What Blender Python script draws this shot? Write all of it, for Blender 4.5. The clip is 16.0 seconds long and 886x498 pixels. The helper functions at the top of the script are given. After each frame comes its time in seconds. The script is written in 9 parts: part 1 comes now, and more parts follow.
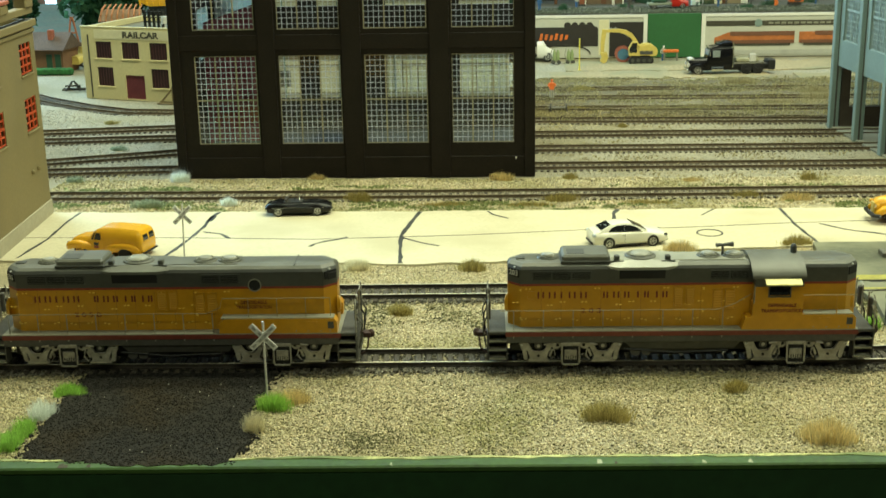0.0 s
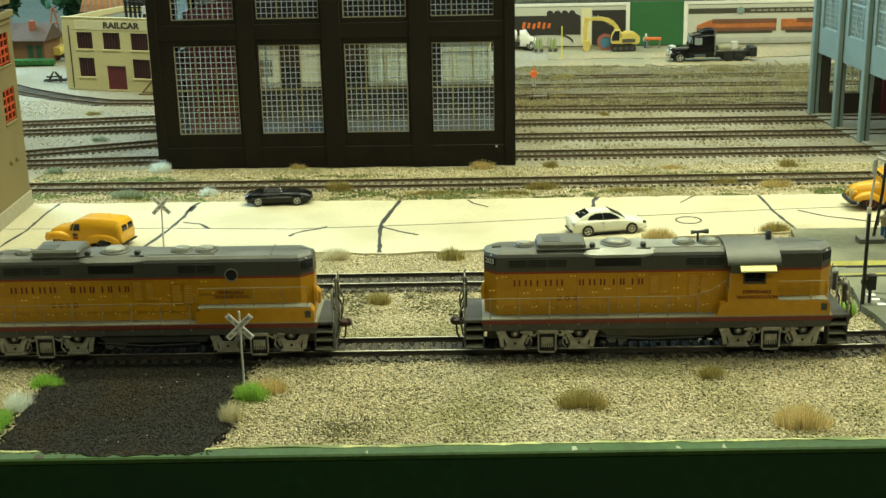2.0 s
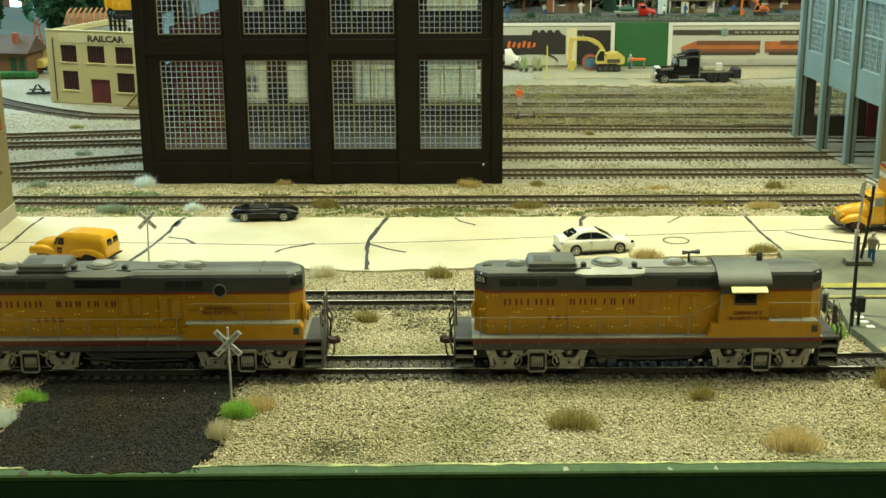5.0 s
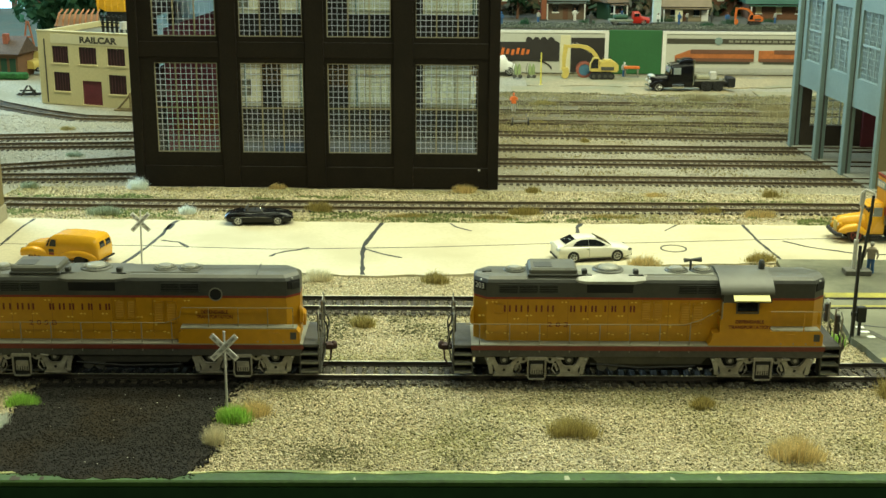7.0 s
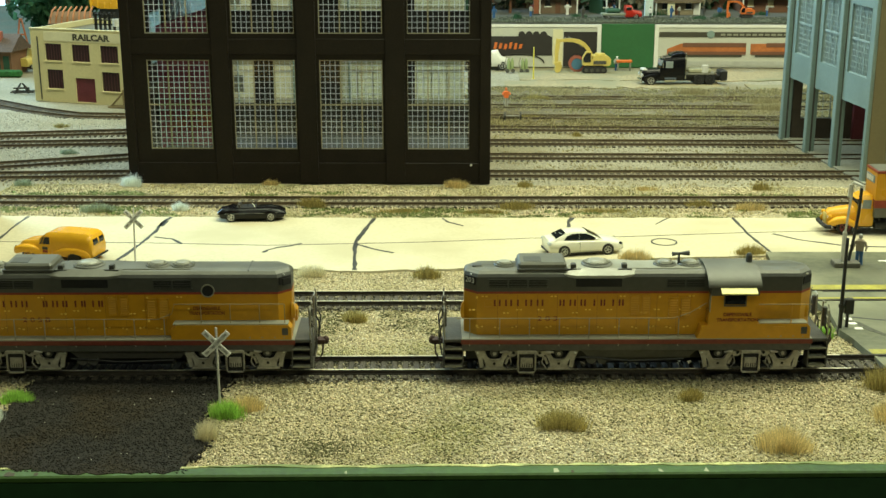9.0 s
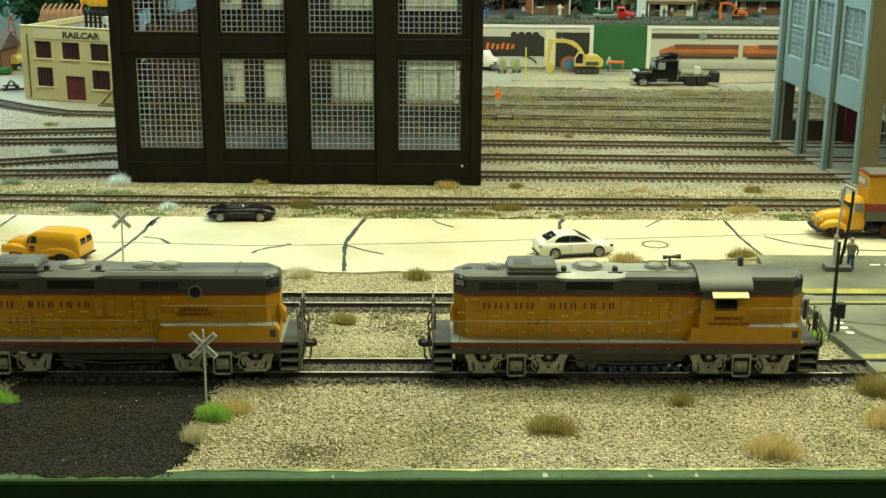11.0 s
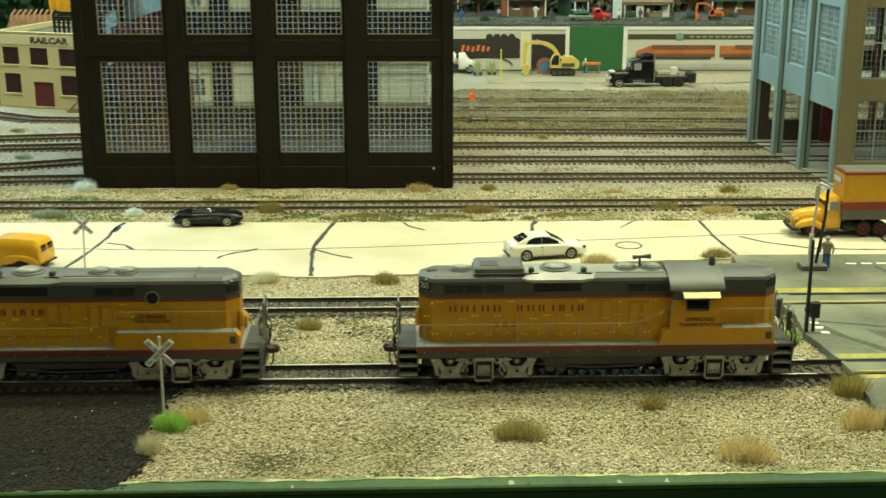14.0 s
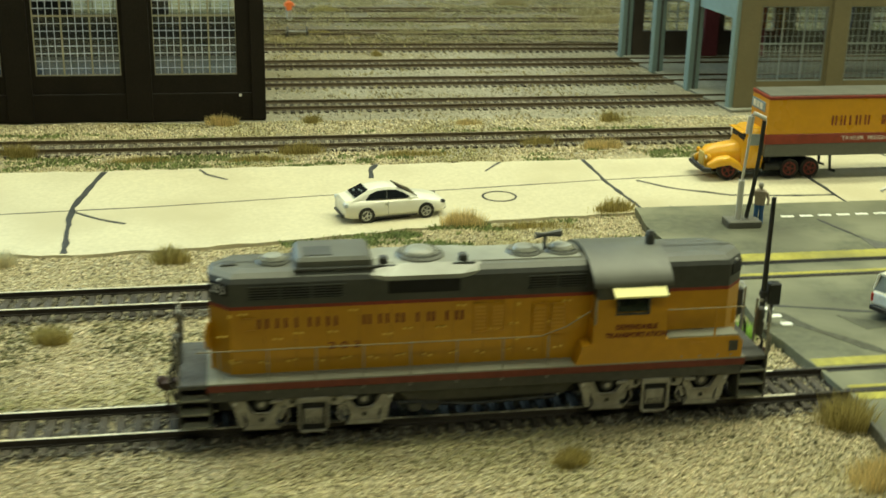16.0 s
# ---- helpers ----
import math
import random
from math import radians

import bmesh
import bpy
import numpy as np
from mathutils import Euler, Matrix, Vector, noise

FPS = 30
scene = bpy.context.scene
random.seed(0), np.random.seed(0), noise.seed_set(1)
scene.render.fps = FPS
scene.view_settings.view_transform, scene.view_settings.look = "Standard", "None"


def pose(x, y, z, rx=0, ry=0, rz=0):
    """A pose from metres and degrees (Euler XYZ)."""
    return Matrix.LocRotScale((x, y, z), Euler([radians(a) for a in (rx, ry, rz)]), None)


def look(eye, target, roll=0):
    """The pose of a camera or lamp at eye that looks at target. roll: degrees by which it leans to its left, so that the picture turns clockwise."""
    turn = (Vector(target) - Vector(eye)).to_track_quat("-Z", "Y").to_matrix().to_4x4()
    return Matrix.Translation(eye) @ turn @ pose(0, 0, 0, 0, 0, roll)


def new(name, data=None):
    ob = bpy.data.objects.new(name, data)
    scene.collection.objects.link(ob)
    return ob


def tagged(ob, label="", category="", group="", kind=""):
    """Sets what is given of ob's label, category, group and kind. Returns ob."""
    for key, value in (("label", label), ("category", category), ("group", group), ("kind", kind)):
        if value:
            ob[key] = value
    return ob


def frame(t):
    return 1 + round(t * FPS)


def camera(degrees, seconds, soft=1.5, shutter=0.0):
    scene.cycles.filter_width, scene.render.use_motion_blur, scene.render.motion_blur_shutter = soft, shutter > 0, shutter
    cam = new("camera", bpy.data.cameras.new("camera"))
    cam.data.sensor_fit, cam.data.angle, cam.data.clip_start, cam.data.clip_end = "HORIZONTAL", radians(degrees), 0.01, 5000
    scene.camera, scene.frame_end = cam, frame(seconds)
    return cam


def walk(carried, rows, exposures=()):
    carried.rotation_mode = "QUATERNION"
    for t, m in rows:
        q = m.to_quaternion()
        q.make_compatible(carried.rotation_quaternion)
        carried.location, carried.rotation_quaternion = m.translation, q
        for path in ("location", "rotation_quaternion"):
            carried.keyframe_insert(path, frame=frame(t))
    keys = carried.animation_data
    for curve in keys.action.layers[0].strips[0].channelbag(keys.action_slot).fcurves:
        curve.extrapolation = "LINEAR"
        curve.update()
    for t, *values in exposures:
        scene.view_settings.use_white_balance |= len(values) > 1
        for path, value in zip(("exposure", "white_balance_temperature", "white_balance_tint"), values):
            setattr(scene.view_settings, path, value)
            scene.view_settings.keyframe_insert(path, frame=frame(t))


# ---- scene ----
cam = camera(38.6, 16.0, 1.5, 0.5)
PATH = [
    (0, (0.033, -0.027, 0.234), (-0.088, 1.887, -0.331), -1.1),
    (0.5, (0.033, -0.029, 0.234), (-0.101, 1.878, -0.355), -1.5),
    (1, (0.037, -0.03, 0.233), (-0.085, 1.878, -0.357), -1.5),
    (1.5, (0.034, -0.028, 0.234), (-0.073, 1.881, -0.353), -1.3),
    (2, (0.039, -0.028, 0.234), (-0.064, 1.883, -0.348), -1.3),
    (2.5, (0.039, -0.028, 0.232), (-0.057, 1.884, -0.346), -1.2),
    (3, (0.035, -0.024, 0.231), (-0.055, 1.889, -0.346), -1.1),
    (3.5, (0.034, -0.023, 0.23), (-0.054, 1.89, -0.346), -1.1),
    (4, (0.033, -0.027, 0.233), (-0.051, 1.887, -0.342), -1.1),
    (4.5, (0.032, -0.026, 0.234), (-0.045, 1.891, -0.33), -0.6),
    (5, (0.033, -0.025, 0.233), (-0.036, 1.895, -0.322), -0.4),
    (7.5, (0.026, -0.018, 0.23), (-0.021, 1.906, -0.314), 0.4),
    (8, (0.028, -0.02, 0.23), (-0.019, 1.902, -0.318), 0.3),
    (8.5, (0.03, -0.022, 0.23), (-0.015, 1.9, -0.321), 0.0),
    (9, (0.03, -0.023, 0.232), (-0.013, 1.898, -0.321), 0.0),
    (11.5, (0.031, -0.017, 0.232), (0.007, 1.905, -0.322), 0.6),
    (12, (0.03, -0.016, 0.233), (0.009, 1.907, -0.317), 0.8),
    (12.5, (0.033, -0.015, 0.231), (0.013, 1.91, -0.314), 0.5),
    (13, (0.033, -0.014, 0.229), (0.015, 1.911, -0.312), 0.3),
    (13.5, (0.035, -0.017, 0.229), (0.018, 1.908, -0.314), 0.0),
    (14, (0.04, -0.004, 0.226), (0.035, 1.921, -0.319), -0.0),
    (14.5, (0.067, 0.047, 0.216), (0.157, 1.968, -0.334), -0.6),
    (15, (0.091, 0.133, 0.197), (0.293, 2.041, -0.369), 0.7),
    (15.5, (0.109, 0.226, 0.177), (0.213, 2.126, -0.438), 0.3),
    (16, (0.046, 0.202, 0.187), (0.316, 2.069, -0.479), 1.2),
]
walk(cam, [(t, look(eye, target, roll)) for t, eye, target, roll in PATH], [(0.0, -0.2), (14.0, -0.2), (14.5, -0.33), (15.0, -0.40), (15.5, -0.48), (16.0, -0.48)])

# ---- light: a hall with fluorescent tubes over the layout, and an added front fill ----
world = bpy.data.worlds.new("hall_air")
world.use_nodes = True
world.node_tree.nodes["Background"].inputs[0].default_value = (0.80, 0.86, 0.80, 1)
world.node_tree.nodes["Background"].inputs[1].default_value = 0.13
scene.world = world


def tube_lamp(name, x, y, z, sx, sy, watts, colour, tilt=0.0):
    data = bpy.data.lights.new(name, "AREA")
    data.shape, data.size, data.size_y = "RECTANGLE", sx, sy
    data.energy, data.color = watts, colour
    ob = new(name, data)
    ob.matrix_world = pose(x, y, z, tilt, 0, 0)
    return ob


WARM = (0.94, 1.0, 0.66)
COOL = (0.68, 0.91, 1.0)
tube_lamp("tube_and_fill_light", 0.32, 1.00, 1.00, 2.2, 0.12, 22.0, WARM)
tube_lamp("tube_and_fill_light", 0.58, 0.70, 1.05, 1.3, 0.16, 14.8, WARM)
# Unseen fill lamp, added to brighten faces turned towards the camera.
tube_lamp("tube_and_fill_light", 0.45, -0.60, 1.25, 2.0, 0.20, 13.8, WARM)
tube_lamp("tube_and_fill_light", -0.1, 2.00, 1.05, 3.2, 0.12, 15.4, COOL)
window_lamp = tube_lamp("daylight_window", -1.55, 2.05, 0.75, 0.9, 0.7, 50.0, (0.50, 0.84, 1.0))
window_lamp.matrix_world = look((-1.55, 2.05, 0.75), (0.2, 1.05, 0.0))
scene.view_settings.exposure = -0.2

# ---- materials ----
MATS = {}


def mat(name, colour, rough=0.6, metal=0.0, spread=0.12, fine=900.0, coarse=60.0, bump=0.15, other=None, island=0.0, objrand=0.0, spec=0.5, stain=0.0, lo=0.45, hi=0.75):
    """A procedural surface: base colour varied at two scales, relief, and optional random tint per piece."""
    if name in MATS:
        return MATS[name]
    m = bpy.data.materials.new(name)
    m.use_nodes = True
    nt = m.node_tree
    b = nt.nodes["Principled BSDF"]
    b.inputs["Roughness"].default_value = rough
    b.inputs["Metallic"].default_value = metal
    b.inputs["Specular IOR Level"].default_value = spec
    tc = nt.nodes.new("ShaderNodeTexCoord")

    def noise_at(scale, detail=4.0):
        n = nt.nodes.new("ShaderNodeTexNoise")
        n.inputs["Scale"].default_value, n.inputs["Detail"].default_value = scale, detail
        nt.links.new(tc.outputs["Object"], n.inputs["Vector"])
        return n.outputs["Fac"]

    def mixed(fac, a, c):
        x = nt.nodes.new("ShaderNodeMix")
        x.data_type = "RGBA"
        nt.links.new(fac, x.inputs[0])
        for sock, v in ((x.inputs[6], a), (x.inputs[7], c)):
            if isinstance(v, tuple):
                sock.default_value = (*v, 1)
            else:
                nt.links.new(v, sock)
        return x.outputs[2]

    def ramped(fac, lo, hi):
        r = nt.nodes.new("ShaderNodeMapRange")
        r.inputs[1].default_value, r.inputs[2].default_value = lo, hi
        nt.links.new(fac, r.inputs[0])
        return r.outputs[0]

    dark = tuple(max(0.0, c * (1 - spread)) for c in colour)
    light = tuple(min(1.0, c * (1 + spread)) for c in colour)
    fine_fac, coarse_fac = noise_at(fine), noise_at(coarse, 3.0)
    col = mixed(ramped(fine_fac, 0.3, 0.7), dark, light)
    second = other or tuple(c * (1 - 1.4 * spread) for c in colour)
    col = mixed(ramped(coarse_fac, lo, hi), col, second)
    if stain > 0:
        soil = nt.nodes.new("ShaderNodeMath")
        soil.operation = "MULTIPLY"
        nt.links.new(ramped(noise_at(coarse * 0.45, 5.0), 0.5, 0.72), soil.inputs[0])
        soil.inputs[1].default_value = stain
        col = mixed(soil.outputs[0], col, tuple(c * 0.35 for c in colour))
    if island > 0 or objrand > 0:
        src = nt.nodes.new("ShaderNodeNewGeometry").outputs["Random Per Island"] if island > 0 else nt.nodes.new("ShaderNodeObjectInfo").outputs["Random"]
        amount = max(island, objrand)
        r = nt.nodes.new("ShaderNodeMapRange")
        r.inputs[3].default_value, r.inputs[4].default_value = 1 - amount, 1 + amount
        nt.links.new(src, r.inputs[0])
        hsv = nt.nodes.new("ShaderNodeHueSaturation")
        nt.links.new(r.outputs[0], hsv.inputs["Value"])
        nt.links.new(col, hsv.inputs["Color"])
        col = hsv.outputs[0]
    nt.links.new(col, b.inputs["Base Color"])
    rr = nt.nodes.new("ShaderNodeMapRange")
    rr.inputs[3].default_value, rr.inputs[4].default_value = max(0.03, rough - 0.12), min(1.0, rough + 0.12)
    nt.links.new(coarse_fac, rr.inputs[0])
    nt.links.new(rr.outputs[0], b.inputs["Roughness"])
    if bump > 0:
        bp = nt.nodes.new("ShaderNodeBump")
        bp.inputs["Strength"].default_value, bp.inputs["Distance"].default_value = bump, 0.0006
        nt.links.new(fine_fac, bp.inputs["Height"])
        nt.links.new(bp.outputs[0], b.inputs["Normal"])
    MATS[name] = m
    return m


def glass(name, tint=(0.95, 0.99, 1.0), rough=0.02, clear=0.97):
    """Thin clear sheet: mostly see-through with a sharp reflection."""
    if name in MATS:
        return MATS[name]
    m = bpy.data.materials.new(name)
    m.use_nodes = True
    nt = m.node_tree
    nt.nodes.remove(nt.nodes["Principled BSDF"])
    out = nt.nodes["Material Output"]
    tr, gl, mx, fr = (nt.nodes.new(n) for n in ("ShaderNodeBsdfTransparent", "ShaderNodeBsdfGlossy", "ShaderNodeMixShader", "ShaderNodeFresnel"))
    tr.inputs[0].default_value = (*[c * clear for c in tint], 1)
    gl.inputs["Roughness"].default_value = rough
    fr.inputs[0].default_value = 1.5
    nt.links.new(fr.outputs[0], mx.inputs[0])
    nt.links.new(tr.outputs[0], mx.inputs[1])
    nt.links.new(gl.outputs[0], mx.inputs[2])
    nt.links.new(mx.outputs[0], out.inputs[0])
    MATS[name] = m
    return m


def glow(name, colour, strength):
    m = bpy.data.materials.new(name)
    m.use_nodes = True
    b = m.node_tree.nodes["Principled BSDF"]
    b.inputs["Base Color"].default_value = (*colour, 1)
    b.inputs["Emission Color"].default_value = (*colour, 1)
    b.inputs["Emission Strength"].default_value = strength
    return m


def chips(name, stops, patch, scale=16.0, rough=0.9, lo=0.56, hi=0.70):
    """Broken chips, each of a tint taken from stops, with weathered patches laid over them."""
    m = bpy.data.materials.new(name)
    m.use_nodes = True
    nt = m.node_tree
    b = nt.nodes["Principled BSDF"]
    b.inputs["Roughness"].default_value = rough
    b.inputs["Specular IOR Level"].default_value = 0.25
    geo, ramp, tc, big, small, rng, mix, hsv, var = (nt.nodes.new(n) for n in ("ShaderNodeNewGeometry", "ShaderNodeValToRGB", "ShaderNodeTexCoord", "ShaderNodeTexNoise", "ShaderNodeTexNoise", "ShaderNodeMapRange", "ShaderNodeMix", "ShaderNodeHueSaturation", "ShaderNodeMapRange"))
    els = ramp.color_ramp.elements
    while len(els) < len(stops):
        els.new(0.5)
    for e, (p, c) in zip(els, stops):
        e.position, e.color = p, (*c, 1)
    nt.links.new(geo.outputs["Random Per Island"], ramp.inputs[0])
    for n, sc in ((big, scale), (small, 900.0)):
        n.inputs["Scale"].default_value, n.inputs["Detail"].default_value = sc, 4.0
        nt.links.new(tc.outputs["Object"], n.inputs["Vector"])
    rng.inputs[1].default_value, rng.inputs[2].default_value = lo, hi
    nt.links.new(big.outputs["Fac"], rng.inputs[0])
    mix.data_type, mix.blend_type = "RGBA", "MULTIPLY"
    nt.links.new(rng.outputs[0], mix.inputs[0])
    nt.links.new(ramp.outputs[0], mix.inputs[6])
    mix.inputs[7].default_value = (*patch, 1)
    var.inputs[1].default_value, var.inputs[2].default_value, var.inputs[3].default_value, var.inputs[4].default_value = 0.3, 0.7, 0.75, 1.25
    nt.links.new(small.outputs["Fac"], var.inputs[0])
    nt.links.new(var.outputs[0], hsv.inputs["Value"])
    nt.links.new(mix.outputs[2], hsv.inputs["Color"])
    nt.links.new(hsv.outputs[0], b.inputs["Base Color"])
    return m


M_GRAVEL = mat("gravel_bed", (0.35, 0.305, 0.19), 0.95, 0, 0.45, 700, 30, 1.0, (0.24, 0.21, 0.13))
M_STONE = chips("gravel_stone", [(0.0, (0.14, 0.12, 0.072)), (0.10, (0.29, 0.25, 0.148)), (0.25, (0.46, 0.398, 0.243)), (0.62, (0.585, 0.507, 0.313)), (0.80, (0.63, 0.51, 0.335)), (0.93, (0.74, 0.675, 0.48)), (1.0, (0.44, 0.407, 0.295))], (0.66, 0.70, 0.54), 16.0, 0.9, 0.46, 0.66)
M_PALESTONE = mat("pale_stone", (0.50, 0.48, 0.40), 0.8)
M_YARDSTONE = mat("yard_stone", (0.41, 0.375, 0.28), 0.9, 0, 0.25, 900, 12, 0.5, (0.29, 0.255, 0.175), island=0.5)
M_BALLAST = mat("ballast_stone", (0.20, 0.185, 0.145), 0.9, 0, 0.25, 1500, 40, 0.5, (0.13, 0.122, 0.10), island=0.6)
M_SAND = mat("yard_gravel", (0.29, 0.265, 0.19), 0.95, 0, 0.40, 420, 7, 1.0, (0.235, 0.205, 0.12), stain=0.3, lo=0.44, hi=0.6)
M_ROAD = mat("concrete_road", (0.535, 0.487, 0.338), 0.85, 0, 0.08, 500, 12, 0.12, (0.455, 0.405, 0.27), stain=0.24, lo=0.48, hi=0.66)
M_PAD = mat("concrete_pad", (0.112, 0.115, 0.072), 0.75, 0, 0.22, 260, 22, 0.25, (0.185, 0.185, 0.12), stain=0.7, lo=0.44, hi=0.58)
M_PADSIDE = mat("pad_edge", (0.10, 0.10, 0.085), 0.9, 0, 0.2, 500, 40, 0.3)
M_TAR = mat("tar_line", (0.035, 0.037, 0.035), 0.7, 0, 0.3, 600, 60, 0.2)
M_ASPHALT = chips("asphalt_crumb", [(0.0, (0.010, 0.0096, 0.0083)), (0.4, (0.018, 0.0165, 0.0135)), (0.85, (0.026, 0.0235, 0.0195)), (1.0, (0.045, 0.041, 0.033))], (1.25, 1.05, 0.75), 26.0, 0.95, 0.46, 0.66)
# The edge board's green in two copies: lit on the lip, shaded below.
M_GREEN = mat("lit_green_paint", (0.032, 0.074, 0.012), 0.5, 0, 0.3, 300, 25, 0.3, (0.046, 0.102, 0.017), stain=0.4)
M_GREENFACE = mat("shaded_green_paint", (0.012, 0.045, 0.013), 0.5, 0, 0.2, 200, 12, 0.15)
M_GLUE = mat("glue_rim", (0.42, 0.42, 0.17), 0.6, 0, 0.35, 500, 30, 0.5, (0.15, 0.19, 0.06), lo=0.46, hi=0.6)
M_RAIL = mat("rail_steel", (0.33, 0.27, 0.17), 0.42, 0.8, 0.15, 900, 50, 0.1, (0.26, 0.22, 0.15))
M_RUST = mat("rail_rust", (0.14, 0.105, 0.06), 0.8, 0.1, 0.3, 900, 50, 0.3)
M_RAILBRIGHT = mat("bright_railhead", (0.74, 0.69, 0.52), 0.4, 0.15, 0.1, 900, 50, 0.05, (0.60, 0.54, 0.38))
# Dark rail web; on the pad also the railhead's dark reflection as colour.
M_RAILDARK = mat("dark_web_and_reflection", (0.040, 0.032, 0.024), 0.7, 0.1, 0.3, 900, 50, 0.2)
M_TIE = mat("tie_wood", (0.060, 0.050, 0.036), 0.9, 0, 0.35, 1200, 90, 0.4, objrand=0.35)
M_TIES = mat("tie_wood_far", (0.082, 0.069, 0.049), 0.9, 0, 0.35, 1200, 90, 0.4, island=0.35)
M_YELLOWLINE = mat("yellow_line", (0.36, 0.32, 0.045), 0.6, 0, 0.25, 400, 40, 0.2, (0.25, 0.235, 0.07), stain=0.5)
M_WHITELINE = mat("white_line", (0.78, 0.78, 0.70), 0.7, 0, 0.08, 500, 40, 0.1)
M_UPYEL = mat("loco_yellow", (0.50, 0.24, 0.008), 0.33, 0, 0.08, 300, 45, 0.05, (0.43, 0.205, 0.008))
M_UPGREY = mat("loco_grey", (0.054, 0.055, 0.047), 0.5, 0, 0.12, 400, 40, 0.08, (0.075, 0.076, 0.064))
M_ROOF = mat("loco_roof", (0.098, 0.098, 0.077), 0.46, 0, 0.08, 300, 40, 0.05, (0.145, 0.146, 0.118), lo=0.46, hi=0.7)
# Sheen of the lamps on roof parts, put into a paler grey.
M_ROOFSHEEN = mat("roof_sheen", (0.34, 0.34, 0.28), 0.3, 0, 0.1, 300, 40, 0.05, (0.25, 0.25, 0.205), lo=0.42, hi=0.62)
M_UPRED = mat("loco_red", (0.24, 0.035, 0.015), 0.5, 0, 0.15, 400, 40, 0.05)
M_LETTER = mat("letter_red", (0.145, 0.018, 0.010), 0.55, 0, 0.1, 400, 40, 0.0)
M_LOUVRE = mat("louvre_yellow", (0.50, 0.25, 0.012), 0.6, 0, 0.06, 300, 45, 0.0)
M_LATCH = mat("latch_yellow", (0.80, 0.54, 0.10), 0.25, 0, 0.08, 300, 45, 0.0)
M_WALKWAY = mat("walkway_grey", (0.24, 0.235, 0.18), 0.6, 0, 0.08, 400, 50, 0.1)
M_FRAMEGREY = mat("frame_grey", (0.062, 0.060, 0.051), 0.65, 0, 0.2, 500, 50, 0.15)
M_TRUCK = mat("truck_grey", (0.32, 0.298, 0.245), 0.5, 0, 0.22, 600, 160, 0.3, (0.20, 0.175, 0.135), stain=0.5)
M_BLACK = mat("black_plastic", (0.013, 0.013, 0.013), 0.5, 0, 0.2, 500, 60, 0.1)
# Black parts, and the shade of recesses, slots and wells as near-black colour.
M_DARK = mat("black_and_recess_shade", (0.007, 0.007, 0.007), 0.8, 0, 0.2, 500, 60, 0.1)
M_COUPLER = mat("coupler_brown", (0.055, 0.028, 0.022), 0.6, 0.3, 0.2, 600, 60, 0.2)
M_STEEL = mat("steel_wire", (0.28, 0.27, 0.225), 0.45, 0.4, 0.1, 600, 60, 0.05)
M_HANDRAIL = mat("handrail_wire", (0.26, 0.215, 0.12), 0.4, 0.3, 0.1, 600, 60, 0.05)
M_SILVER = mat("silver_paint", (0.58, 0.57, 0.53), 0.4, 0.15, 0.1, 500, 60, 0.1)
M_WHITE = mat("white_paint", (0.72, 0.71, 0.66), 0.5, 0, 0.06, 500, 60, 0.05)
M_SHADE = mat("sunshade_cream", (0.80, 0.72, 0.30), 0.55, 0, 0.03, 500, 60, 0.03)
M_BROWN = mat("brown_brick_plastic", (0.014, 0.0105, 0.0072), 0.55, 0, 0.2, 700, 40, 0.1, (0.010, 0.0075, 0.0052), spec=0.22)
M_INSIDE = mat("inside_wall", (0.014, 0.013, 0.014), 0.7, 0, 0.12, 500, 40, 0.1)
M_CREAMBAR = mat("cream_bar", (0.36, 0.335, 0.235), 0.6, 0, 0.08, 700, 60, 0.05)
M_GREYBAR = mat("grey_bar", (0.26, 0.29, 0.27), 0.6, 0, 0.08, 700, 60, 0.0)
M_WHITEBAR = mat("white_bar", (0.56, 0.63, 0.78), 0.5, 0, 0.05, 700, 60, 0.0)
M_TANBLD = mat("tan_plaster", (0.205, 0.163, 0.074), 0.75, 0, 0.06, 400, 18, 0.1, (0.175, 0.14, 0.066))
M_TANTRIM = mat("tan_plinth", (0.36, 0.33, 0.24), 0.8, 0, 0.08, 400, 30, 0.1)
M_REDWIN = mat("red_window_frame", (0.50, 0.075, 0.02), 0.5, 0, 0.1, 600, 60, 0.05)
M_BRICKRED = mat("coping_red", (0.33, 0.10, 0.06), 0.8, 0, 0.2, 500, 60, 0.3)
M_CREAM = mat("cream_wall", (0.60, 0.53, 0.29), 0.7, 0, 0.06, 400, 20, 0.06, (0.55, 0.485, 0.27), stain=0.06)
M_MAROON = mat("maroon_paint", (0.13, 0.022, 0.032), 0.55, 0, 0.15, 500, 50, 0.1)
M_OFFWHITE = mat("sign_board", (0.66, 0.61, 0.40), 0.6, 0, 0.05, 500, 50, 0.05)
M_INK = mat("sign_ink", (0.05, 0.045, 0.03), 0.6, 0, 0.1, 500, 50, 0.0)
M_SHUTTER = mat("shutter_maroon", (0.028, 0.008, 0.010), 0.5, 0, 0.15, 500, 50, 0.1)
M_HAZE = mat("hazy_pane", (0.17, 0.215, 0.215), 0.35, 0, 0.08, 300, 40, 0.0)
M_GREYBLD = mat("grey_blue_wall", (0.19, 0.262, 0.25), 0.65, 0, 0.06, 500, 30, 0.06, (0.17, 0.235, 0.225))
M_OLIVE = mat("olive_wall", (0.172, 0.147, 0.078), 0.65, 0, 0.06, 500, 30, 0.06)
M_GLASS = glass("window_glass")
M_SIGNGREEN = mat("sign_green", (0.022, 0.115, 0.035), 0.6, 0, 0.08, 300, 12, 0.05)
M_POSTER = mat("poster_white", (0.48, 0.475, 0.41), 0.6, 0, 0.04, 200, 8, 0.02)
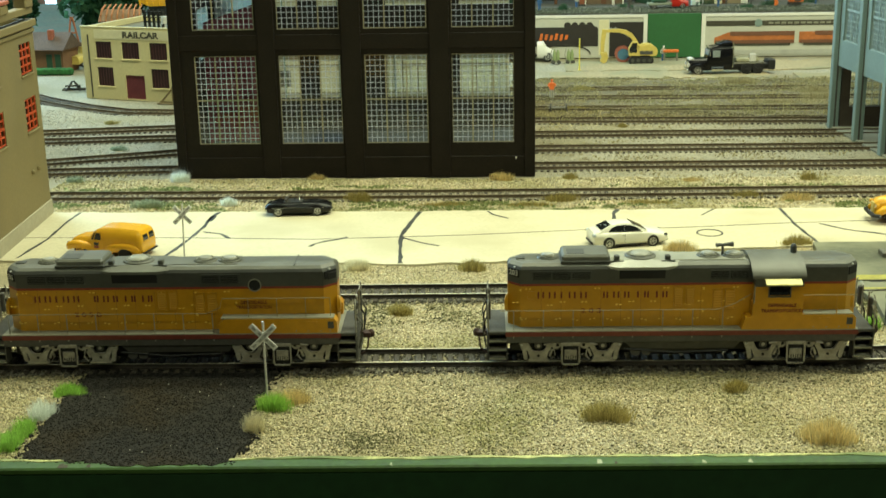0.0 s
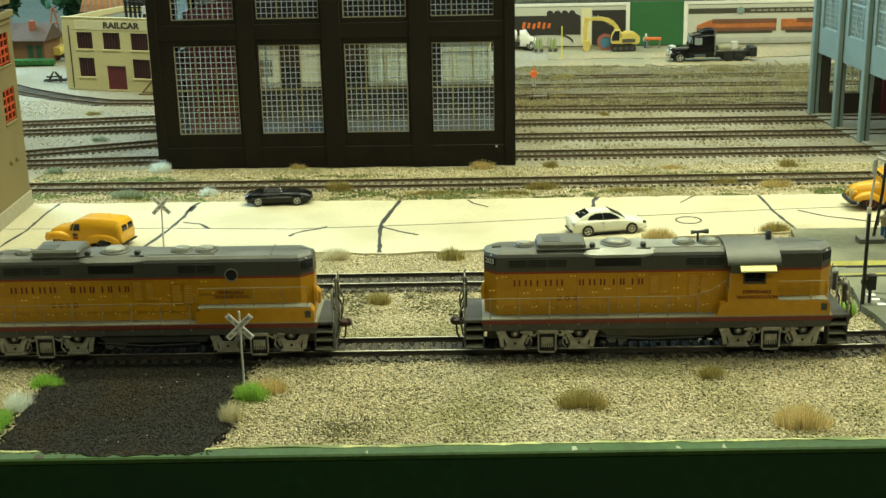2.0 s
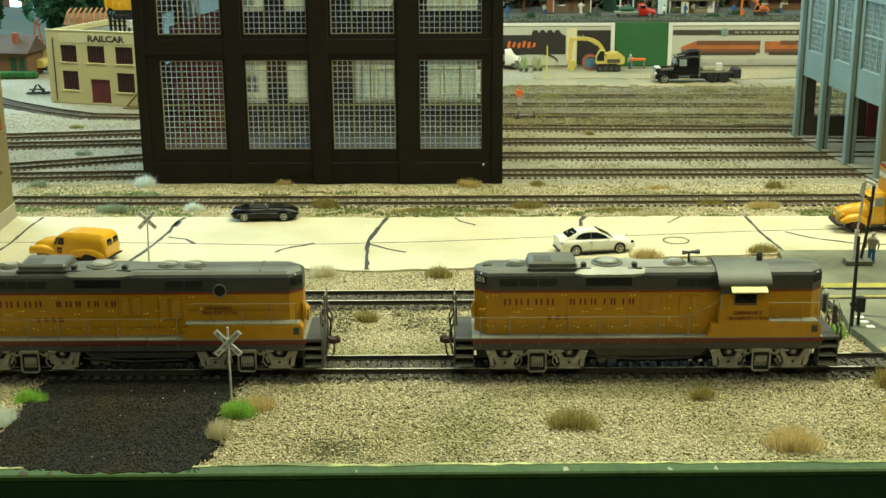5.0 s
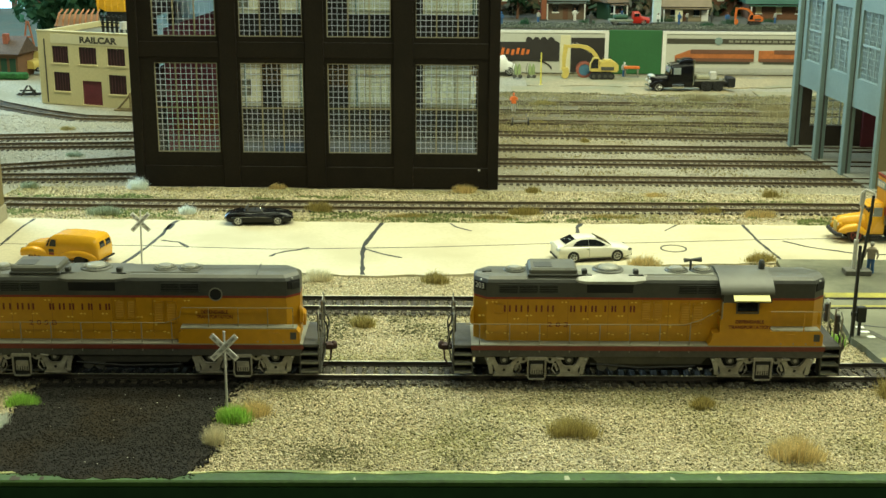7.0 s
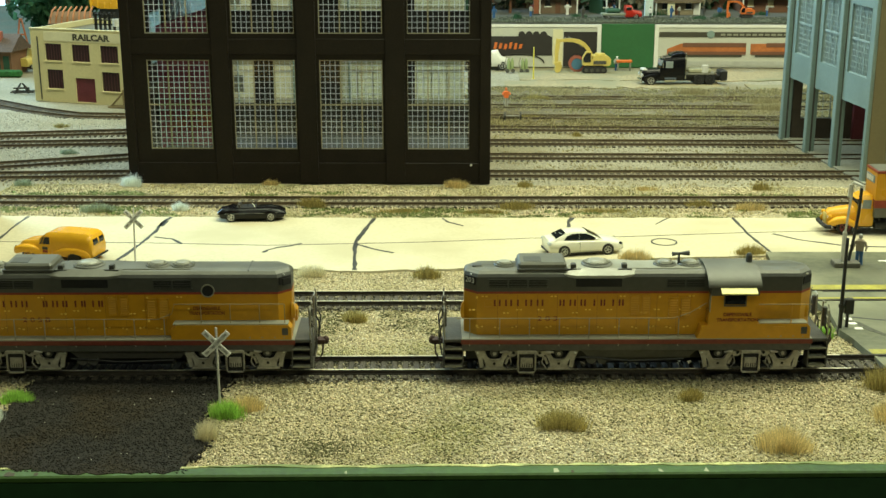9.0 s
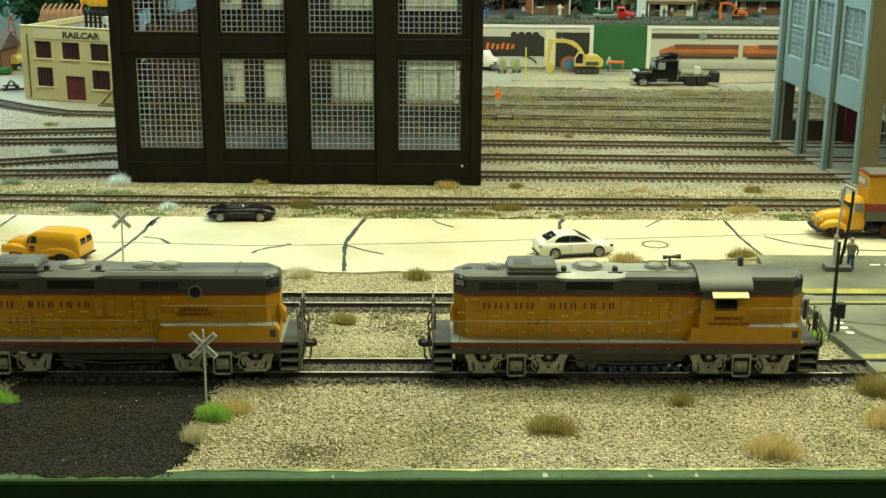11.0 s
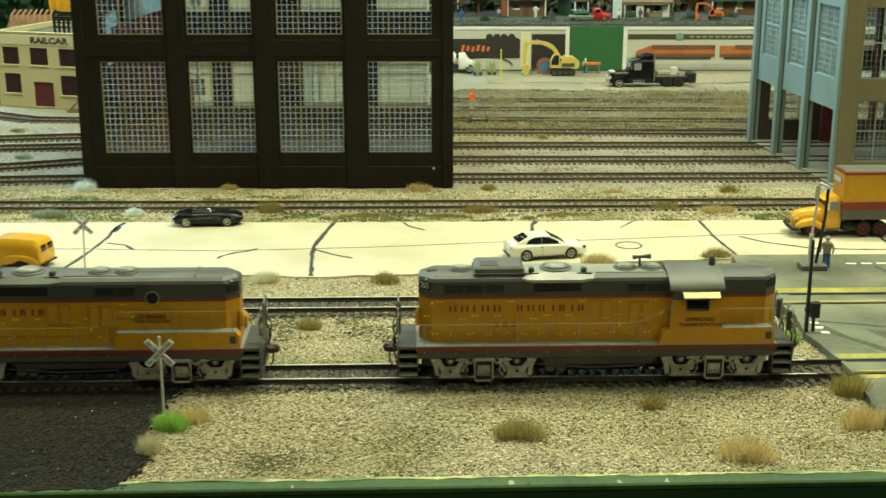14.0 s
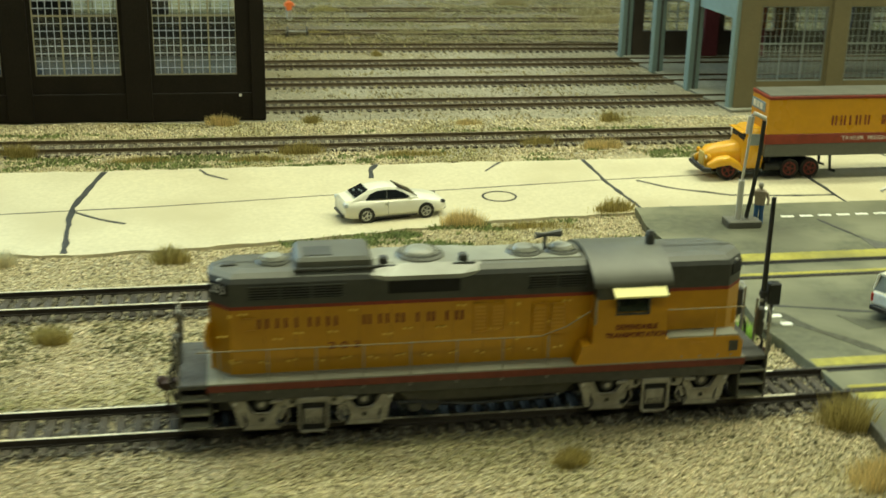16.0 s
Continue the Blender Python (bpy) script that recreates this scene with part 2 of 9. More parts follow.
M_ORANGE = mat("orange_paint", (0.62, 0.15, 0.025), 0.5, 0, 0.1, 400, 50, 0.05)
M_CATYEL = mat("machine_yellow", (0.56, 0.43, 0.11), 0.5, 0, 0.1, 500, 60, 0.1)
M_VANYEL = mat("van_yellow", (0.70, 0.365, 0.02), 0.25, 0, 0.04, 300, 50, 0.02)
M_CARWHITE = mat("car_white", (0.78, 0.76, 0.64), 0.22, 0, 0.03, 300, 50, 0.0)
M_CARBLACK = mat("car_black", (0.006, 0.006, 0.007), 0.15, 0, 0.1, 300, 50, 0.0, spec=0.3)
M_TYRE = mat("tyre_rubber", (0.012, 0.012, 0.012), 0.8, 0, 0.2, 800, 90, 0.2)
M_RIM = mat("wheel_rim", (0.52, 0.52, 0.50), 0.3, 0.7, 0.1, 600, 60, 0.0)
M_REDRIM = mat("red_rim", (0.17, 0.018, 0.012), 0.5, 0, 0.1, 600, 60, 0.0)
M_CARGLASS = mat("car_glass", (0.012, 0.014, 0.016), 0.08, 0, 0.1, 300, 50, 0.0)
M_LIGHTGLASS = mat("pale_glass", (0.22, 0.25, 0.25), 0.12, 0, 0.1, 300, 50, 0.0)
M_CHROME = mat("chrome_trim", (0.75, 0.75, 0.74), 0.12, 1.0, 0.05, 300, 50, 0.0)
M_REDLAMP = mat("red_lamp", (0.45, 0.02, 0.01), 0.3, 0, 0.1, 300, 50, 0.0)


def grass_mat(name, colour, amount=0.4):
    """Thin translucent fibres, each blade of its own tint."""
    m = bpy.data.materials.new(name)
    m.use_nodes = True
    nt = m.node_tree
    nt.nodes.remove(nt.nodes["Principled BSDF"])
    di, tr, mx, geo, rg, hsv = (nt.nodes.new(n) for n in ("ShaderNodeBsdfDiffuse", "ShaderNodeBsdfTranslucent", "ShaderNodeMixShader", "ShaderNodeNewGeometry", "ShaderNodeMapRange", "ShaderNodeHueSaturation"))
    rg.inputs[3].default_value, rg.inputs[4].default_value = 1 - amount, 1 + amount
    hsv.inputs["Color"].default_value = (*colour, 1)
    nt.links.new(geo.outputs["Random Per Island"], rg.inputs[0])
    nt.links.new(rg.outputs[0], hsv.inputs["Value"])
    for n in (di, tr):
        nt.links.new(hsv.outputs[0], n.inputs["Color"])
    mx.inputs[0].default_value = 0.5
    nt.links.new(di.outputs[0], mx.inputs[1])
    nt.links.new(tr.outputs[0], mx.inputs[2])
    nt.links.new(mx.outputs[0], nt.nodes["Material Output"].inputs[0])
    return m


M_OLIVETUFT = grass_mat("olive_grass", (0.40, 0.33, 0.12), 0.5)
M_STRAW = grass_mat("straw_grass", (0.68, 0.55, 0.26), 0.4)
M_DEAD = grass_mat("dead_grass", (0.42, 0.36, 0.19), 0.35)
M_WEED = grass_mat("low_weed", (0.36, 0.32, 0.155), 0.4)
M_MOSS = grass_mat("green_scatter", (0.24, 0.29, 0.12), 0.5)
M_LIME = grass_mat("bright_green_grass", (0.36, 0.60, 0.12), 0.4)
M_PALE = grass_mat("pale_grass", (0.68, 0.62, 0.40), 0.3)
M_SAGE = grass_mat("sage_bush", (0.36, 0.41, 0.27), 0.45)
M_WHITEBUSH = grass_mat("white_bush", (0.82, 0.86, 0.80), 0.2)
M_LEAF = grass_mat("dark_leaf", (0.05, 0.12, 0.06), 0.5)
M_HALL = mat("hall_wall", (0.10, 0.075, 0.06), 0.9, 0, 0.15, 20, 2, 0.1)
M_HALLFLOOR = mat("hall_floor", (0.10, 0.085, 0.07), 0.8, 0, 0.15, 20, 2, 0.1)
M_CEIL = mat("hall_ceiling", (0.45, 0.45, 0.42), 0.9, 0, 0.08, 20, 2, 0.1)
M_WOOD = mat("dark_wood", (0.13, 0.055, 0.025), 0.7, 0, 0.2, 200, 30, 0.1)
M_SHINGLE = mat("roof_brown", (0.10, 0.065, 0.045), 0.85, 0, 0.25, 400, 40, 0.3)
M_FIGORANGE = mat("figure_orange", (0.75, 0.16, 0.03), 0.7, 0, 0.1, 500, 60, 0.0)
M_FIGBLUE = mat("figure_blue", (0.03, 0.10, 0.25), 0.7, 0, 0.1, 500, 60, 0.0)
M_FIGGREEN = mat("figure_green", (0.05, 0.085, 0.06), 0.7, 0, 0.2, 500, 200, 0.0, (0.10, 0.11, 0.08))
M_FIGPALE = mat("figure_pale", (0.38, 0.36, 0.30), 0.7, 0, 0.1, 500, 60, 0.0)

MM = 0.001


# ---- mesh helpers, in millimetres ----
class Shape:
    """Collects faces of one mesh; coordinates in millimetres."""

    def __init__(self):
        self.v, self.f = [], []

    def add(self, verts, faces):
        n = len(self.v)
        self.v += [tuple(p) for p in verts]
        self.f += [tuple(n + i for i in face) for face in faces]
        return self

    def box(self, x0, x1, y0, y1, z0, z1, bevel=0.0):
        """A box, with its eight corners and twelve edges cut when bevel is given."""
        if bevel <= 0:
            p = [(x, y, z) for x in (x0, x1) for y in (y0, y1) for z in (z0, z1)]
            return self.add(p, [(0, 1, 3, 2), (4, 6, 7, 5), (0, 4, 5, 1), (2, 3, 7, 6), (0, 2, 6, 4), (1, 5, 7, 3)])
        bv = min(bevel, 0.45 * min(x1 - x0, y1 - y0, z1 - z0))
        rings = []
        for z, i in ((z0, bv), (z0 + bv, 0), (z1 - bv, 0), (z1, bv)):
            a, b, c, d = x0 + i, x1 - i, y0 + i, y1 - i
            k = bv if i == 0 else bv * 0.6
            rings.append([(a + k, c, z), (b - k, c, z), (b, c + k, z), (b, d - k, z), (b - k, d, z), (a + k, d, z), (a, d - k, z), (a, c + k, z)])
        return self.loft(rings)

    def loft(self, rings, caps=True):
        n = len(rings[0])
        verts = [p for r in rings for p in r]
        faces = [(i * n + j, i * n + (j + 1) % n, (i + 1) * n + (j + 1) % n, (i + 1) * n + j) for i in range(len(rings) - 1) for j in range(n)]
        if caps:
            faces += [tuple(reversed(range(n))), tuple((len(rings) - 1) * n + j for j in range(n))]
        return self.add(verts, faces)

    def prism(self, outline, z0, z1):
        """An outline in x and y, raised from z0 to z1."""
        return self.loft([[(x, y, z0) for x, y in outline], [(x, y, z1) for x, y in outline]])

    def side(self, outline, y0, y1):
        """An outline in x and z, drawn out along y."""
        return self.loft([[(x, y0, z) for x, z in outline], [(x, y1, z) for x, z in outline]])

    def end(self, outline, x0, x1):
        """An outline in y and z, drawn out along x."""
        return self.loft([[(x0, y, z) for y, z in outline], [(x1, y, z) for y, z in outline]])

    def tube(self, points, r, seg=8):
        """A round bar along points; r is a number or a list."""
        pts = [Vector(p) for p in points]
        rad = r if isinstance(r, (list, tuple)) else [r] * len(pts)
        rings = []
        for i, p in enumerate(pts):
            d = (pts[min(i + 1, len(pts) - 1)] - pts[max(i - 1, 0)]).normalized()
            u = d.cross(Vector((0, 0, 1)) if abs(d.z) < 0.9 else Vector((1, 0, 0))).normalized()
            w = d.cross(u)
            rings.append([tuple(p + rad[i] * (math.cos(a) * u + math.sin(a) * w)) for a in [2 * math.pi * k / seg for k in range(seg)]])
        return self.loft(rings)

    def disc(self, x, y, z, r, h, seg=20, axis="z", hole=0.0):
        """A round plate or, with a hole, a ring."""
        def at(rad, t):
            out = []
            for k in range(seg):
                a = 2 * math.pi * k / seg
                c, s = rad * math.cos(a), rad * math.sin(a)
                out.append((x + c, y + s, z + t) if axis == "z" else (x + c, y + t, z + s) if axis == "y" else (x + t, y + c, z + s))
            return out
        if hole <= 0:
            return self.loft([at(r, 0), at(r, h * 0.8), at(r * 0.93, h)])
        n = seg
        rings = [at(hole, 0), at(r, 0), at(r, h), at(hole, h)]
        verts = [p for q in rings for p in q]
        faces = [(i * n + j, i * n + (j + 1) % n, ((i + 1) % 4) * n + (j + 1) % n, ((i + 1) % 4) * n + j) for i in range(4) for j in range(n)]
        return self.add(verts, faces)

    def ball(self, x, y, z, rx, ry, rz, seg=10, rings=6):
        rr = []
        for i in range(1, rings):
            t = math.pi * i / rings
            rr.append([(x + rx * math.sin(t) * math.cos(2 * math.pi * k / seg), y + ry * math.sin(t) * math.sin(2 * math.pi * k / seg), z - rz * math.cos(t)) for k in range(seg)])
        return self.loft(rr)

    def ribbon(self, points, width, z, seed=0, jitter=0.4, thick=0.25):
        """A thin raised strip along points in x and y, of uneven width."""
        rnd = random.Random(seed)
        pts = []
        for (ax, ay), (bx, by) in zip(points, points[1:]):
            n = max(2, int(math.hypot(bx - ax, by - ay) / 6))
            pts += [(ax + (bx - ax) * i / n, ay + (by - ay) * i / n) for i in range(n)]
        pts.append(points[-1])
        rings = []
        for i, (x, y) in enumerate(pts):
            q, o = pts[min(i + 1, len(pts) - 1)], pts[max(i - 1, 0)]
            d = Vector((q[0] - o[0], q[1] - o[1])).normalized()
            w = 0.5 * width * (1 + jitter * rnd.uniform(-1, 1))
            jx, jy = (rnd.uniform(-1, 1) * jitter * width * 0.5 for _ in range(2)) if 0 < i < len(pts) - 1 else (0, 0)
            x, y = x + jx, y + jy
            rings.append([(x - d.y * w, y + d.x * w, z), (x + d.y * w, y - d.x * w, z), (x + d.y * w, y - d.x * w, z + thick), (x - d.y * w, y + d.x * w, z + thick)])
        return self.loft(rings)

    def mesh(self, name, material, smooth=False):
        me = bpy.data.meshes.new(name)
        me.from_pydata([(x * MM, y * MM, z * MM) for x, y, z in self.v], [], self.f)
        bm = bmesh.new()
        bm.from_mesh(me)
        bmesh.ops.recalc_face_normals(bm, faces=bm.faces)
        bm.to_mesh(me)
        bm.free()
        me.materials.append(material)
        if smooth:
            me.shade_smooth()
            me.set_sharp_from_angle(angle=radians(35))
        return me


def at(x, y, z=0.0, rz=0.0):
    return pose(x * MM, y * MM, z * MM, 0, 0, rz)


def part(name, shape, material, parent, label="", smooth=False, m=None):
    me = shape if isinstance(shape, bpy.types.Mesh) else shape.mesh(name, material, smooth)
    ob = new(name, me)
    ob.parent = parent
    if m is not None:
        ob.matrix_basis = m
    if label:
        tagged(ob, label)
    return ob


def thing(name, m, label, category, group="", kind=""):
    ob = new(name)
    ob.empty_display_size = 0.005
    ob.matrix_basis = m
    return tagged(ob, label, category, group, kind)


def solid(name, shape, material, label, category, m=None, group="", kind="", smooth=False):
    ob = new(name, shape.mesh(name, material, smooth))
    if m is not None:
        ob.matrix_basis = m
    return tagged(ob, label, category, group, kind)


def text_mesh(words, height, material, width=0.0, bold=0.0):
    """Flat letters of the built-in font standing in x and z, facing -y, centred; sizes in millimetres."""
    cu = bpy.data.curves.new("letters", "FONT")
    cu.body, cu.size, cu.align_x, cu.align_y = words, 1.0, "CENTER", "CENTER"
    cu.offset = bold
    ob = bpy.data.objects.new("letters", cu)
    scene.collection.objects.link(ob)
    bpy.context.view_layer.update()
    me = bpy.data.meshes.new_from_object(ob.evaluated_get(bpy.context.evaluated_depsgraph_get()))
    bpy.data.objects.remove(ob)
    co = np.array([v.co for v in me.vertices])
    lo, hi = co.min(0), co.max(0)
    sz = height / (hi[1] - lo[1])
    sx = width / (hi[0] - lo[0]) if width else sz
    for v, c in zip(me.vertices, co):
        v.co = ((c[0] - 0.5 * (lo[0] + hi[0])) * sx * MM, 0, (c[1] - 0.5 * (lo[1] + hi[1])) * sz * MM)
    me.materials.clear()
    me.materials.append(material)
    return me


CELLS = ((0, 22), (37, 60), (76, 81), (103, 126), (141, 163), (216, 233), (249, 270), (285, 303), (328, 333), (351, 367), (390, 395), (411, 428))


def letter_bars(x0, x1, z0, z1, y, stroke):
    """Thin plain bars in place of a name, one or two for each letter."""
    k = (x1 - x0) / 428.0
    out = []
    for a, b in CELLS:
        s = Shape().box(x0 + a * k, x0 + a * k + stroke, y - 0.12, y, z0, z1)
        if b - a > 8:
            s.box(x0 + b * k - stroke, x0 + b * k, y - 0.12, y, z0, z1)
        out.append(s)
    return out

# ---- the hall round the layout ----
def hall():
    f = Shape().box(-4000, 4000, -3000, 5200, -1150, -1100)
    solid("floor", f, M_HALLFLOOR, "dark worn floor of the exhibition hall", "floor", kind="structure")
    solid("ceiling", Shape().box(-4000, 4000, -3000, 5200, 1600, 1650), M_CEIL, "pale plain ceiling of the hall", "ceiling", kind="structure")
    for n, b in (("wall_north", (-4000, 4000, 5200, 5300)), ("wall_south", (-4000, 4000, -3100, -3000)), ("wall_west", (-4100, -4000, -3000, 5200)), ("wall_east", (4000, 4100, -3000, 5200))):
        solid(n, Shape().box(*b, -1100, 1600), M_HALL, "dark brown wall of the hall", "wall", kind="structure")


hall()

FRONT = 0.030  # the front tracks lie slightly askew to the buildings
T1, T2 = 564.8, 671.0


def edge_y(x):
    return 455.0 + 0.037 * x


def bumpy_sheet(name, x0, x1, y0, y1, step, fn, material):
    """A ground sheet whose height is fn(x, y), in millimetres."""
    nx, ny = int((x1 - x0) / step) + 1, int((y1 - y0) / step) + 1
    xs, ys = np.linspace(x0, x1, nx), np.linspace(y0, y1, ny)
    gx, gy = np.meshgrid(xs, ys)
    gz = fn(gx, gy)
    v = np.stack([gx.ravel(), gy.ravel(), gz.ravel()], 1) * MM
    idx = np.arange(nx * ny).reshape(ny, nx)
    f = np.stack([idx[:-1, :-1].ravel(), idx[:-1, 1:].ravel(), idx[1:, 1:].ravel(), idx[1:, :-1].ravel()], 1)
    me = bpy.data.meshes.new(name)
    me.from_pydata(v.tolist(), [], f.tolist())
    me.materials.append(material)
    me.shade_smooth()
    return new(name, me)


def soft_noise(gx, gy, cell, seed):
    """Smooth random heights between -1 and 1 with the given cell size."""
    rng = np.random.default_rng(seed)
    t = rng.uniform(-1, 1, (64, 64))
    u, w = gx / cell, gy / cell
    i, j = np.floor(u).astype(int), np.floor(w).astype(int)
    a, b = u - i, w - j
    a, b = a * a * (3 - 2 * a), b * b * (3 - 2 * b)
    g = lambda p, q: t[p % 64, q % 64]
    return (g(i, j) * (1 - a) + g(i + 1, j) * a) * (1 - b) + (g(i, j + 1) * (1 - a) + g(i + 1, j + 1) * a) * b


def ground_z(gx, gy):
    z = 0.5 * soft_noise(gx, gy, 23, 1) + 0.25 * soft_noise(gx, gy, 7, 2) - 0.4
    lip = np.clip((gy - (455 + 0.037 * gx)) / 10.0, 0, 1)
    return z * lip - 0.8 * (1 - lip)


def ground():
    near = bumpy_sheet("ground", -1300, 1500, 410, 880, 5, ground_z, M_GRAVEL)
    v = near.data.vertices
    for p in v:
        low = edge_y(p.co.x / MM) * MM
        if p.co.y < low:
            p.co.y = low
    tagged(near, "beige gravel ground of the layout front", "ground", kind="structure")
    far = bumpy_sheet("ground", -1300, 1500, 880, 1662, 8, lambda x, y: 0.5 * soft_noise(x, y, 31, 5) - 0.55, M_SAND)
    tagged(far, "greyish yard gravel between the sidings", "ground", kind="structure")


ground()


def dirt_bands():
    """Brown overgrown dirt along the rear sidings."""
    m = mat("brown_dirt", (0.115, 0.095, 0.05), 0.95, 0, 0.4, 380, 16, 1.0, (0.19, 0.165, 0.095))
    rnd = random.Random(77)
    for y0, y1, x0, x1 in ((1228, 1262, 70, 900), (1288, 1332, 40, 900), (1350, 1388, 20, 900), (1406, 1462, 40, 900)):
        up = [(x0 + (x1 - x0) * k / 30, y1 + rnd.uniform(-7, 7)) for k in range(31)]
        dn = [(x0 + (x1 - x0) * k / 30, y0 + rnd.uniform(-7, 7)) for k in range(31)]
        solid("dirt_band", Shape().prism(dn + up[::-1], -0.6, 0.9), m, "brown dirt strip between overgrown sidings", "ground", kind="structure")

    tan = mat("tan_earth", (0.34, 0.275, 0.155), 0.95, 0, 0.3, 300, 12, 0.8, (0.25, 0.235, 0.14), stain=0.3, lo=0.42, hi=0.6)
    for y0, y1, x0, x1 in ((1478, 1530, 70, 330), (1540, 1618, 90, 560), (1470, 1500, 360, 800)):
        up = [(x0 + (x1 - x0) * k / 24, y1 + rnd.uniform(-9, 9)) for k in range(25)]
        dn = [(x0 + (x1 - x0) * k / 24, y0 + rnd.uniform(-9, 9)) for k in range(25)]
        solid("dirt_band", Shape().prism(dn + up[::-1], -0.6, 0.7), tan, "tan earth in front of the poster wall", "ground", kind="structure")


dirt_bands()


def scatter(name, spots, material, size, seed, label, flat=0.75):
    """Small broken stones, one uneven eight-faced lump each, as one mesh."""
    rng = np.random.default_rng(seed)
    n = len(spots)
    octa = np.array([(1, 0, 0), (-1, 0, 0), (0, 1, 0), (0, -1, 0), (0, 0, 1), (0, 0, -1)], float)
    v = octa[None] * rng.uniform(0.7, 1.25, (n, 6, 1)) + rng.normal(0, 0.16, (n, 6, 3))
    s = size * rng.uniform(0.55, 1.35, (n, 1, 1)) * np.concatenate([rng.uniform(0.9, 1.5, (n, 1, 1)), rng.uniform(0.5, 0.95, (n, 1, 1)), np.full((n, 1, 1), flat)], 2)
    v = v * s * 0.5
    a = rng.uniform(0, 2 * np.pi, n)
    b = rng.uniform(-1.2, 1.2, n)
    ca, sa, cb, sb = np.cos(a)[:, None], np.sin(a)[:, None], np.cos(b)[:, None], np.sin(b)[:, None]
    x, y, z = v[..., 0], v[..., 1], v[..., 2]
    y, z = y * cb - z * sb, y * sb + z * cb
    x, y = x * ca - y * sa, x * sa + y * ca
    v = (np.stack([x, y, z], 2) + np.asarray(spots)[:, None, :]) * MM
    tri = np.array([(0, 2, 4), (2, 1, 4), (1, 3, 4), (3, 0, 4), (2, 0, 5), (1, 2, 5), (3, 1, 5), (0, 3, 5)])
    f = (tri[None] + 6 * np.arange(n)[:, None, None]).reshape(-1, 3)
    me = bpy.data.meshes.new(name)
    me.vertices.add(6 * n)
    me.vertices.foreach_set("co", v.reshape(-1))
    me.loops.add(24 * n)
    me.loops.foreach_set("vertex_index", f.reshape(-1).astype(np.int32))
    me.polygons.add(8 * n)
    me.polygons.foreach_set("loop_start", np.arange(0, 24 * n, 3, dtype=np.int32))
    me.update(calc_edges=True)
    me.materials.append(material)
    return tagged(new(name, me), label, "gravel", kind="stuff")


def inside(poly, x, y):
    """Which of the points lie inside the outline."""
    hit = np.zeros(len(x), bool)
    for (ax, ay), (bx, by) in zip(poly, poly[1:] + poly[:1]):
        if ay != by:
            hit ^= ((ay > y) != (by > y)) & (x < (bx - ax) * (y - ay) / (by - ay) + ax)
    return hit


ROAD = [(-640, 738), (-300, 737), (-120, 734), (-80, 732), (-45, 728), (-10, 731), (25, 735), (60, 741), (95, 749), (130, 757), (165, 763), (195, 766), (222, 769), (760, 781), (760, 872), (280, 866), (-40, 859), (-300, 858), (-640, 856)]
PAD = [(222, 768), (760, 780), (760, 520), (420, 504), (277, 498.5), (233, 497), (234, 540), (236, 560), (234, 582), (231, 605), (228, 619), (230, 649), (226, 682), (223, 705), (219, 740)]
ASPHALT = [(-178, 450), (-150, 448.6), (-138, 445.5), (-112, 444.5), (-96, 446), (-88, 451.0), (-84, 470), (-88, 495), (-91, 515), (-86, 551), (-178, 549), (-182, 525), (-181, 500), (-180, 472)]


def uneven(poly, amount, seed, step=7.0):
    rnd = random.Random(seed)
    out = []
    for (ax, ay), (bx, by) in zip(poly, poly[1:] + poly[:1]):
        n = max(1, int(math.hypot(bx - ax, by - ay) / step)) if max(abs(ax), abs(bx)) < 500 else 1
        for i in range(n):
            out.append((ax + (bx - ax) * i / n + rnd.uniform(-amount, amount), ay + (by - ay) * i / n + rnd.uniform(-amount, amount)))
    return out


def road():
    r = solid("road", Shape().prism(uneven(ROAD, 1.2, 3), -2, 1.2), M_ROAD, "bright cream concrete road with dark tar-filled cracks", "road", kind="structure")
    z = 1.2
    lines = [
        ([(-39, 857), (-44, 822), (-47, 795), (-45, 763), (-42, 730)], 2.6),
        ([(-46, 789), (-33, 777), (-20, 769)], 1.6),
        ([(-186, 857), (-189, 842), (-188, 817), (-190.5, 785), (-197, 742)], 2.2),
        ([(-187, 846), (-188, 832)], 4.2),
        ([(-185, 804), (-172, 799), (-163, 787)], 2.2),
        ([(-83, 790), (-90, 784), (-97, 780), (-103, 774), (-105.5, 768)], 1.9),
        ([(-290, 857), (-291, 830), (-289, 787), (-293, 742)], 1.8),
        ([(10, 858), (14, 849), (25, 838)], 1.8),
        ([(104, 862), (100, 850), (99, 836)], 3.0),
        ([(172, 862), (161, 845)], 1.6),
        ([(219, 864), (221, 818), (225, 789), (228, 760)], 2.2),
        ([(238, 822), (252, 807), (279, 793), (306, 789.5), (333, 789.5)], 2.0),
        ([(330, 866), (333, 820), (333.5, 790), (334, 775), (338, 762)], 1.8),
        ([(241, 776), (270, 769.5), (292, 770)], 1.3),
        ([(375, 778), (410, 782), (440, 780)], 2.0),
        ([(395, 866), (402, 830), (412, 800)], 1.6),
        ([(90, 762), (100, 768), (112, 770)], 2.0),
    ]
    for i, (p, w) in enumerate(lines):
        part("tar_crack", Shape().ribbon(p, w, z - 0.05, i, 0.35, 0.2), M_TAR, r)
    part("tar_seam", Shape().ribbon([(-640, 792), (-194, 789.5), (-105, 785), (-3, 795), (74, 807), (136, 812), (218, 824), (330, 836)], 0.9, z - 0.05, 40, 0.3, 0.15), M_TAR, r)
    mh = part("manhole_ring", Shape().disc(160.3, 799, z - 0.1, 8.9, 0.35, 28, "z", 7.9), M_TAR, r)
    part("manhole_lid", Shape().disc(160.3, 799, z - 0.1, 7.4, 0.22, 28), M_ROAD, mh)


road()


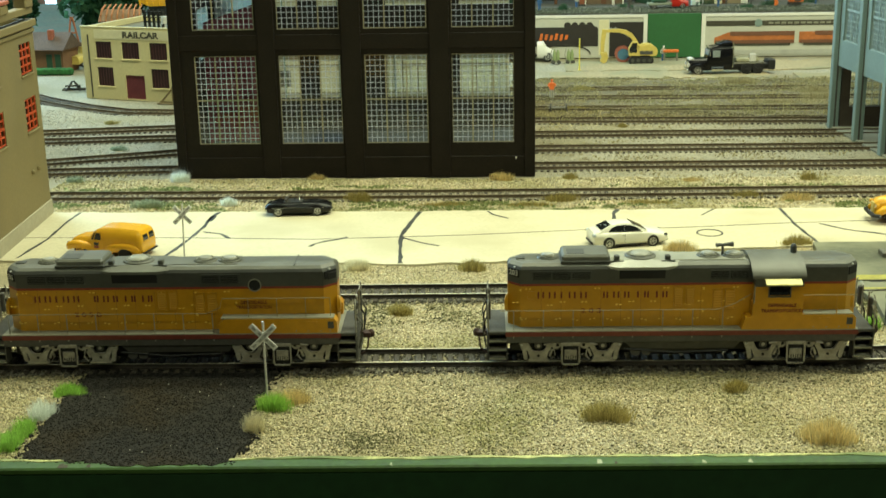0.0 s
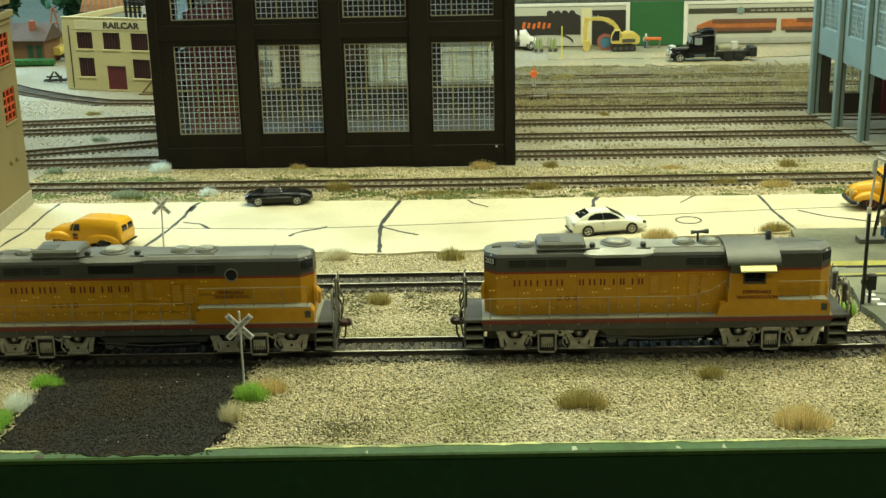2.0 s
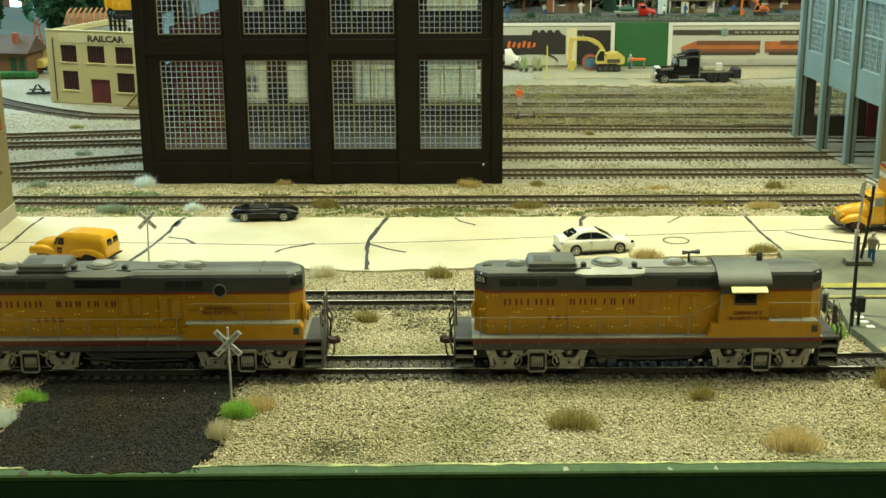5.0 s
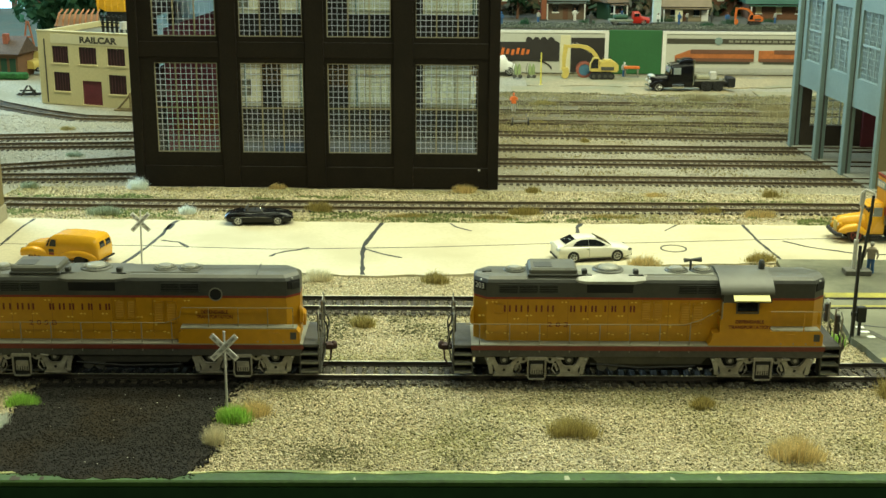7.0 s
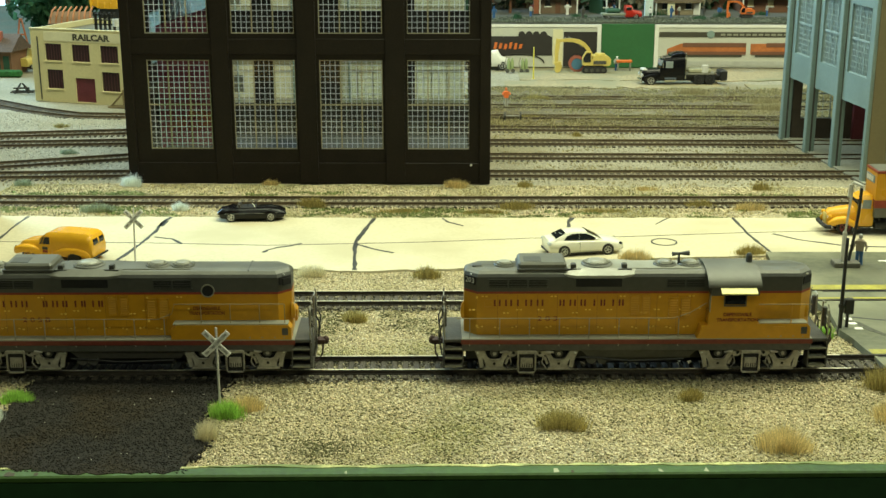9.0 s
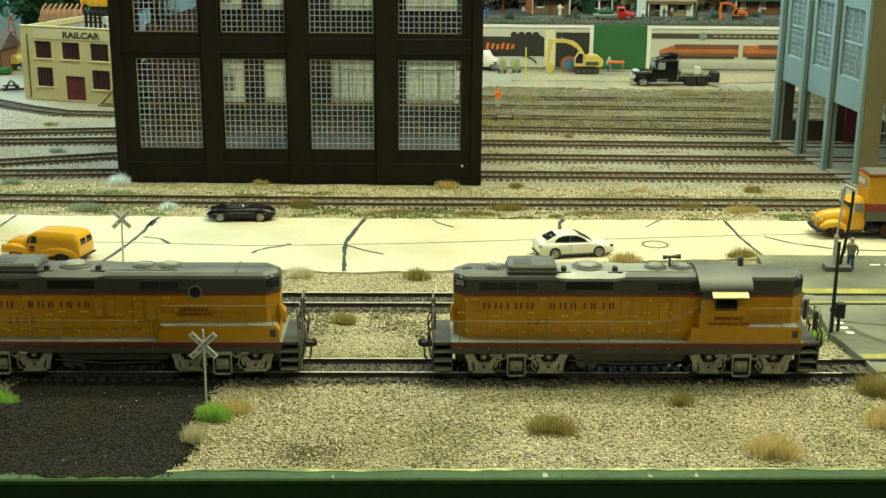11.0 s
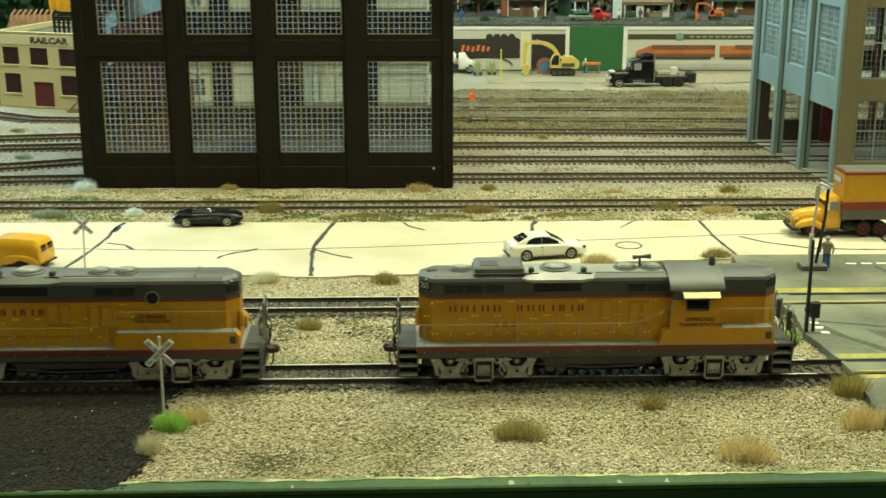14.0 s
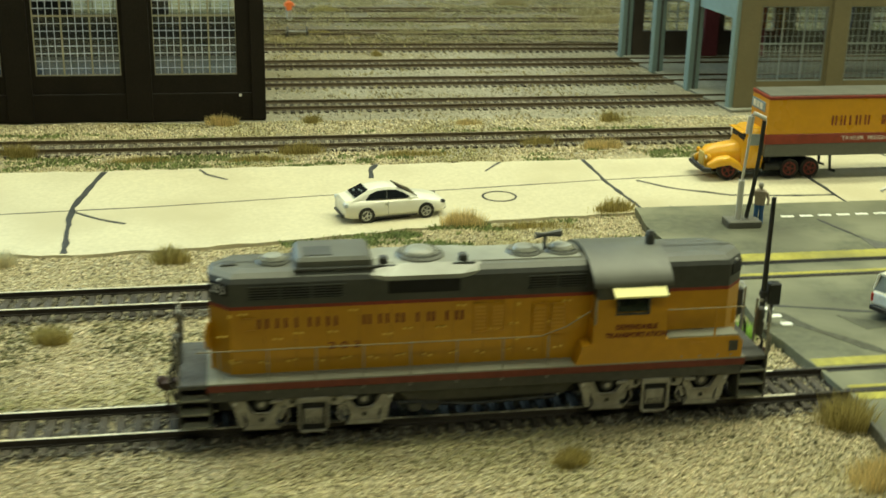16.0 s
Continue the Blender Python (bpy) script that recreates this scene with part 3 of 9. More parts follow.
def pad():
    p = thing("fuel_pad", at(0, 0), "grey-green concrete fuelling pad with oil stains", "pavement", kind="structure")
    part("slab", Shape().prism(uneven(PAD, 0.5, 8), -1.5, 3.6), M_PAD, p)
    c = math.tan(FRONT)
    strips = [("yellow_line", 234, 700, 576.4, 582.5), ("yellow_line", 238, 700, 549.6, 554.4), ("yellow_line", 238, 700, 558.4, 560.4), ("yellow_line", 222, 700, 682.2, 691.0), ("yellow_line", 222, 700, 664.8, 667.4)]
    for n, x0, x1, y0, y1 in strips:
        part(n, Shape().loft([[(x, y0 + c * x, 3.5), (x, y1 + c * x, 3.5), (x, y1 + c * x, 3.75), (x, y0 + c * x, 3.75)] for x in np.linspace(x0, x1, 12)]), M_YELLOWLINE, p)
    for t0 in (T1, T2):
        for q in (-7.6, 7.6):
            # Near-black strip on the slab, painting the shade of a flange groove.
            part("flange_groove", Shape().loft([[(x, t0 + q - 0.8 + c * x, 3.5), (x, t0 + q + 0.8 + c * x, 3.5), (x, t0 + q + 0.8 + c * x, 3.72), (x, t0 + q - 0.8 + c * x, 3.72)] for x in np.linspace(236, 700, 12)]), M_DARK, p)
    for x, y in ((237.0, 637), (237.5, 629.5), (238.5, 621.5)):
        part("white_mark", Shape().box(x - 2.1, x + 2.1, y - 1.5, y + 1.5, 3.5, 3.75), M_WHITELINE, p)
    for i in range(22):
        x = 288 + 9.5 * i
        part("white_dash", Shape().box(x, x + 6.2, 748 + 0.03 * (x - 287), 750.2 + 0.03 * (x - 287), 3.5, 3.75), M_WHITELINE, p)
    for i, pts in enumerate(([(304, 744), (310, 724), (313, 717)], [(334, 700), (360, 698), (400, 700)], [(240, 640), (262, 634), (285, 628)])):
        part("tar_crack", Shape().ribbon(pts, 1.6, 3.5, 60 + i, 0.6, 0.2), M_TAR, p)
    rim = Shape().ribbon([(234.5, 541), (233, 520), (232.6, 496.5)], 2.2, -1, 70, 0.2, 5.0).ribbon([(232.6, 496.3), (277, 497.6), (420, 503)], 2.0, -1, 71, 0.15, 4.9)
    part("tar_patch", Shape().prism(uneven([(234, 636), (243, 618), (258, 596), (268, 588), (262, 600), (249, 615), (242, 632)], 0.8, 72), 3.5, 3.72), mat("worn_concrete", (0.066, 0.067, 0.046), 0.85, 0, 0.3, 300, 40, 0.3, (0.10, 0.10, 0.066)), p)
    part("tar_patch", Shape().prism(uneven([(312.5, 719), (318, 711), (326, 705), (338, 700), (313.5, 698)], 0.5, 74), 3.5, 3.71), M_PADSIDE, p)
    part("tar_patch", Shape().prism(uneven([(236, 503), (256, 500.5), (290, 503.5), (302, 507), (284, 510), (268, 508), (254, 514), (247, 520), (238, 517)], 0.9, 75), 3.5, 3.7), mat("worn_corner", (0.085, 0.08, 0.055), 0.9, 0, 0.3, 400, 60, 0.3), p)
    part("tar_patch", Shape().prism(uneven([(262, 628), (272, 622), (280, 624), (276, 616), (268, 614), (264, 620)], 1.2, 73), 3.5, 3.7), mat("worn_concrete", (0.066, 0.067, 0.046), 0.85, 0, 0.3, 300, 40, 0.3, (0.10, 0.10, 0.066)), p)
    part("dark_rim", rim, M_PADSIDE, p, "dark worn rim of the concrete")


pad()


def asphalt():
    out = uneven(ASPHALT, 1.6, 5, 4.0)
    nx = 3.0
    xs, ys = np.arange(-190, -78, nx), np.arange(444, 556, nx)
    s = Shape()
    s.prism(out, -1.5, 0.9)
    a = solid("asphalt_apron", s, M_ASPHALT, "black crumbly asphalt apron at the crossing", "pavement", kind="structure")
    rng = np.random.default_rng(12)
    x, y = rng.uniform(-190, -78, 21000), rng.uniform(444, 556, 21000)
    k = inside(out, x, y)
    w = rng.uniform(size=(24, 2)) * (95, 90) + (-176, 455)
    w = w[inside(out, w[:, 0], w[:, 1])]
    scatter("pale_crumbs", np.column_stack([w, np.full(len(w), 1.2)]), M_PALESTONE, 0.75, 15, "few pale stone crumbs on the asphalt")
    edge = np.array(out)[rng.integers(0, len(out), 1500)] + rng.normal(0, 2.4, (1500, 2))
    edge = edge[(edge[:, 1] < 551) & (edge[:, 1] > 446.5)]
    scatter("asphalt_spill", np.column_stack([edge, np.full(len(edge), 0.55)]), M_ASPHALT, 1.5, 14, "loose black asphalt crumbs at the apron's rim")
    crumbs = scatter("asphalt_crumbs", np.stack([x[k], y[k], rng.uniform(0.6, 1.1, k.sum())], 1), M_ASPHALT, 1.1, 13, "black asphalt crumbs on the apron")


asphalt()


def board_edge():
    b = thing("layout_edge_board", at(0, 0, 0, math.degrees(math.atan(0.037))), "green painted edge board along the layout front", "board", kind="structure")
    y = 455.0
    part("top_lip", Shape().box(-800, 900, y - 7.8, y, -2.5, 0.6, 0.7), M_GREEN, b, "green painted lip, its lit edge put into a brighter green")
    part("face", Shape().box(-800, 900, y - 7.6, y - 2, -320, -2.5), M_GREENFACE, b, "green fascia, its shade put into a darker green")
    part("glue_bead", Shape().ribbon([(-800 + 20 * i, y + 0.2 + 0.5 * math.sin(i * 1.7)) for i in range(86)], 1.7, 0.15, 90, 0.75, 0.7), M_GLUE, b, "yellowish glue and scatter along the edge")
    rnd = random.Random(41)
    for k in range(12):
        x, w = rnd.uniform(-210, 330), rnd.uniform(0.5, 2.6)
        pale = k % 3
        part("paint_chip", Shape().prism([(x, y - rnd.uniform(6.2, 7.4)), (x + w, y - rnd.uniform(6.0, 7.4)), (x + w * 0.8, y - rnd.uniform(2.6, 5.4)), (x + w * 0.1, y - rnd.uniform(3.0, 5.8))], 0.55, 0.68), mat("chip_dark", (0.05, 0.035, 0.018), 0.7) if pale else mat("chip_pale", (0.36, 0.36, 0.24), 0.7), b)
    for x in (-1200, 100, 1400):
        for yy in (520, 1500):
            solid("table_leg", Shape().box(x - 30, x + 30, yy - 30, yy + 30, -1100, -60, 2), M_WOOD, "plain square wooden leg under the layout", "leg", group="table legs", kind="structure")
    solid("layout_base", Shape().box(-1300, 1500, 475, 1660, -60, -6), M_WOOD, "wooden base board under the scenery", "board", kind="structure")


board_edge()


# ---- tracks ----
TIE = Shape().box(-1.35, 1.35, -14.5, 14.5, 0, 1.5, 0.3).mesh("tie", M_TIE)
GAUGE = 18.4


def rail_ring(x, y, z, nx, ny):
    w = [(-1.0, 0), (1.0, 0), (1.0, 0.35), (0.28, 0.6), (0.28, 1.6), (0.5, 1.75), (0.5, 2.4), (-0.5, 2.4), (-0.5, 1.75), (-0.28, 1.6), (-0.28, 0.6), (-1.0, 0.35)]
    return [(x + nx * a, y + ny * a, z + b) for a, b in w]


def track(points, z, label, near=False, seed=0, pitch=5.4):
    """Rails and ties along points; near tracks have each tie as a piece of its own."""
    t = thing("railway_track", at(0, 0), label, "track", "yard tracks", "structure")
    pts = []
    for (ax, ay), (bx, by) in zip(points, points[1:]):
        n = max(1, int(math.hypot(bx - ax, by - ay) / 25))
        pts += [(ax + (bx - ax) * i / n, ay + (by - ay) * i / n) for i in range(n)]
    pts.append(points[-1])
    nor = []
    for i in range(len(pts)):
        q, o = pts[min(i + 1, len(pts) - 1)], pts[max(i - 1, 0)]
        d = Vector((q[0] - o[0], q[1] - o[1])).normalized()
        nor.append((-d.y, d.x))
    for s in (-1, 1):
        rings = [rail_ring(x + s * GAUGE / 2 * n[0], y + s * GAUGE / 2 * n[1], z - 2.4, *n) for (x, y), n in zip(pts, nor)]
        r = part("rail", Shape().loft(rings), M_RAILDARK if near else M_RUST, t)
        top = [[(a[6][0], a[6][1], z - 0.12), (a[7][0], a[7][1], z - 0.12), (a[7][0], a[7][1], z + 0.06), (a[6][0], a[6][1], z + 0.06)] for a in rings]
        if near:
            k = next(i for i, q in enumerate(pts) if q[0] > 236)
            part("railhead", Shape().loft(top[:k]), M_RAILBRIGHT, r, "worn bright running surface")
            # Over the pad the head's dark reflection is painted as a dark colour.
            part("railhead", Shape().loft(top[k - 1:]), M_RAILDARK, r, "railhead in the concrete, its dark reflection put into the colour")
        else:
            part("railhead", Shape().loft(top), M_RAIL, r, "worn running surface")
    total = [0.0]
    for a, b in zip(pts, pts[1:]):
        total.append(total[-1] + math.hypot(b[0] - a[0], b[1] - a[1]))
    joined, rnd = Shape(), random.Random(seed)
    k, i = pitch, 0
    while k < total[-1]:
        while total[i + 1] < k:
            i += 1
        u = (k - total[i]) / (total[i + 1] - total[i])
        x, y = pts[i][0] + u * (pts[i + 1][0] - pts[i][0]), pts[i][1] + u * (pts[i + 1][1] - pts[i][1])
        a = math.atan2(pts[i + 1][1] - pts[i][1], pts[i + 1][0] - pts[i][0])
        if near:
            part("tie", TIE, None, t, m=at(x, y, z - 3.9, math.degrees(a) + rnd.uniform(-1.5, 1.5)))
        else:
            c, s = math.cos(a), math.sin(a)
            L, W = 14.5 + rnd.uniform(-0.5, 0.5), 1.35
            q = [(x + c * p - s * r, y + s * p + c * r) for p, r in ((-W, -L), (W, -L), (W, L), (-W, L))]
            joined.prism(q, z - 3.9, z - 2.4)
        k += pitch
    if not near:
        ob = part("ties", joined, M_TIES, t)
        ob["kind"] = "stuff"
    return t


def front_line(y0, x):
    return y0 + math.tan(FRONT) * x


track([(-520, front_line(T1, -520)), (700, front_line(T1, 700))], 4.0, "front track with worn bright rails on dark ties", True, 1)
track([(-520, front_line(T2, -520)), (700, front_line(T2, 700))], 4.0, "second track with rusty rails on dark ties", True, 2)
track([(-700, 905), (-240, 905), (-40, 907), (300, 916), (800, 930)], 3.2, "weathered siding behind the concrete road", False, 3)
track([(-800, 955), (-360, 991), (-254, 1000), (50, 1006), (330, 1010), (800, 1020)], 2.6, "weathered siding leading through the engine house", False, 4)
track([(-800, 900), (-480, 990), (-374, 1030), (-270, 1068), (-254, 1072), (50, 1076), (330, 1078), (800, 1084)], 2.6, "weathered siding leading through the engine house", False, 5)
track([(-254, 1138), (50, 1140), (345, 1142), (800, 1150)], 2.6, "weathered siding in the middle of the yard", False, 6)
track([(20, 1210), (60, 1210), (345, 1203), (800, 1200)], 2.6, "brown siding at the back of the yard", False, 7)
track([(20, 1276), (100, 1276), (345, 1268), (800, 1260)], 2.4, "overgrown siding at the back of the yard", False, 8)
track([(20, 1341), (345, 1335), (800, 1330)], 2.4, "overgrown siding at the back of the yard", False, 9)
track([(20, 1398), (345, 1396), (800, 1390)], 2.4, "overgrown siding at the back of the yard", False, 10)
track([(-800, 1090), (-411, 1121), (-293, 1134), (-254, 1138)], 2.6, "siding at the left of the yard", False, 13)
track([(-800, 1130), (-427, 1164), (-306, 1184), (-230, 1196)], 2.6, "siding at the left of the yard", False, 14)
track([(-640, 1500), (-560, 1420), (-500, 1358), (-434, 1306), (-383, 1277), (-329, 1272), (-240, 1284)], 2.6, "grey curved track passing the cream building", False, 15)


def gravel():
    rng = np.random.default_rng(31)
    n = 300000
    x, y = rng.uniform(-260, 330, n), rng.uniform(448, 772, n)
    keep = y > 455 + 0.037 * x + 0.5
    keep &= ~inside(PAD, x, y) & ~inside(ASPHALT, x, y) & ~inside(ROAD, x, y)
    for c in (T1, T2):
        keep &= np.abs(y - c - math.tan(FRONT) * x) > 13.0
    x, y = x[keep], y[keep]
    z = ground_z(x, y) + rng.uniform(-0.25, 0.5, len(x))
    scatter("gravel", np.stack([x, y, z], 1), M_STONE, 1.3, 32, "beige and brown cork gravel in front of the tracks", 0.62)
    x, y = rng.uniform(-330, 420, 44000), rng.uniform(-17, 17, 44000)
    c = np.where(rng.uniform(size=44000) < 0.55, T1, T2)
    y = y + c + math.tan(FRONT) * x
    keep = ~inside(PAD, x, y) & ~((x > -182) & (x < -84) & (y < T1 + math.tan(FRONT) * x - 8.5))
    x, y = x[keep], y[keep]
    low = (np.abs(x - 122) < 28) & (y < T1 + 30)
    scatter("ballast", np.stack([x, y, rng.uniform(-0.2, 1.45, len(x)) - 1.2 * low], 1), M_BALLAST, 1.35, 33, "grey-brown ballast between the rails")
    x, y = rng.uniform(-540, 420, 62000), rng.uniform(965, 1300, 62000)
    keep = ~((x > -250) & (x < 50) & (y > 968) & (y < 1128)) & ~inside(ROAD, x, y)
    x, y = x[keep], y[keep]
    scatter("yard_gravel", np.stack([x, y, rng.uniform(-0.7, 0.2, len(x))], 1), M_YARDSTONE, 1.25, 34, "pale gravel between the sidings", 0.4)

    n = 60000
    x, y = rng.uniform(-340, 440, n), rng.uniform(852, 968, n)
    keep = ~inside(ROAD, x, y) & (np.abs(y - np.interp(x, [-700, -240, -40, 300, 800], [905, 905, 907, 916, 930])) > 12.5)
    x, y = x[keep], y[keep]
    scatter("roadside_gravel", np.stack([x, y, 0.5 * soft_noise(x, y, 31, 5) - 0.5 + rng.uniform(0.0, 0.5, len(x))], 1), M_STONE, 1.5, 38, "grey and beige gravel behind the road", 0.65)

    x, y = rng.uniform(-340, 440, 17000), rng.uniform(-15, 15, 17000)
    y = y + np.interp(x, [-700, -240, -40, 300, 800], [905, 905, 907, 916, 930])
    scatter("siding_ballast", np.stack([x, y, rng.uniform(-0.2, 0.85, len(x))], 1), M_YARDSTONE, 1.25, 39, "dusty ballast between the siding's ties")

    soil = chips("soil_crumb", [(0.0, (0.09, 0.075, 0.038)), (0.5, (0.17, 0.145, 0.075)), (0.85, (0.26, 0.23, 0.13)), (1.0, (0.36, 0.32, 0.20))], (0.8, 0.9, 0.65))
    x, y = rng.uniform(30, 620, 60000), rng.uniform(1225, 1480, 60000)
    thick = 0.7 * soft_noise(x * 0.4, y * 1.2, 34, 91) + 0.3 * soft_noise(x, y * 2.0, 13, 92)
    keep = (thick > rng.uniform(0.1, 0.22, 60000)) & ~((x > 318) & (y < 1180))
    x, y = x[keep], y[keep]
    scatter("yard_soil", np.stack([x, y, rng.uniform(0.2, 2.2, len(x))], 1), soil, 2.0, 35, "olive-brown soil drifted over the rear sidings", 0.6)
    dark = chips("dark_soil", [(0.0, (0.06, 0.058, 0.025)), (0.6, (0.14, 0.135, 0.06)), (1.0, (0.25, 0.235, 0.12))], (0.8, 0.95, 0.6))
    x, y = rng.uniform(-330, 236, 60000), rng.uniform(-1, 1, 60000)
    y = 0.5 * (T1 + T2) + math.tan(FRONT) * x + y * (0.5 * abs(T2 - T1) - 11)
    thick = 0.6 * soft_noise(x, y, 30, 93) + 0.4 * soft_noise(x, y, 9, 94)
    keep = (thick > rng.uniform(-0.1, 1.1, 60000)) & ~inside(PAD, x, y)
    x, y = x[keep], y[keep]
    scatter("track_soil", np.stack([x, y, ground_z(x, y) + rng.uniform(0.1, 0.9, len(x))], 1), dark, 1.5, 36, "greenish brown soil between the front tracks", 0.6)
    x, y = rng.uniform(-84, 232, 9000), rng.uniform(458, 552, 9000)
    keep = (soft_noise(x, y, 22, 95) > rng.uniform(-0.7, 0.7, 9000)) & (y > 459 + 0.037 * x) & ~inside(ASPHALT, x, y) & ~inside(PAD, x, y)
    x, y = x[keep], y[keep]
    mx, my = rng.normal(-34, 11, 1000), rng.normal(474, 6, 1000)
    keep = (my > 458 + 0.037 * mx) & ~inside(ASPHALT, mx, my)
    x, y = np.concatenate([x, mx[keep]]), np.concatenate([y, my[keep]])
    scatter("moss_specks", np.stack([x, y, ground_z(x, y) + rng.uniform(0.2, 0.6, len(x))], 1), dark, 1.0, 37, "dark mossy specks among the front gravel", 0.6)


gravel()


def dry_grass(name, boxes, n, height, width, material, seed, label):
    """Short dead grass growing in patches, one blade each, as one mesh."""
    rng = np.random.default_rng(seed)
    area = np.array([(b[1] - b[0]) * (b[3] - b[2]) for b in boxes], float)
    pick = rng.choice(len(boxes), n * 3, p=area / area.sum())
    bx = np.array(boxes, float)[pick]
    x = bx[:, 0] + (bx[:, 1] - bx[:, 0]) * rng.uniform(size=n * 3)
    y = bx[:, 2] + (bx[:, 3] - bx[:, 2]) * rng.uniform(size=n * 3)
    thick = 0.55 * soft_noise(x, y * 2.2, 34, seed) + 0.45 * soft_noise(x, y * 2.2, 11, seed + 1)
    keep = (thick > rng.uniform(0.05, 0.3, n * 3)) & ~((x > -252) & (x < 52) & (y > 964) & (y < 1132)) & ~((x > 318) & (y > 975) & (y < 1180)) & ~inside(ROAD, x, y) & ~inside(PAD, x, y)
    x, y = x[keep][:n], y[keep][:n]
    n = len(x)
    a = rng.uniform(0, np.pi, n)
    h = height * rng.uniform(0.4, 1.2, n)
    w = width * rng.uniform(0.6, 1.4, n)
    dx, dy = np.cos(a) * w, np.sin(a) * w * 0.5
    tx, ty = x + rng.normal(0, 0.5, n) * h, y + rng.normal(0, 0.5, n) * h
    z = np.full(n, -0.2)
    v = np.stack([np.stack([x - dx, y - dy, z], 1), np.stack([x + dx, y + dy, z], 1), np.stack([tx + dx * 0.5, ty + dy * 0.5, h * 0.8], 1), np.stack([tx, ty, h], 1)], 1) * MM
    me = bpy.data.meshes.new(name)
    idx = np.arange(n)[:, None] * 4
    me.from_pydata(v.reshape(-1, 3).tolist(), [], np.concatenate([idx, idx + 1, idx + 2, idx + 3], 1).tolist())
    me.materials.append(material)
    return tagged(new(name, me), label, "grass", kind="stuff")


dry_grass("dry_grass", [(40, 520, 1218, 1262), (20, 560, 1284, 1334), (20, 560, 1350, 1388), (20, 620, 1402, 1470)], 16000, 2.8, 0.8, M_DEAD, 61, "straw-coloured dead grass between the rear sidings")
dry_grass("green_scatter", [(-330, 430, 862, 890), (-330, 430, 922, 940)], 11000, 1.6, 0.7, M_MOSS, 81, "crumbly green scatter along the road")
dry_grass("verge_scatter", [(50, 226, 705, 770)], 9000, 1.8, 0.6, M_MOSS, 83, "green and brown scatter on the verge by the road")
dry_grass("weeds", [(-420, 420, 866, 893), (-420, 420, 921, 992), (50, 420, 1015, 1066), (50, 420, 1086, 1132), (40, 520, 1150, 1200)], 4500, 1.7, 0.7, M_DEAD, 71, "low olive weeds among the sidings")
dry_grass("rear_weeds", [(40, 520, 1215, 1290), (20, 620, 1300, 1480)], 13000, 2.8, 0.8, M_WEED, 73, "olive weeds growing over the rear sidings")


# ---- locomotives ----
def hood_rings(z_list, xl, xr, hw, cut=6.0):
    """Rings of the hood in plan, with its corners cut at both ends."""
    rings = []
    for z, inset in z_list:
        w = hw - inset
        e = inset * 0.6
        rings.append([(xl + e, -w + cut, z), (xl + cut + e, -w, z), (xr - cut - e, -w, z), (xr - e, -w + cut, z), (xr - e, w - cut, z), (xr - cut - e, w, z), (xl + cut + e, w, z), (xl + e, w - cut, z)])
    return rings


LATCH = Shape().box(-0.55, 0.55, -0.5, 0, -0.36, 0.36, 0.15).mesh("latch", M_LATCH)
STANCHION = Shape().tube([(0, 0, 0), (0, 0, 14.2)], 0.24, 6).mesh("stanchion", M_STEEL)
TREAD = Shape().box(-4.2, 4.2, -3.4, 3.4, -0.35, 0.35, 0.1).mesh("step_tread", M_WALKWAY)


LIFT = Shape().box(-0.5, 0.5, -0.5, 0.1, -0.55, 0.55, 0.1).mesh("hinge", M_LATCH)


def fan(parent, x, r, z):
    """A domed roof fan: a low collar, a dark well under wire rings, and a pale cap."""
    f = part("roof_fan", Shape().loft([[(x + q * math.cos(a), q * math.sin(a), z + h) for a in [2 * math.pi * k / 28 for k in range(28)]] for q, h in ((r, -0.2), (r, 0.5), (r * 0.93, 1.0), (r * 0.86, 1.0))]), M_ROOF, parent, smooth=True)
    part("fan_well", Shape().disc(x, 0, z + 0.9, r * 0.85, 0.2, 28), M_UPGREY, f)
    for q in (0.79, 0.68):
        part("wire_ring", Shape().disc(x, 0, z + 1.35, r * q, 0.22, 28, "z", r * (q - 0.05)), M_WALKWAY, f)
    for k in range(10):
        a = 2 * math.pi * k / 10
        part("fan_bar", Shape().tube([(x + r * 0.5 * math.cos(a), r * 0.5 * math.sin(a), z + 1.5), (x + r * 0.88 * math.cos(a), r * 0.88 * math.sin(a), z + 1.15)], 0.16, 5), M_WALKWAY, f)
    part("fan_cap", Shape().loft([[(x + q * math.cos(a), q * math.sin(a), z + h) for a in [2 * math.pi * k / 24 for k in range(24)]] for q, h in ((r * 0.60, 0.9), (r * 0.60, 1.6), (r * 0.52, 2.2), (r * 0.32, 2.5), (r * 0.1, 2.6))]), M_ROOFSHEEN, f, smooth=True)


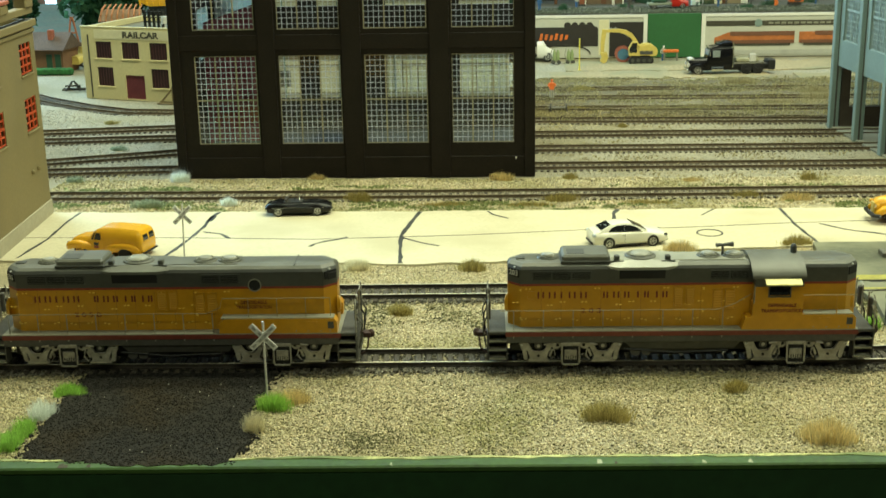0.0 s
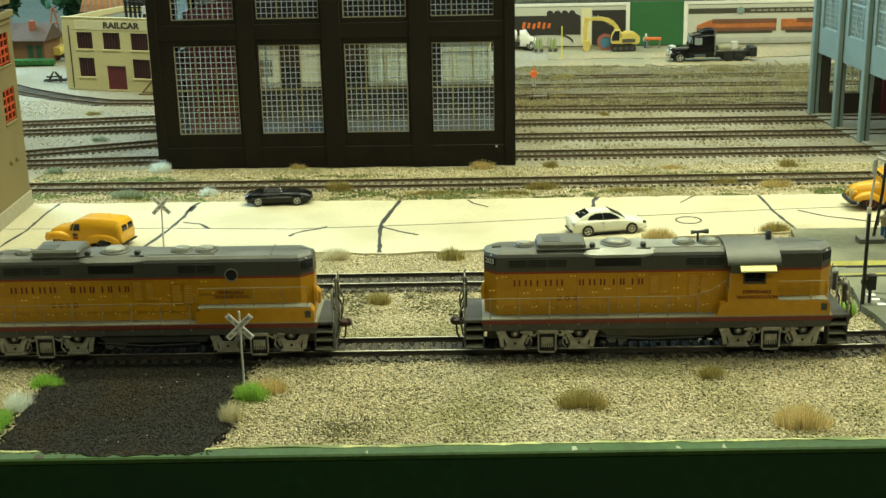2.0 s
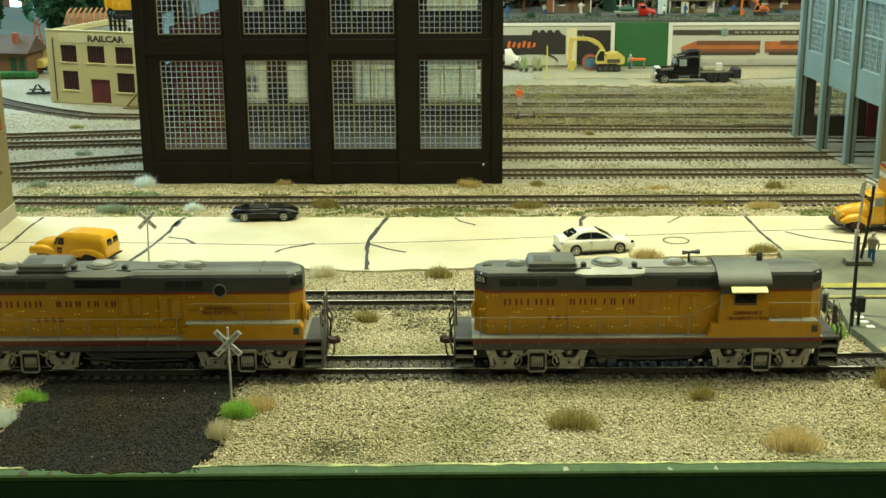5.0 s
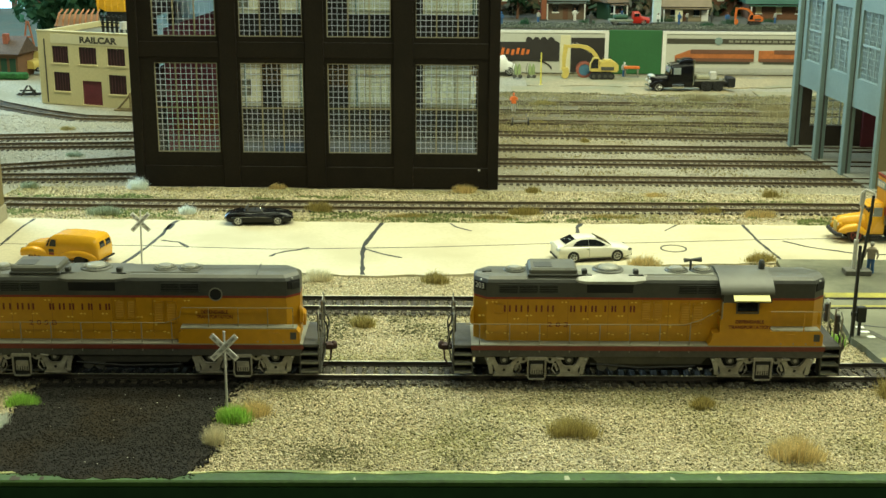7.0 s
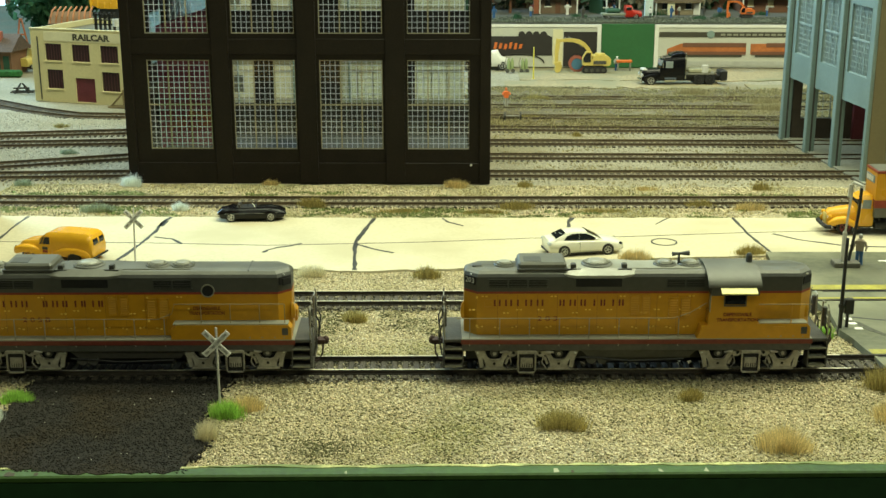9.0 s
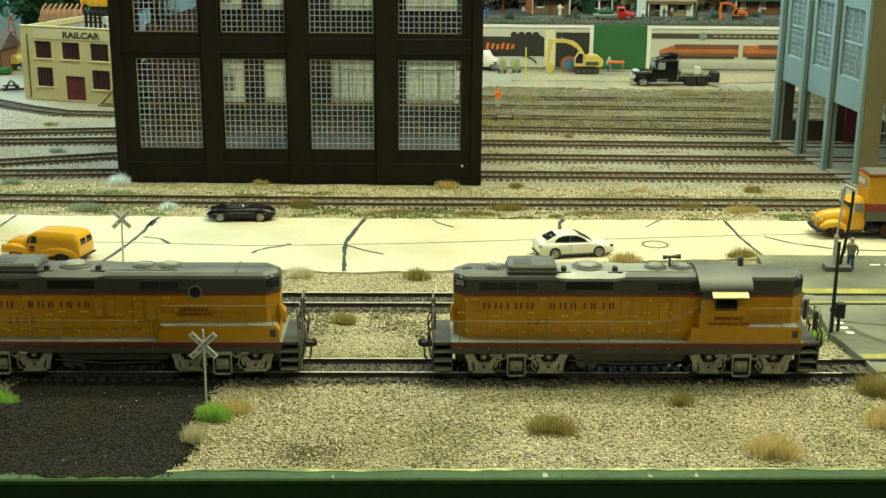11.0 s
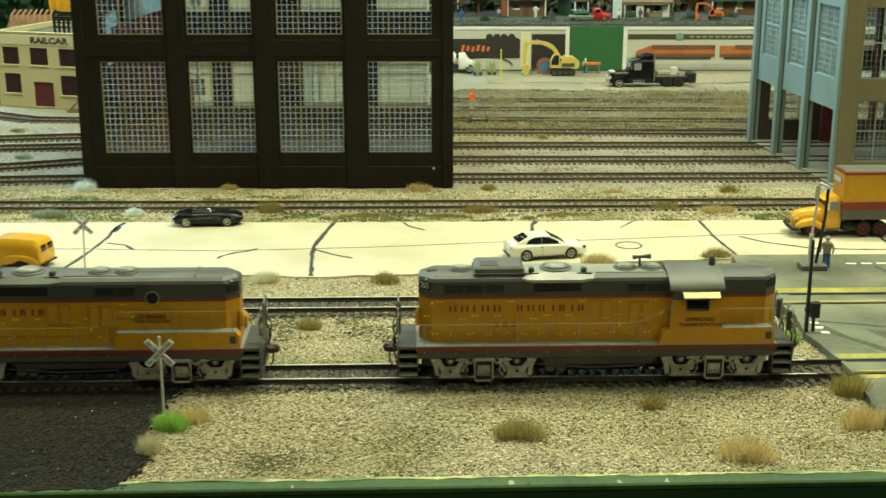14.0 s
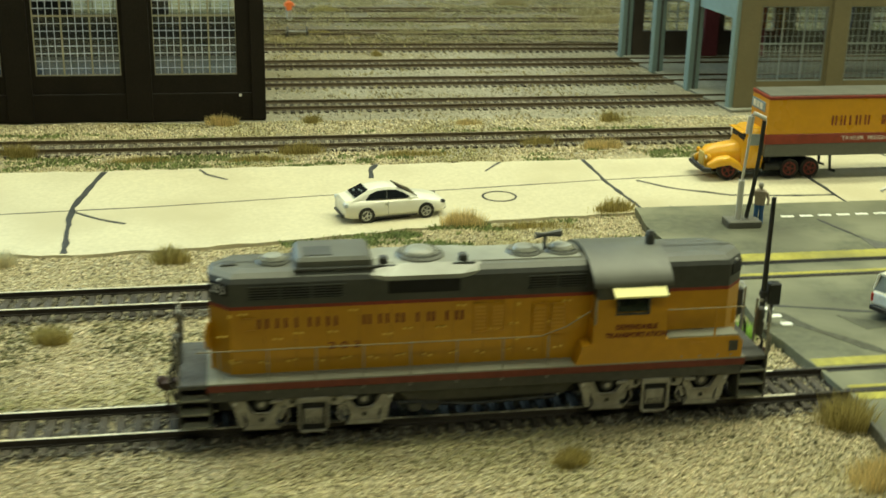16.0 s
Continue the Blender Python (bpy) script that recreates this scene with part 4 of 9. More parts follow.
def bogie(parent, cx, lift=0.0):
    """Four-wheel bogie: one-piece side frames with sloping pedestals and a hanging spring cradle."""
    t = part("bogie", Shape().box(cx - 19, cx + 19, -9, 9, 9.5, 14.5, 0.5), M_BLACK, parent, "weathered grey bogie with four wheels", m=at(0, 0, lift))
    ax = 15.6
    for s in (-1, 1):
        y0, y1, yo = s * 15.7, s * 13.6, s * 16.0
        lo, hi = min(y0, y1), max(y0, y1)
        fr = Shape()
        for d in (-ax, ax):
            fr.side([(cx + d + u, z) for u, z in ((-7.6, 15.4), (-6.8, 16.5), (-5.4, 16.5), (-4.4, 14.0), (-3.0, 11.6), (-1.6, 10.8), (1.6, 10.8), (3.0, 11.6), (4.4, 14.0), (5.4, 16.5), (6.8, 16.5), (7.6, 15.4), (6.2, 13.2), (4.9, 10.8), (4.2, 8.6), (4.4, 7.4), (-4.4, 7.4), (-4.2, 8.6), (-4.9, 10.8), (-6.2, 13.2))], y0, y1)
            fr.side([(cx + d - 5.6, 6.1), (cx + d + 5.6, 6.1), (cx + d + 4.8, 7.4), (cx + d - 4.8, 7.4)], lo - 0.4, hi + 0.3)
        fr.side([(cx + u, z) for u, z in ((-9.0, 15.4), (-6.0, 16.4), (6.0, 16.4), (9.0, 15.4), (9.0, 13.6), (7.6, 12.6), (6.2, 12.6), (4.8, 13.6), (-4.8, 13.6), (-6.2, 12.6), (-7.6, 12.6), (-9.0, 13.6))], s * 15.3, y1)
        part("side_frame", fr, M_TRUCK, t, "light grey weathered side frame")
        for d in (-ax, ax):
            part("spring_seat", Shape().tube([(cx + d - 5.2, yo, 16.2), (cx + d - 4.2, yo, 13.8), (cx + d - 2.8, yo, 11.5), (cx + d + 2.8, yo, 11.5), (cx + d + 4.2, yo, 13.8), (cx + d + 5.2, yo, 16.2)], 0.35, 6), M_TRUCK, t)
            # Near-black box behind the frame, colouring in the shade between the pedestals.
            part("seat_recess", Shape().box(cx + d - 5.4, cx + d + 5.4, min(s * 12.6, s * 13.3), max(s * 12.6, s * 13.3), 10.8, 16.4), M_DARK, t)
            part("journal_box", Shape().disc(cx + d, s * 13.6, 14.2, 2.0, s * 1.9, 14, "y"), M_FRAMEGREY, t)
            part("journal_cap", Shape().disc(cx + d, s * 15.5, 14.2, 0.9, s * 0.3, 10, "y"), M_TRUCK, t)
            part("frame_hole", Shape().disc(cx + d, s * 15.65, 9.2, 0.7, s * 0.2, 10, "y"), M_DARK, t)
            e = 1 if d > 0 else -1
            part("brake_hanger", Shape().side([(cx + e * 20.4, 15.6), (cx + e * 23.4, 16.4), (cx + e * 25.0, 15.2), (cx + e * 23.4, 11.5), (cx + e * 22.6, 6.9), (cx + e * 20.6, 6.9), (cx + e * 21.2, 11.5)], s * 15.2, s * 13.8), M_TRUCK, t)
            part("bolt", Shape().ball(cx + e * 23.6, s * 15.3, 14.6, 0.6, 0.5, 0.6, 8, 6), M_SILVER, t)
            part("brake_shoe", Shape().side([(cx + e * 8.2, 12.0), (cx + e * 9.6, 12.0), (cx + e * 10.6, 8.6), (cx + e * 9.6, 8.2)], s * 14.6, s * 13.6), M_TRUCK, t)
            part("brake_rod", Shape().tube([(cx + e * 8.2, s * 15.2, 13.2), (cx + e * 7.4, s * 15.4, 9.6), (cx + e * 9.2, s * 15.2, 7.0)], 0.35, 5), M_TRUCK, t)
            part("brake_cylinder", Shape().tube([(cx + e * 9.2, s * 16.4, 15.4), (cx + e * 13.0, s * 16.4, 15.2)], [0.9, 0.5], 8), M_TRUCK, t)
            part("frame_hole", Shape().disc(cx + e * 6.3, s * 15.45, 14.6, 0.75, s * 0.2, 12, "y"), M_DARK, t)
        part("tie_bar", Shape().box(cx - 12.5, cx + 12.5, min(s * 13.6, s * 14.4), max(s * 13.6, s * 14.4), 6.2, 6.9, 0.1), M_FRAMEGREY, t)
        cr = part("spring_cradle", Shape().tube([(cx - 4.2, s * 16.5, 16.0), (cx - 4.2, s * 16.6, 5.8), (cx - 3.5, s * 16.6, 4.9), (cx + 3.5, s * 16.6, 4.9), (cx + 4.2, s * 16.6, 5.8), (cx + 4.2, s * 16.5, 16.0)], 0.5, 6), M_TRUCK, t)
        # Near-black block inside the cradle; its colour is the shade there.
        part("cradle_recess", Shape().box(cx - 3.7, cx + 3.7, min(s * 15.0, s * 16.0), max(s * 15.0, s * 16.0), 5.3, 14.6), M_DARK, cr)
        part("cradle_top", Shape().box(cx - 4.5, cx + 4.5, min(s * 15.0, s * 16.9), max(s * 15.0, s * 16.9), 14.4, 16.2, 0.3), M_TRUCK, cr)
        part("spring_plate", Shape().box(cx - 3.0, cx + 3.0, min(s * 15.8, s * 16.5), max(s * 15.8, s * 16.5), 7.2, 12.4, 0.3), M_TRUCK, cr)
        for k in range(5):
            part("spring_slot", Shape().box(cx - 2.3 + k * 1.1, cx - 1.9 + k * 1.1, min(s * 16.3, s * 16.6), max(s * 16.3, s * 16.6), 7.5, 9.4), M_DARK, cr)
    for d in (-ax, ax):
        for s in (-1, 1):
            part("wheel", Shape().disc(cx + d, s * 9.6, 11.6, 5.6, s * 2.0, 24, "y"), M_BLACK, t, smooth=True)


def locomotive(m, label, with_cab, number):
    L = thing("diesel_locomotive", m, label, "locomotive", "coupled yellow locomotives")
    hw = 10.7
    xl, xr, fx, shift = (-82.0, 86.2, 85.0, 0.0) if with_cab else (-82.0, 80.6, 82.2, -5.0)
    part("hood_side", Shape().loft(hood_rings([(22.4, 0), (43.3, 0)], xl, xr, hw)), M_UPYEL, L, "golden yellow hood side")
    part("red_stripe", Shape().loft(hood_rings([(43.3, -0.05), (44.4, -0.05)], xl, xr, hw)), M_UPRED, L, "thin red stripe")
    part("hood_top", Shape().loft(hood_rings([(44.4, 0), (51.6, 0), (53.0, 0.7)], xl, xr, hw)), M_UPGREY, L, "dark grey upper hood")
    part("roof", Shape().loft(hood_rings([(53.0, 0.7), (54.2, 2.4), (54.7, 5.0)], xl, xr, hw)), M_ROOF, L, "dusty grey roof")
    for x in (-2.0, 60.5):
        if with_cab and x > 30:
            continue
        part("roof_seam", Shape().box(x - 0.25, x + 0.25, -8.2, 8.2, 54.0, 54.85), M_UPGREY, L)
    # radiator bulge, box and fans on the roof
    # On the cab unit, flare and panel carry the lamp sheen as pale colour.
    part("radiator_flare", Shape().loft([[(x, -w, zb), (x, -w, zt), (x, -7.6, zr), (x, 7.6, zr), (x, w, zt), (x, w, zb)] for x, w, zb, zt, zr in ((-35.0, 9.9, 52.0, 52.9, 54.6), (-29.0, 11.7, 51.2, 52.6, 55.1), (-6.0, 11.7, 51.2, 52.6, 55.1), (0.5, 9.9, 52.0, 52.9, 54.6))]), M_ROOFSHEEN if with_cab else M_ROOF, L)
    part("roof_panel", Shape().box(-3.8, 32.5, -6.6, 6.6, 54.4, 54.9, 0.15), M_ROOFSHEEN if with_cab else M_ROOF, L, "roof panel, paler with painted lamp sheen on the cab unit")
    part("radiator_slot", Shape().loft([[(x, -10.6, 46.8), (x, -11.0, 46.8), (x, -11.6, 51.3), (x, -10.6, 51.3)] for x in (-28.5, -6.5)]), M_DARK, L)
    box = part("dynamic_brake_box", Shape().box(-56, -33, -8.8, 8.8, 54.0, 58.2, 1.0), M_ROOF, L)
    part("box_grille", Shape().box(-53.5, -45, -6.5, 1.5, 58.0, 58.45), M_UPGREY, box)
    part("box_lip", Shape().box(-56.6, -32.4, -9.4, 9.4, 54.2, 55.4, 0.3), M_UPGREY, box)
    fan(L, -62.5, 5.2, 54.5)
    fan(L, -17.5, 7.6, 55.0)
    fan(L, 15.5, 5.7, 54.6)
    fan(L, 27.6, 5.7, 54.6)
    for x in (-29.5, -5.0):
        part("lifting_lug", Shape().box(x - 1.3, x + 1.3, -7.5, -4.5, 54.4, 57.2, 0.4).box(x - 3.4, x + 3.4, -8.4, -7.6, 54.2, 55.0), M_UPGREY, L)
    part("roof_hatch", Shape().box(-78, -73.5, -3, 0.5, 54.5, 55.2, 0.2), M_UPGREY, L)
    # grilles along the grey band
    for a, b, n in ((-70.5, -42.0, 3), (15.0, 33.5, 2)):
        w = (b - a) / n
        for k in range(n):
            # Shade behind the slats is a near-black box.
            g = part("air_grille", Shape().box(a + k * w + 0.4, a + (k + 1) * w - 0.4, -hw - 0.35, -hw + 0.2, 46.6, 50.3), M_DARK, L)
            for q in range(4):
                part("grille_slat", Shape().box(a + k * w + 0.4, a + (k + 1) * w - 0.4, -hw - 0.5, -hw - 0.25, 47.0 + 0.85 * q, 47.25 + 0.85 * q), M_UPGREY, g)
        part("grille_frame", Shape().box(a - 0.4, b + 0.4, -hw - 0.45, -hw + 0.1, 50.3, 50.7).box(a - 0.4, b + 0.4, -hw - 0.45, -hw + 0.1, 46.2, 46.6), M_UPGREY, L)
    # doors and louvres of the engine compartment
    for a, b, z0, z1, raised in ((-2.2, 2.3, 32.6, 42.6, 0.35), (3.6, 7.8, 32.6, 42.6, 0.35), (16.5, 21.2, 31.0, 41.5, 0.6), (22.4, 27.2, 31.0, 41.5, 0.6), (-72.5, -68.3, 36.5, 40.8, 0.5)):
        if a > -10:
            a, b = a + shift, b + shift
        d = part("hood_door", Shape().box(a, b, -hw - raised, -hw + 0.1, z0, z1, 0.2), M_UPYEL, L)
        rim = Shape()
        for p0, p1, q0, q1 in ((a, b, z1 - 0.45, z1), (a, b, z0, z0 + 0.45), (a, a + 0.4, z0, z1), (b - 0.4, b, z0, z1)):
            rim.box(p0, p1, -hw - raised - 0.22, -hw - raised + 0.05, q0, q1)
        part("door_rim", rim, M_UPYEL, d)
        if z1 > 41.2:
            for q in range(7):
                zz = z0 + 1.2 + q * (z1 - z0 - 2.4) / 6.5
                part("louvre", Shape().loft([[(q, -hw - raised + 0.05, zz), (q, -hw - raised - 0.22, zz), (q, -hw - raised + 0.05, zz + 0.7)] for q in (a + 0.5, b - 0.5)]), M_LOUVRE, d)
    for x in np.arange(-66, 30, 9.6):
        part("door_seam", Shape().box(x - 0.12, x + 0.12, -hw - 0.08, -hw + 0.05, 23.5, 42.8), mat("yellow_seam", (0.33, 0.158, 0.008), 0.5), L)
    for k, x in enumerate(np.arange(-74.5, 30, 8.3)):
        for dx, dz in ((-0.9, 0.0), (1.0, -0.5 if k % 2 else 0.4)):
            part("latch", LATCH, None, L, m=at(x + dx, -hw, 26.3 + dz))
        if k % 2 == 0:
            for dx in (-0.9, 0.9):
                part("latch", LATCH, None, L, m=at(x + 2.2 + dx, -hw, 42.0 if k % 4 == 0 else 35.2))
                part("latch", LATCH, None, L, m=at(x - 4.0 + dx, -hw, 35.2 if k % 4 == 0 else 33.6))
    # name in plain bars, number and slogan
    for s in letter_bars(-67.8, -5.2 if with_cab else -9.4, 37.1, 40.3, -hw - 0.02, 0.85):
        part("name_bar", s, M_LETTER, L)
    part("road_number", text_mesh(" ".join(number), 2.3, M_LETTER, 9.6 if with_cab else 13.2, 0.01), None, L, m=at(-41.9, -hw - 0.2, 30.7))
    for e, xe in ((-1, xl), (1, xr)):
        a = -45 if e < 0 else 45
        nb = part("number_board", Shape().box(-3.6, 3.6, -0.35, 0.1, -2.0, 2.0, 0.15), M_DARK, L, m=pose((xe - e * 2.9) * MM, -7.8 * MM, 49.6 * MM, 0, 0, a))
        if e < 0:
            part("front_number", text_mesh(number[:3], 2.7, M_WHITE, 5.6, 0.01), None, nb, m=at(0, -0.45, 0))
        part("class_light", Shape().ball(xe - e * 3.2, -8.2, 52.4, 0.55, 0.55, 0.5, 8, 6), M_SILVER, L)
    for xq, zq in ((-76.0, 27.0), (-76.0, 41.5), (12.0, 30.0), (12.0, 41.5), (31.5, 36.0)):
        part("hinge", LIFT, None, L, m=at(xq, -hw, zq))
    # frame, stripe and walkways
    part("frame", Shape().box(-83, fx, -16.6, 16.6, 16.2, 19.9, 0.3), M_FRAMEGREY, L)
    part("side_sill", Shape().box(-83.5, fx + 0.5, -17.0, 17.0, 19.7, 22.0, 0.15), mat("sill_red", (0.155, 0.028, 0.016), 0.55, 0, 0.15, 400, 40, 0.05), L, "dull red side sill")
    part("walkway", Shape().box(-83.3, fx + 0.3, -16.9, 16.9, 22.0, 22.5), M_WALKWAY, L, "pale grey walkway")
    part("skirt", Shape().loft([[(-26, -15.8, 16.4), (30, -15.8, 16.4), (30, 15.8, 16.4), (-26, 15.8, 16.4)], [(-22, -14.5, 12.2), (27, -14.5, 12.2), (27, 14.5, 12.2), (-22, 14.5, 12.2)]]), M_FRAMEGREY, L)
    for s in (-1, 1):
        for x in (-33, 33, 45):
            part("sand_pipe", Shape().tube([(x, s * 13.0, 16.4), (x + 0.5, s * 14.8, 11), (x + 1.2, s * 12, 6)], 0.35, 5), M_FRAMEGREY, L)
        part("air_pipe", Shape().tube([(-26, s * 15.0, 12.4), (-2, s * 15.2, 10.6), (24, s * 15.0, 11.4)], 0.45, 6), M_BLACK, L)
    part("center_sill", Shape().box(-81, fx - 2, -7.5, 7.5, 8.8, 16.0, 0.4), M_BLACK, L)
    part("fuel_tank", Shape().end([(-7, 6.4), (-9.5, 8.5), (-9.5, 13), (9.5, 13), (9.5, 8.5), (7, 6.4)], -15, 22), M_BLACK, L)
    for x in (-20.5, -15.2):
        part("air_tank", Shape().disc(x, -14.6, 11.0, 2.4, 3.0, 14, "y"), M_FRAMEGREY, L)
    bogie(L, -51.9 if with_cab else -51.8, 0.2 if with_cab else 1.0)
    bogie(L, 56.4 if with_cab else 53.6, 0.2 if with_cab else 1.0)
    # battery box beside the hood, and cab
    bx0 = 58.4 if with_cab else 23.6
    for s in (-1, 1):
        o = [(bx0, 22.5), (fx - 1, 22.5), (fx - 1, 28.0), (fx - 2.5, 29.8), (bx0 + (0 if with_cab else 3), 29.8), (bx0, 27.5)]
        bb = part("battery_box", Shape().side(o, s * 16.9, s * 10.6), M_UPYEL, L)
        part("box_top", Shape().box(bx0 + 1, fx - 2.5, min(s * 16.6, s * 10.7), max(s * 16.6, s * 10.7), 29.8, 30.25), M_WALKWAY, bb)
        for x in (fx - 21, fx - 15, fx - 9, fx - 4.5):
            part("rivet", Shape().ball(x, s * 16.9, 23.6, 0.45, 0.3, 0.35, 6, 4), M_WALKWAY, bb)
        part("vent_plate", Shape().box(66.5, 71.5, min(s * 16.8, s * 17.2), max(s * 16.8, s * 17.2), 27.8, 28.5, 0.1), M_UPYEL, bb)
        part("vent_hole", Shape().box(fx - 5.5, fx - 2.6, min(s * 16.8, s * 17.1), max(s * 16.8, s * 17.1), 24.8, 28.3), M_FRAMEGREY, bb)
    if with_cab:
        cab = part("cab", Shape().box(35.6, 58.4, -16.9, 16.9, 22.5, 44.0), M_UPYEL, L, "yellow driver's cab")
        part("cab_upper", Shape().end([(-16.9, 44.0), (-16.9, 48.4), (-13, 51.8), (0, 55.0), (13, 51.8), (16.9, 48.4), (16.9, 44.0)], 35.6, 58.4), M_UPGREY, cab)
        arc = [(-18.0, 48.2), (-17.6, 49.3), (-16.4, 50.6), (-14.0, 52.2), (-10.5, 53.8), (-6, 55.0), (-2, 55.5), (2, 55.5), (6, 55.0), (10.5, 53.8), (14.0, 52.2), (16.4, 50.6), (17.6, 49.3), (18.0, 48.2)]
        part("cab_roof", Shape().end([(y, z + 0.8) for y, z in arc] + [(y, z) for y, z in reversed(arc)], 33.8, 59.2), M_ROOF, cab, "arched dusty grey cab roof", smooth=True)
        part("window", Shape().box(42.2, 51.8, -17.15, -16.6, 39.8, 46.6), M_CARGLASS, cab)
        part("window_frame", Shape().box(41.6, 42.2, -17.4, -16.8, 39.2, 46.8).box(51.8, 52.4, -17.4, -16.8, 39.2, 46.8).box(41.6, 52.4, -17.4, -16.8, 38.8, 39.4), M_FRAMEGREY, cab)
        part("sunshade", Shape().loft([[(39.6, -17.2, 48.2), (56.6, -17.2, 48.2), (56.6, -17.2, 48.7), (39.6, -17.2, 48.7)], [(39.6, -21.4, 45.9), (56.6, -21.4, 45.9), (56.6, -21.4, 46.5), (39.6, -21.4, 46.5)]]), M_SHADE, cab, "pale cream sunshade")
        part("slogan", text_mesh("DEPENDABLE", 1.75, M_LETTER, 13.5, 0.03), None, cab, m=at(48.5, -17.15, 34.7))
        part("slogan", text_mesh("TRANSPORTATION", 1.75, M_LETTER, 20.0, 0.03), None, cab, m=at(48.5, -17.15, 32.0))
        part("cab_step", Shape().side([(29.6, 22.5), (35.6, 22.5), (35.6, 36), (34.6, 36), (34.6, 29.2), (31.5, 28.6), (31.0, 26.0)], -16.9, -10.6), M_UPYEL, cab)
        part("handle_bar", Shape().tube([(35.0, -17.2, 36), (35.0, -17.6, 44.5)], 0.35, 6), M_STEEL, cab)
        part("exhaust_pipe", Shape().tube([(56.3, -1, 55), (56.3, -1, 59.4), (56.3, -1, 60.6)], [1.5, 1.5, 1.0], 10), M_UPGREY, L)
        hn = part("air_horn", Shape().tube([(22.3, 0, 54.5), (22.3, 0, 59.8)], 0.6, 8), M_UPGREY, L)
        part("trumpet", Shape().tube([(19.0, -0.3, 60.0), (22.3, 0, 60.2)], [1.2, 0.6], 8).tube([(22.3, 0, 60.2), (27.4, 0.4, 60.3)], [0.6, 1.35], 8), M_UPGREY, hn)
    else:
        ph = part("porthole", Shape().disc(41.1, -hw - 0.5, 45.2, 3.3, 0.6, 24, "y", 2.75), M_WALKWAY, L, "round porthole with a metal rim")
        part("porthole_glass", Shape().disc(41.1, -hw - 0.1, 45.2, 2.85, -0.15, 20, "y"), M_DARK, ph)
        part("slogan", text_mesh("DEPENDABLE", 1.75, M_LETTER, 13.0, 0.02), None, L, m=at(40.2, -hw - 0.25, 36.4))
        part("slogan", text_mesh("TRANSPORTATION", 1.75, M_LETTER, 17.2, 0.02), None, L, m=at(40.2, -hw - 0.25, 33.9))
        part("end_window", Shape().box(-2.4, 2.4, -0.3, 0.1, -1.6, 1.6), M_DARK, L, m=pose(78.8 * MM, -9.2 * MM, 49.4 * MM, 0, 0, 45))
    # handrails
    rail_z = 32.8
    pts = [(-86, -16.6, rail_z), (18.0, -16.6, rail_z)] + ([(26, -16.6, 35.6), (33.8, -16.6, 40.5)] if with_cab else [(24.5, -16.6, 35.6), (25.5, -15, 39.8), (78, -15, 39.8)])
    part("handrail", Shape().tube(pts, 0.2, 6), M_HANDRAIL, L, "thin wire handrail")
    part("handrail", Shape().tube([(-86, 16.6, rail_z), (30, 16.6, rail_z)], 0.33, 6), M_STEEL, L)
    for x in np.arange(-79.5, 28, 14.3):
        for s in (-1, 1):
            part("stanchion", STANCHION, None, L, m=at(x, s * 16.7, 18.8))
    if with_cab:
        part("handrail", Shape().tube([(58.4, -16.6, 39.6), (84, -16.6, 39.6)], 0.2, 6), M_HANDRAIL, L)
        part("stanchion", Shape().tube([(74.5, -16.6, 28.5), (74.5, -16.6, 39.6)], 0.3, 6), M_UPYEL, L)
    else:
        for x in (38, 52, 66, 78):
            part("stanchion", Shape().tube([(x, -15, 30), (x, -15, 39.8)], 0.22, 6), M_HANDRAIL, L)
    # ends: steps, posts, hoses, couplers
    for e, x0 in ((-1, -87.2), (1, fx + 3.4)):
        for s in (-1, 1):
            st = part("step_well", Shape().box(x0 - 4.7, x0 - 4.2, s * 13.4 - 3.5, s * 13.4 + 3.5, 7.6, 22.2).box(x0 + 4.2, x0 + 4.7, s * 13.4 - 3.5, s * 13.4 + 3.5, 7.6, 22.2).box(x0 - 4.4, x0 + 4.4, s * 10.2 - 0.2, s * 10.2 + 0.2, 7.6, 22.2), M_FRAMEGREY, L)
            for z in (8.2, 12.6, 17.2):
                part("step_tread", TREAD, None, st, m=at(x0, s * 13.4, z))
            part("end_post", Shape().tube([(x0 + e * 4.4, s * 15.8, 20), (x0 + e * 4.6, s * 15.6, 36), (x0 + e * 4.4, s * 13.5, 38.5)], 0.42, 6), M_STEEL, L)
            part("end_post", Shape().tube([(x0 + e * 4.6, s * 5.0, 20), (x0 + e * 4.6, s * 5.0, 37.5), (x0 + e * 4.6, s * 9.0, 38.0)], 0.42, 6), M_STEEL, L)
            part("control_box", Shape().box(x0 + e * 4.4 - 1.1, x0 + e * 4.4 + 1.1, s * 9 - 1.3, s * 9 + 1.3, 26, 36, 0.6), M_FRAMEGREY, L)
            part("jumper_cable", Shape().tube([(x0 + e * 4.8, s * 13.0, 30), (x0 + e * 6.6, s * 13.4, 27), (x0 + e * 7.4, s * 12.0, 22), (x0 + e * 6.0, s * 9.0, 18.5)], 0.3, 5), M_STEEL, L)
            part("air_hose", Shape().tube([(x0 + e * 5.0, s * 7.0, 27), (x0 + e * 6.8, s * 7.2, 23), (x0 + e * 6.6, s * 6.6, 17), (x0 + e * 5.6, s * 6.0, 13)], 0.45, 6), M_BLACK, L)
            part("air_hose", Shape().tube([(x0 + e * 5.0, s * 11.5, 29), (x0 + e * 7.2, s * 11.8, 25), (x0 + e * 6.8, s * 11.2, 19), (x0 + e * 5.4, s * 11.0, 12)], 0.4, 6), M_FRAMEGREY, L)
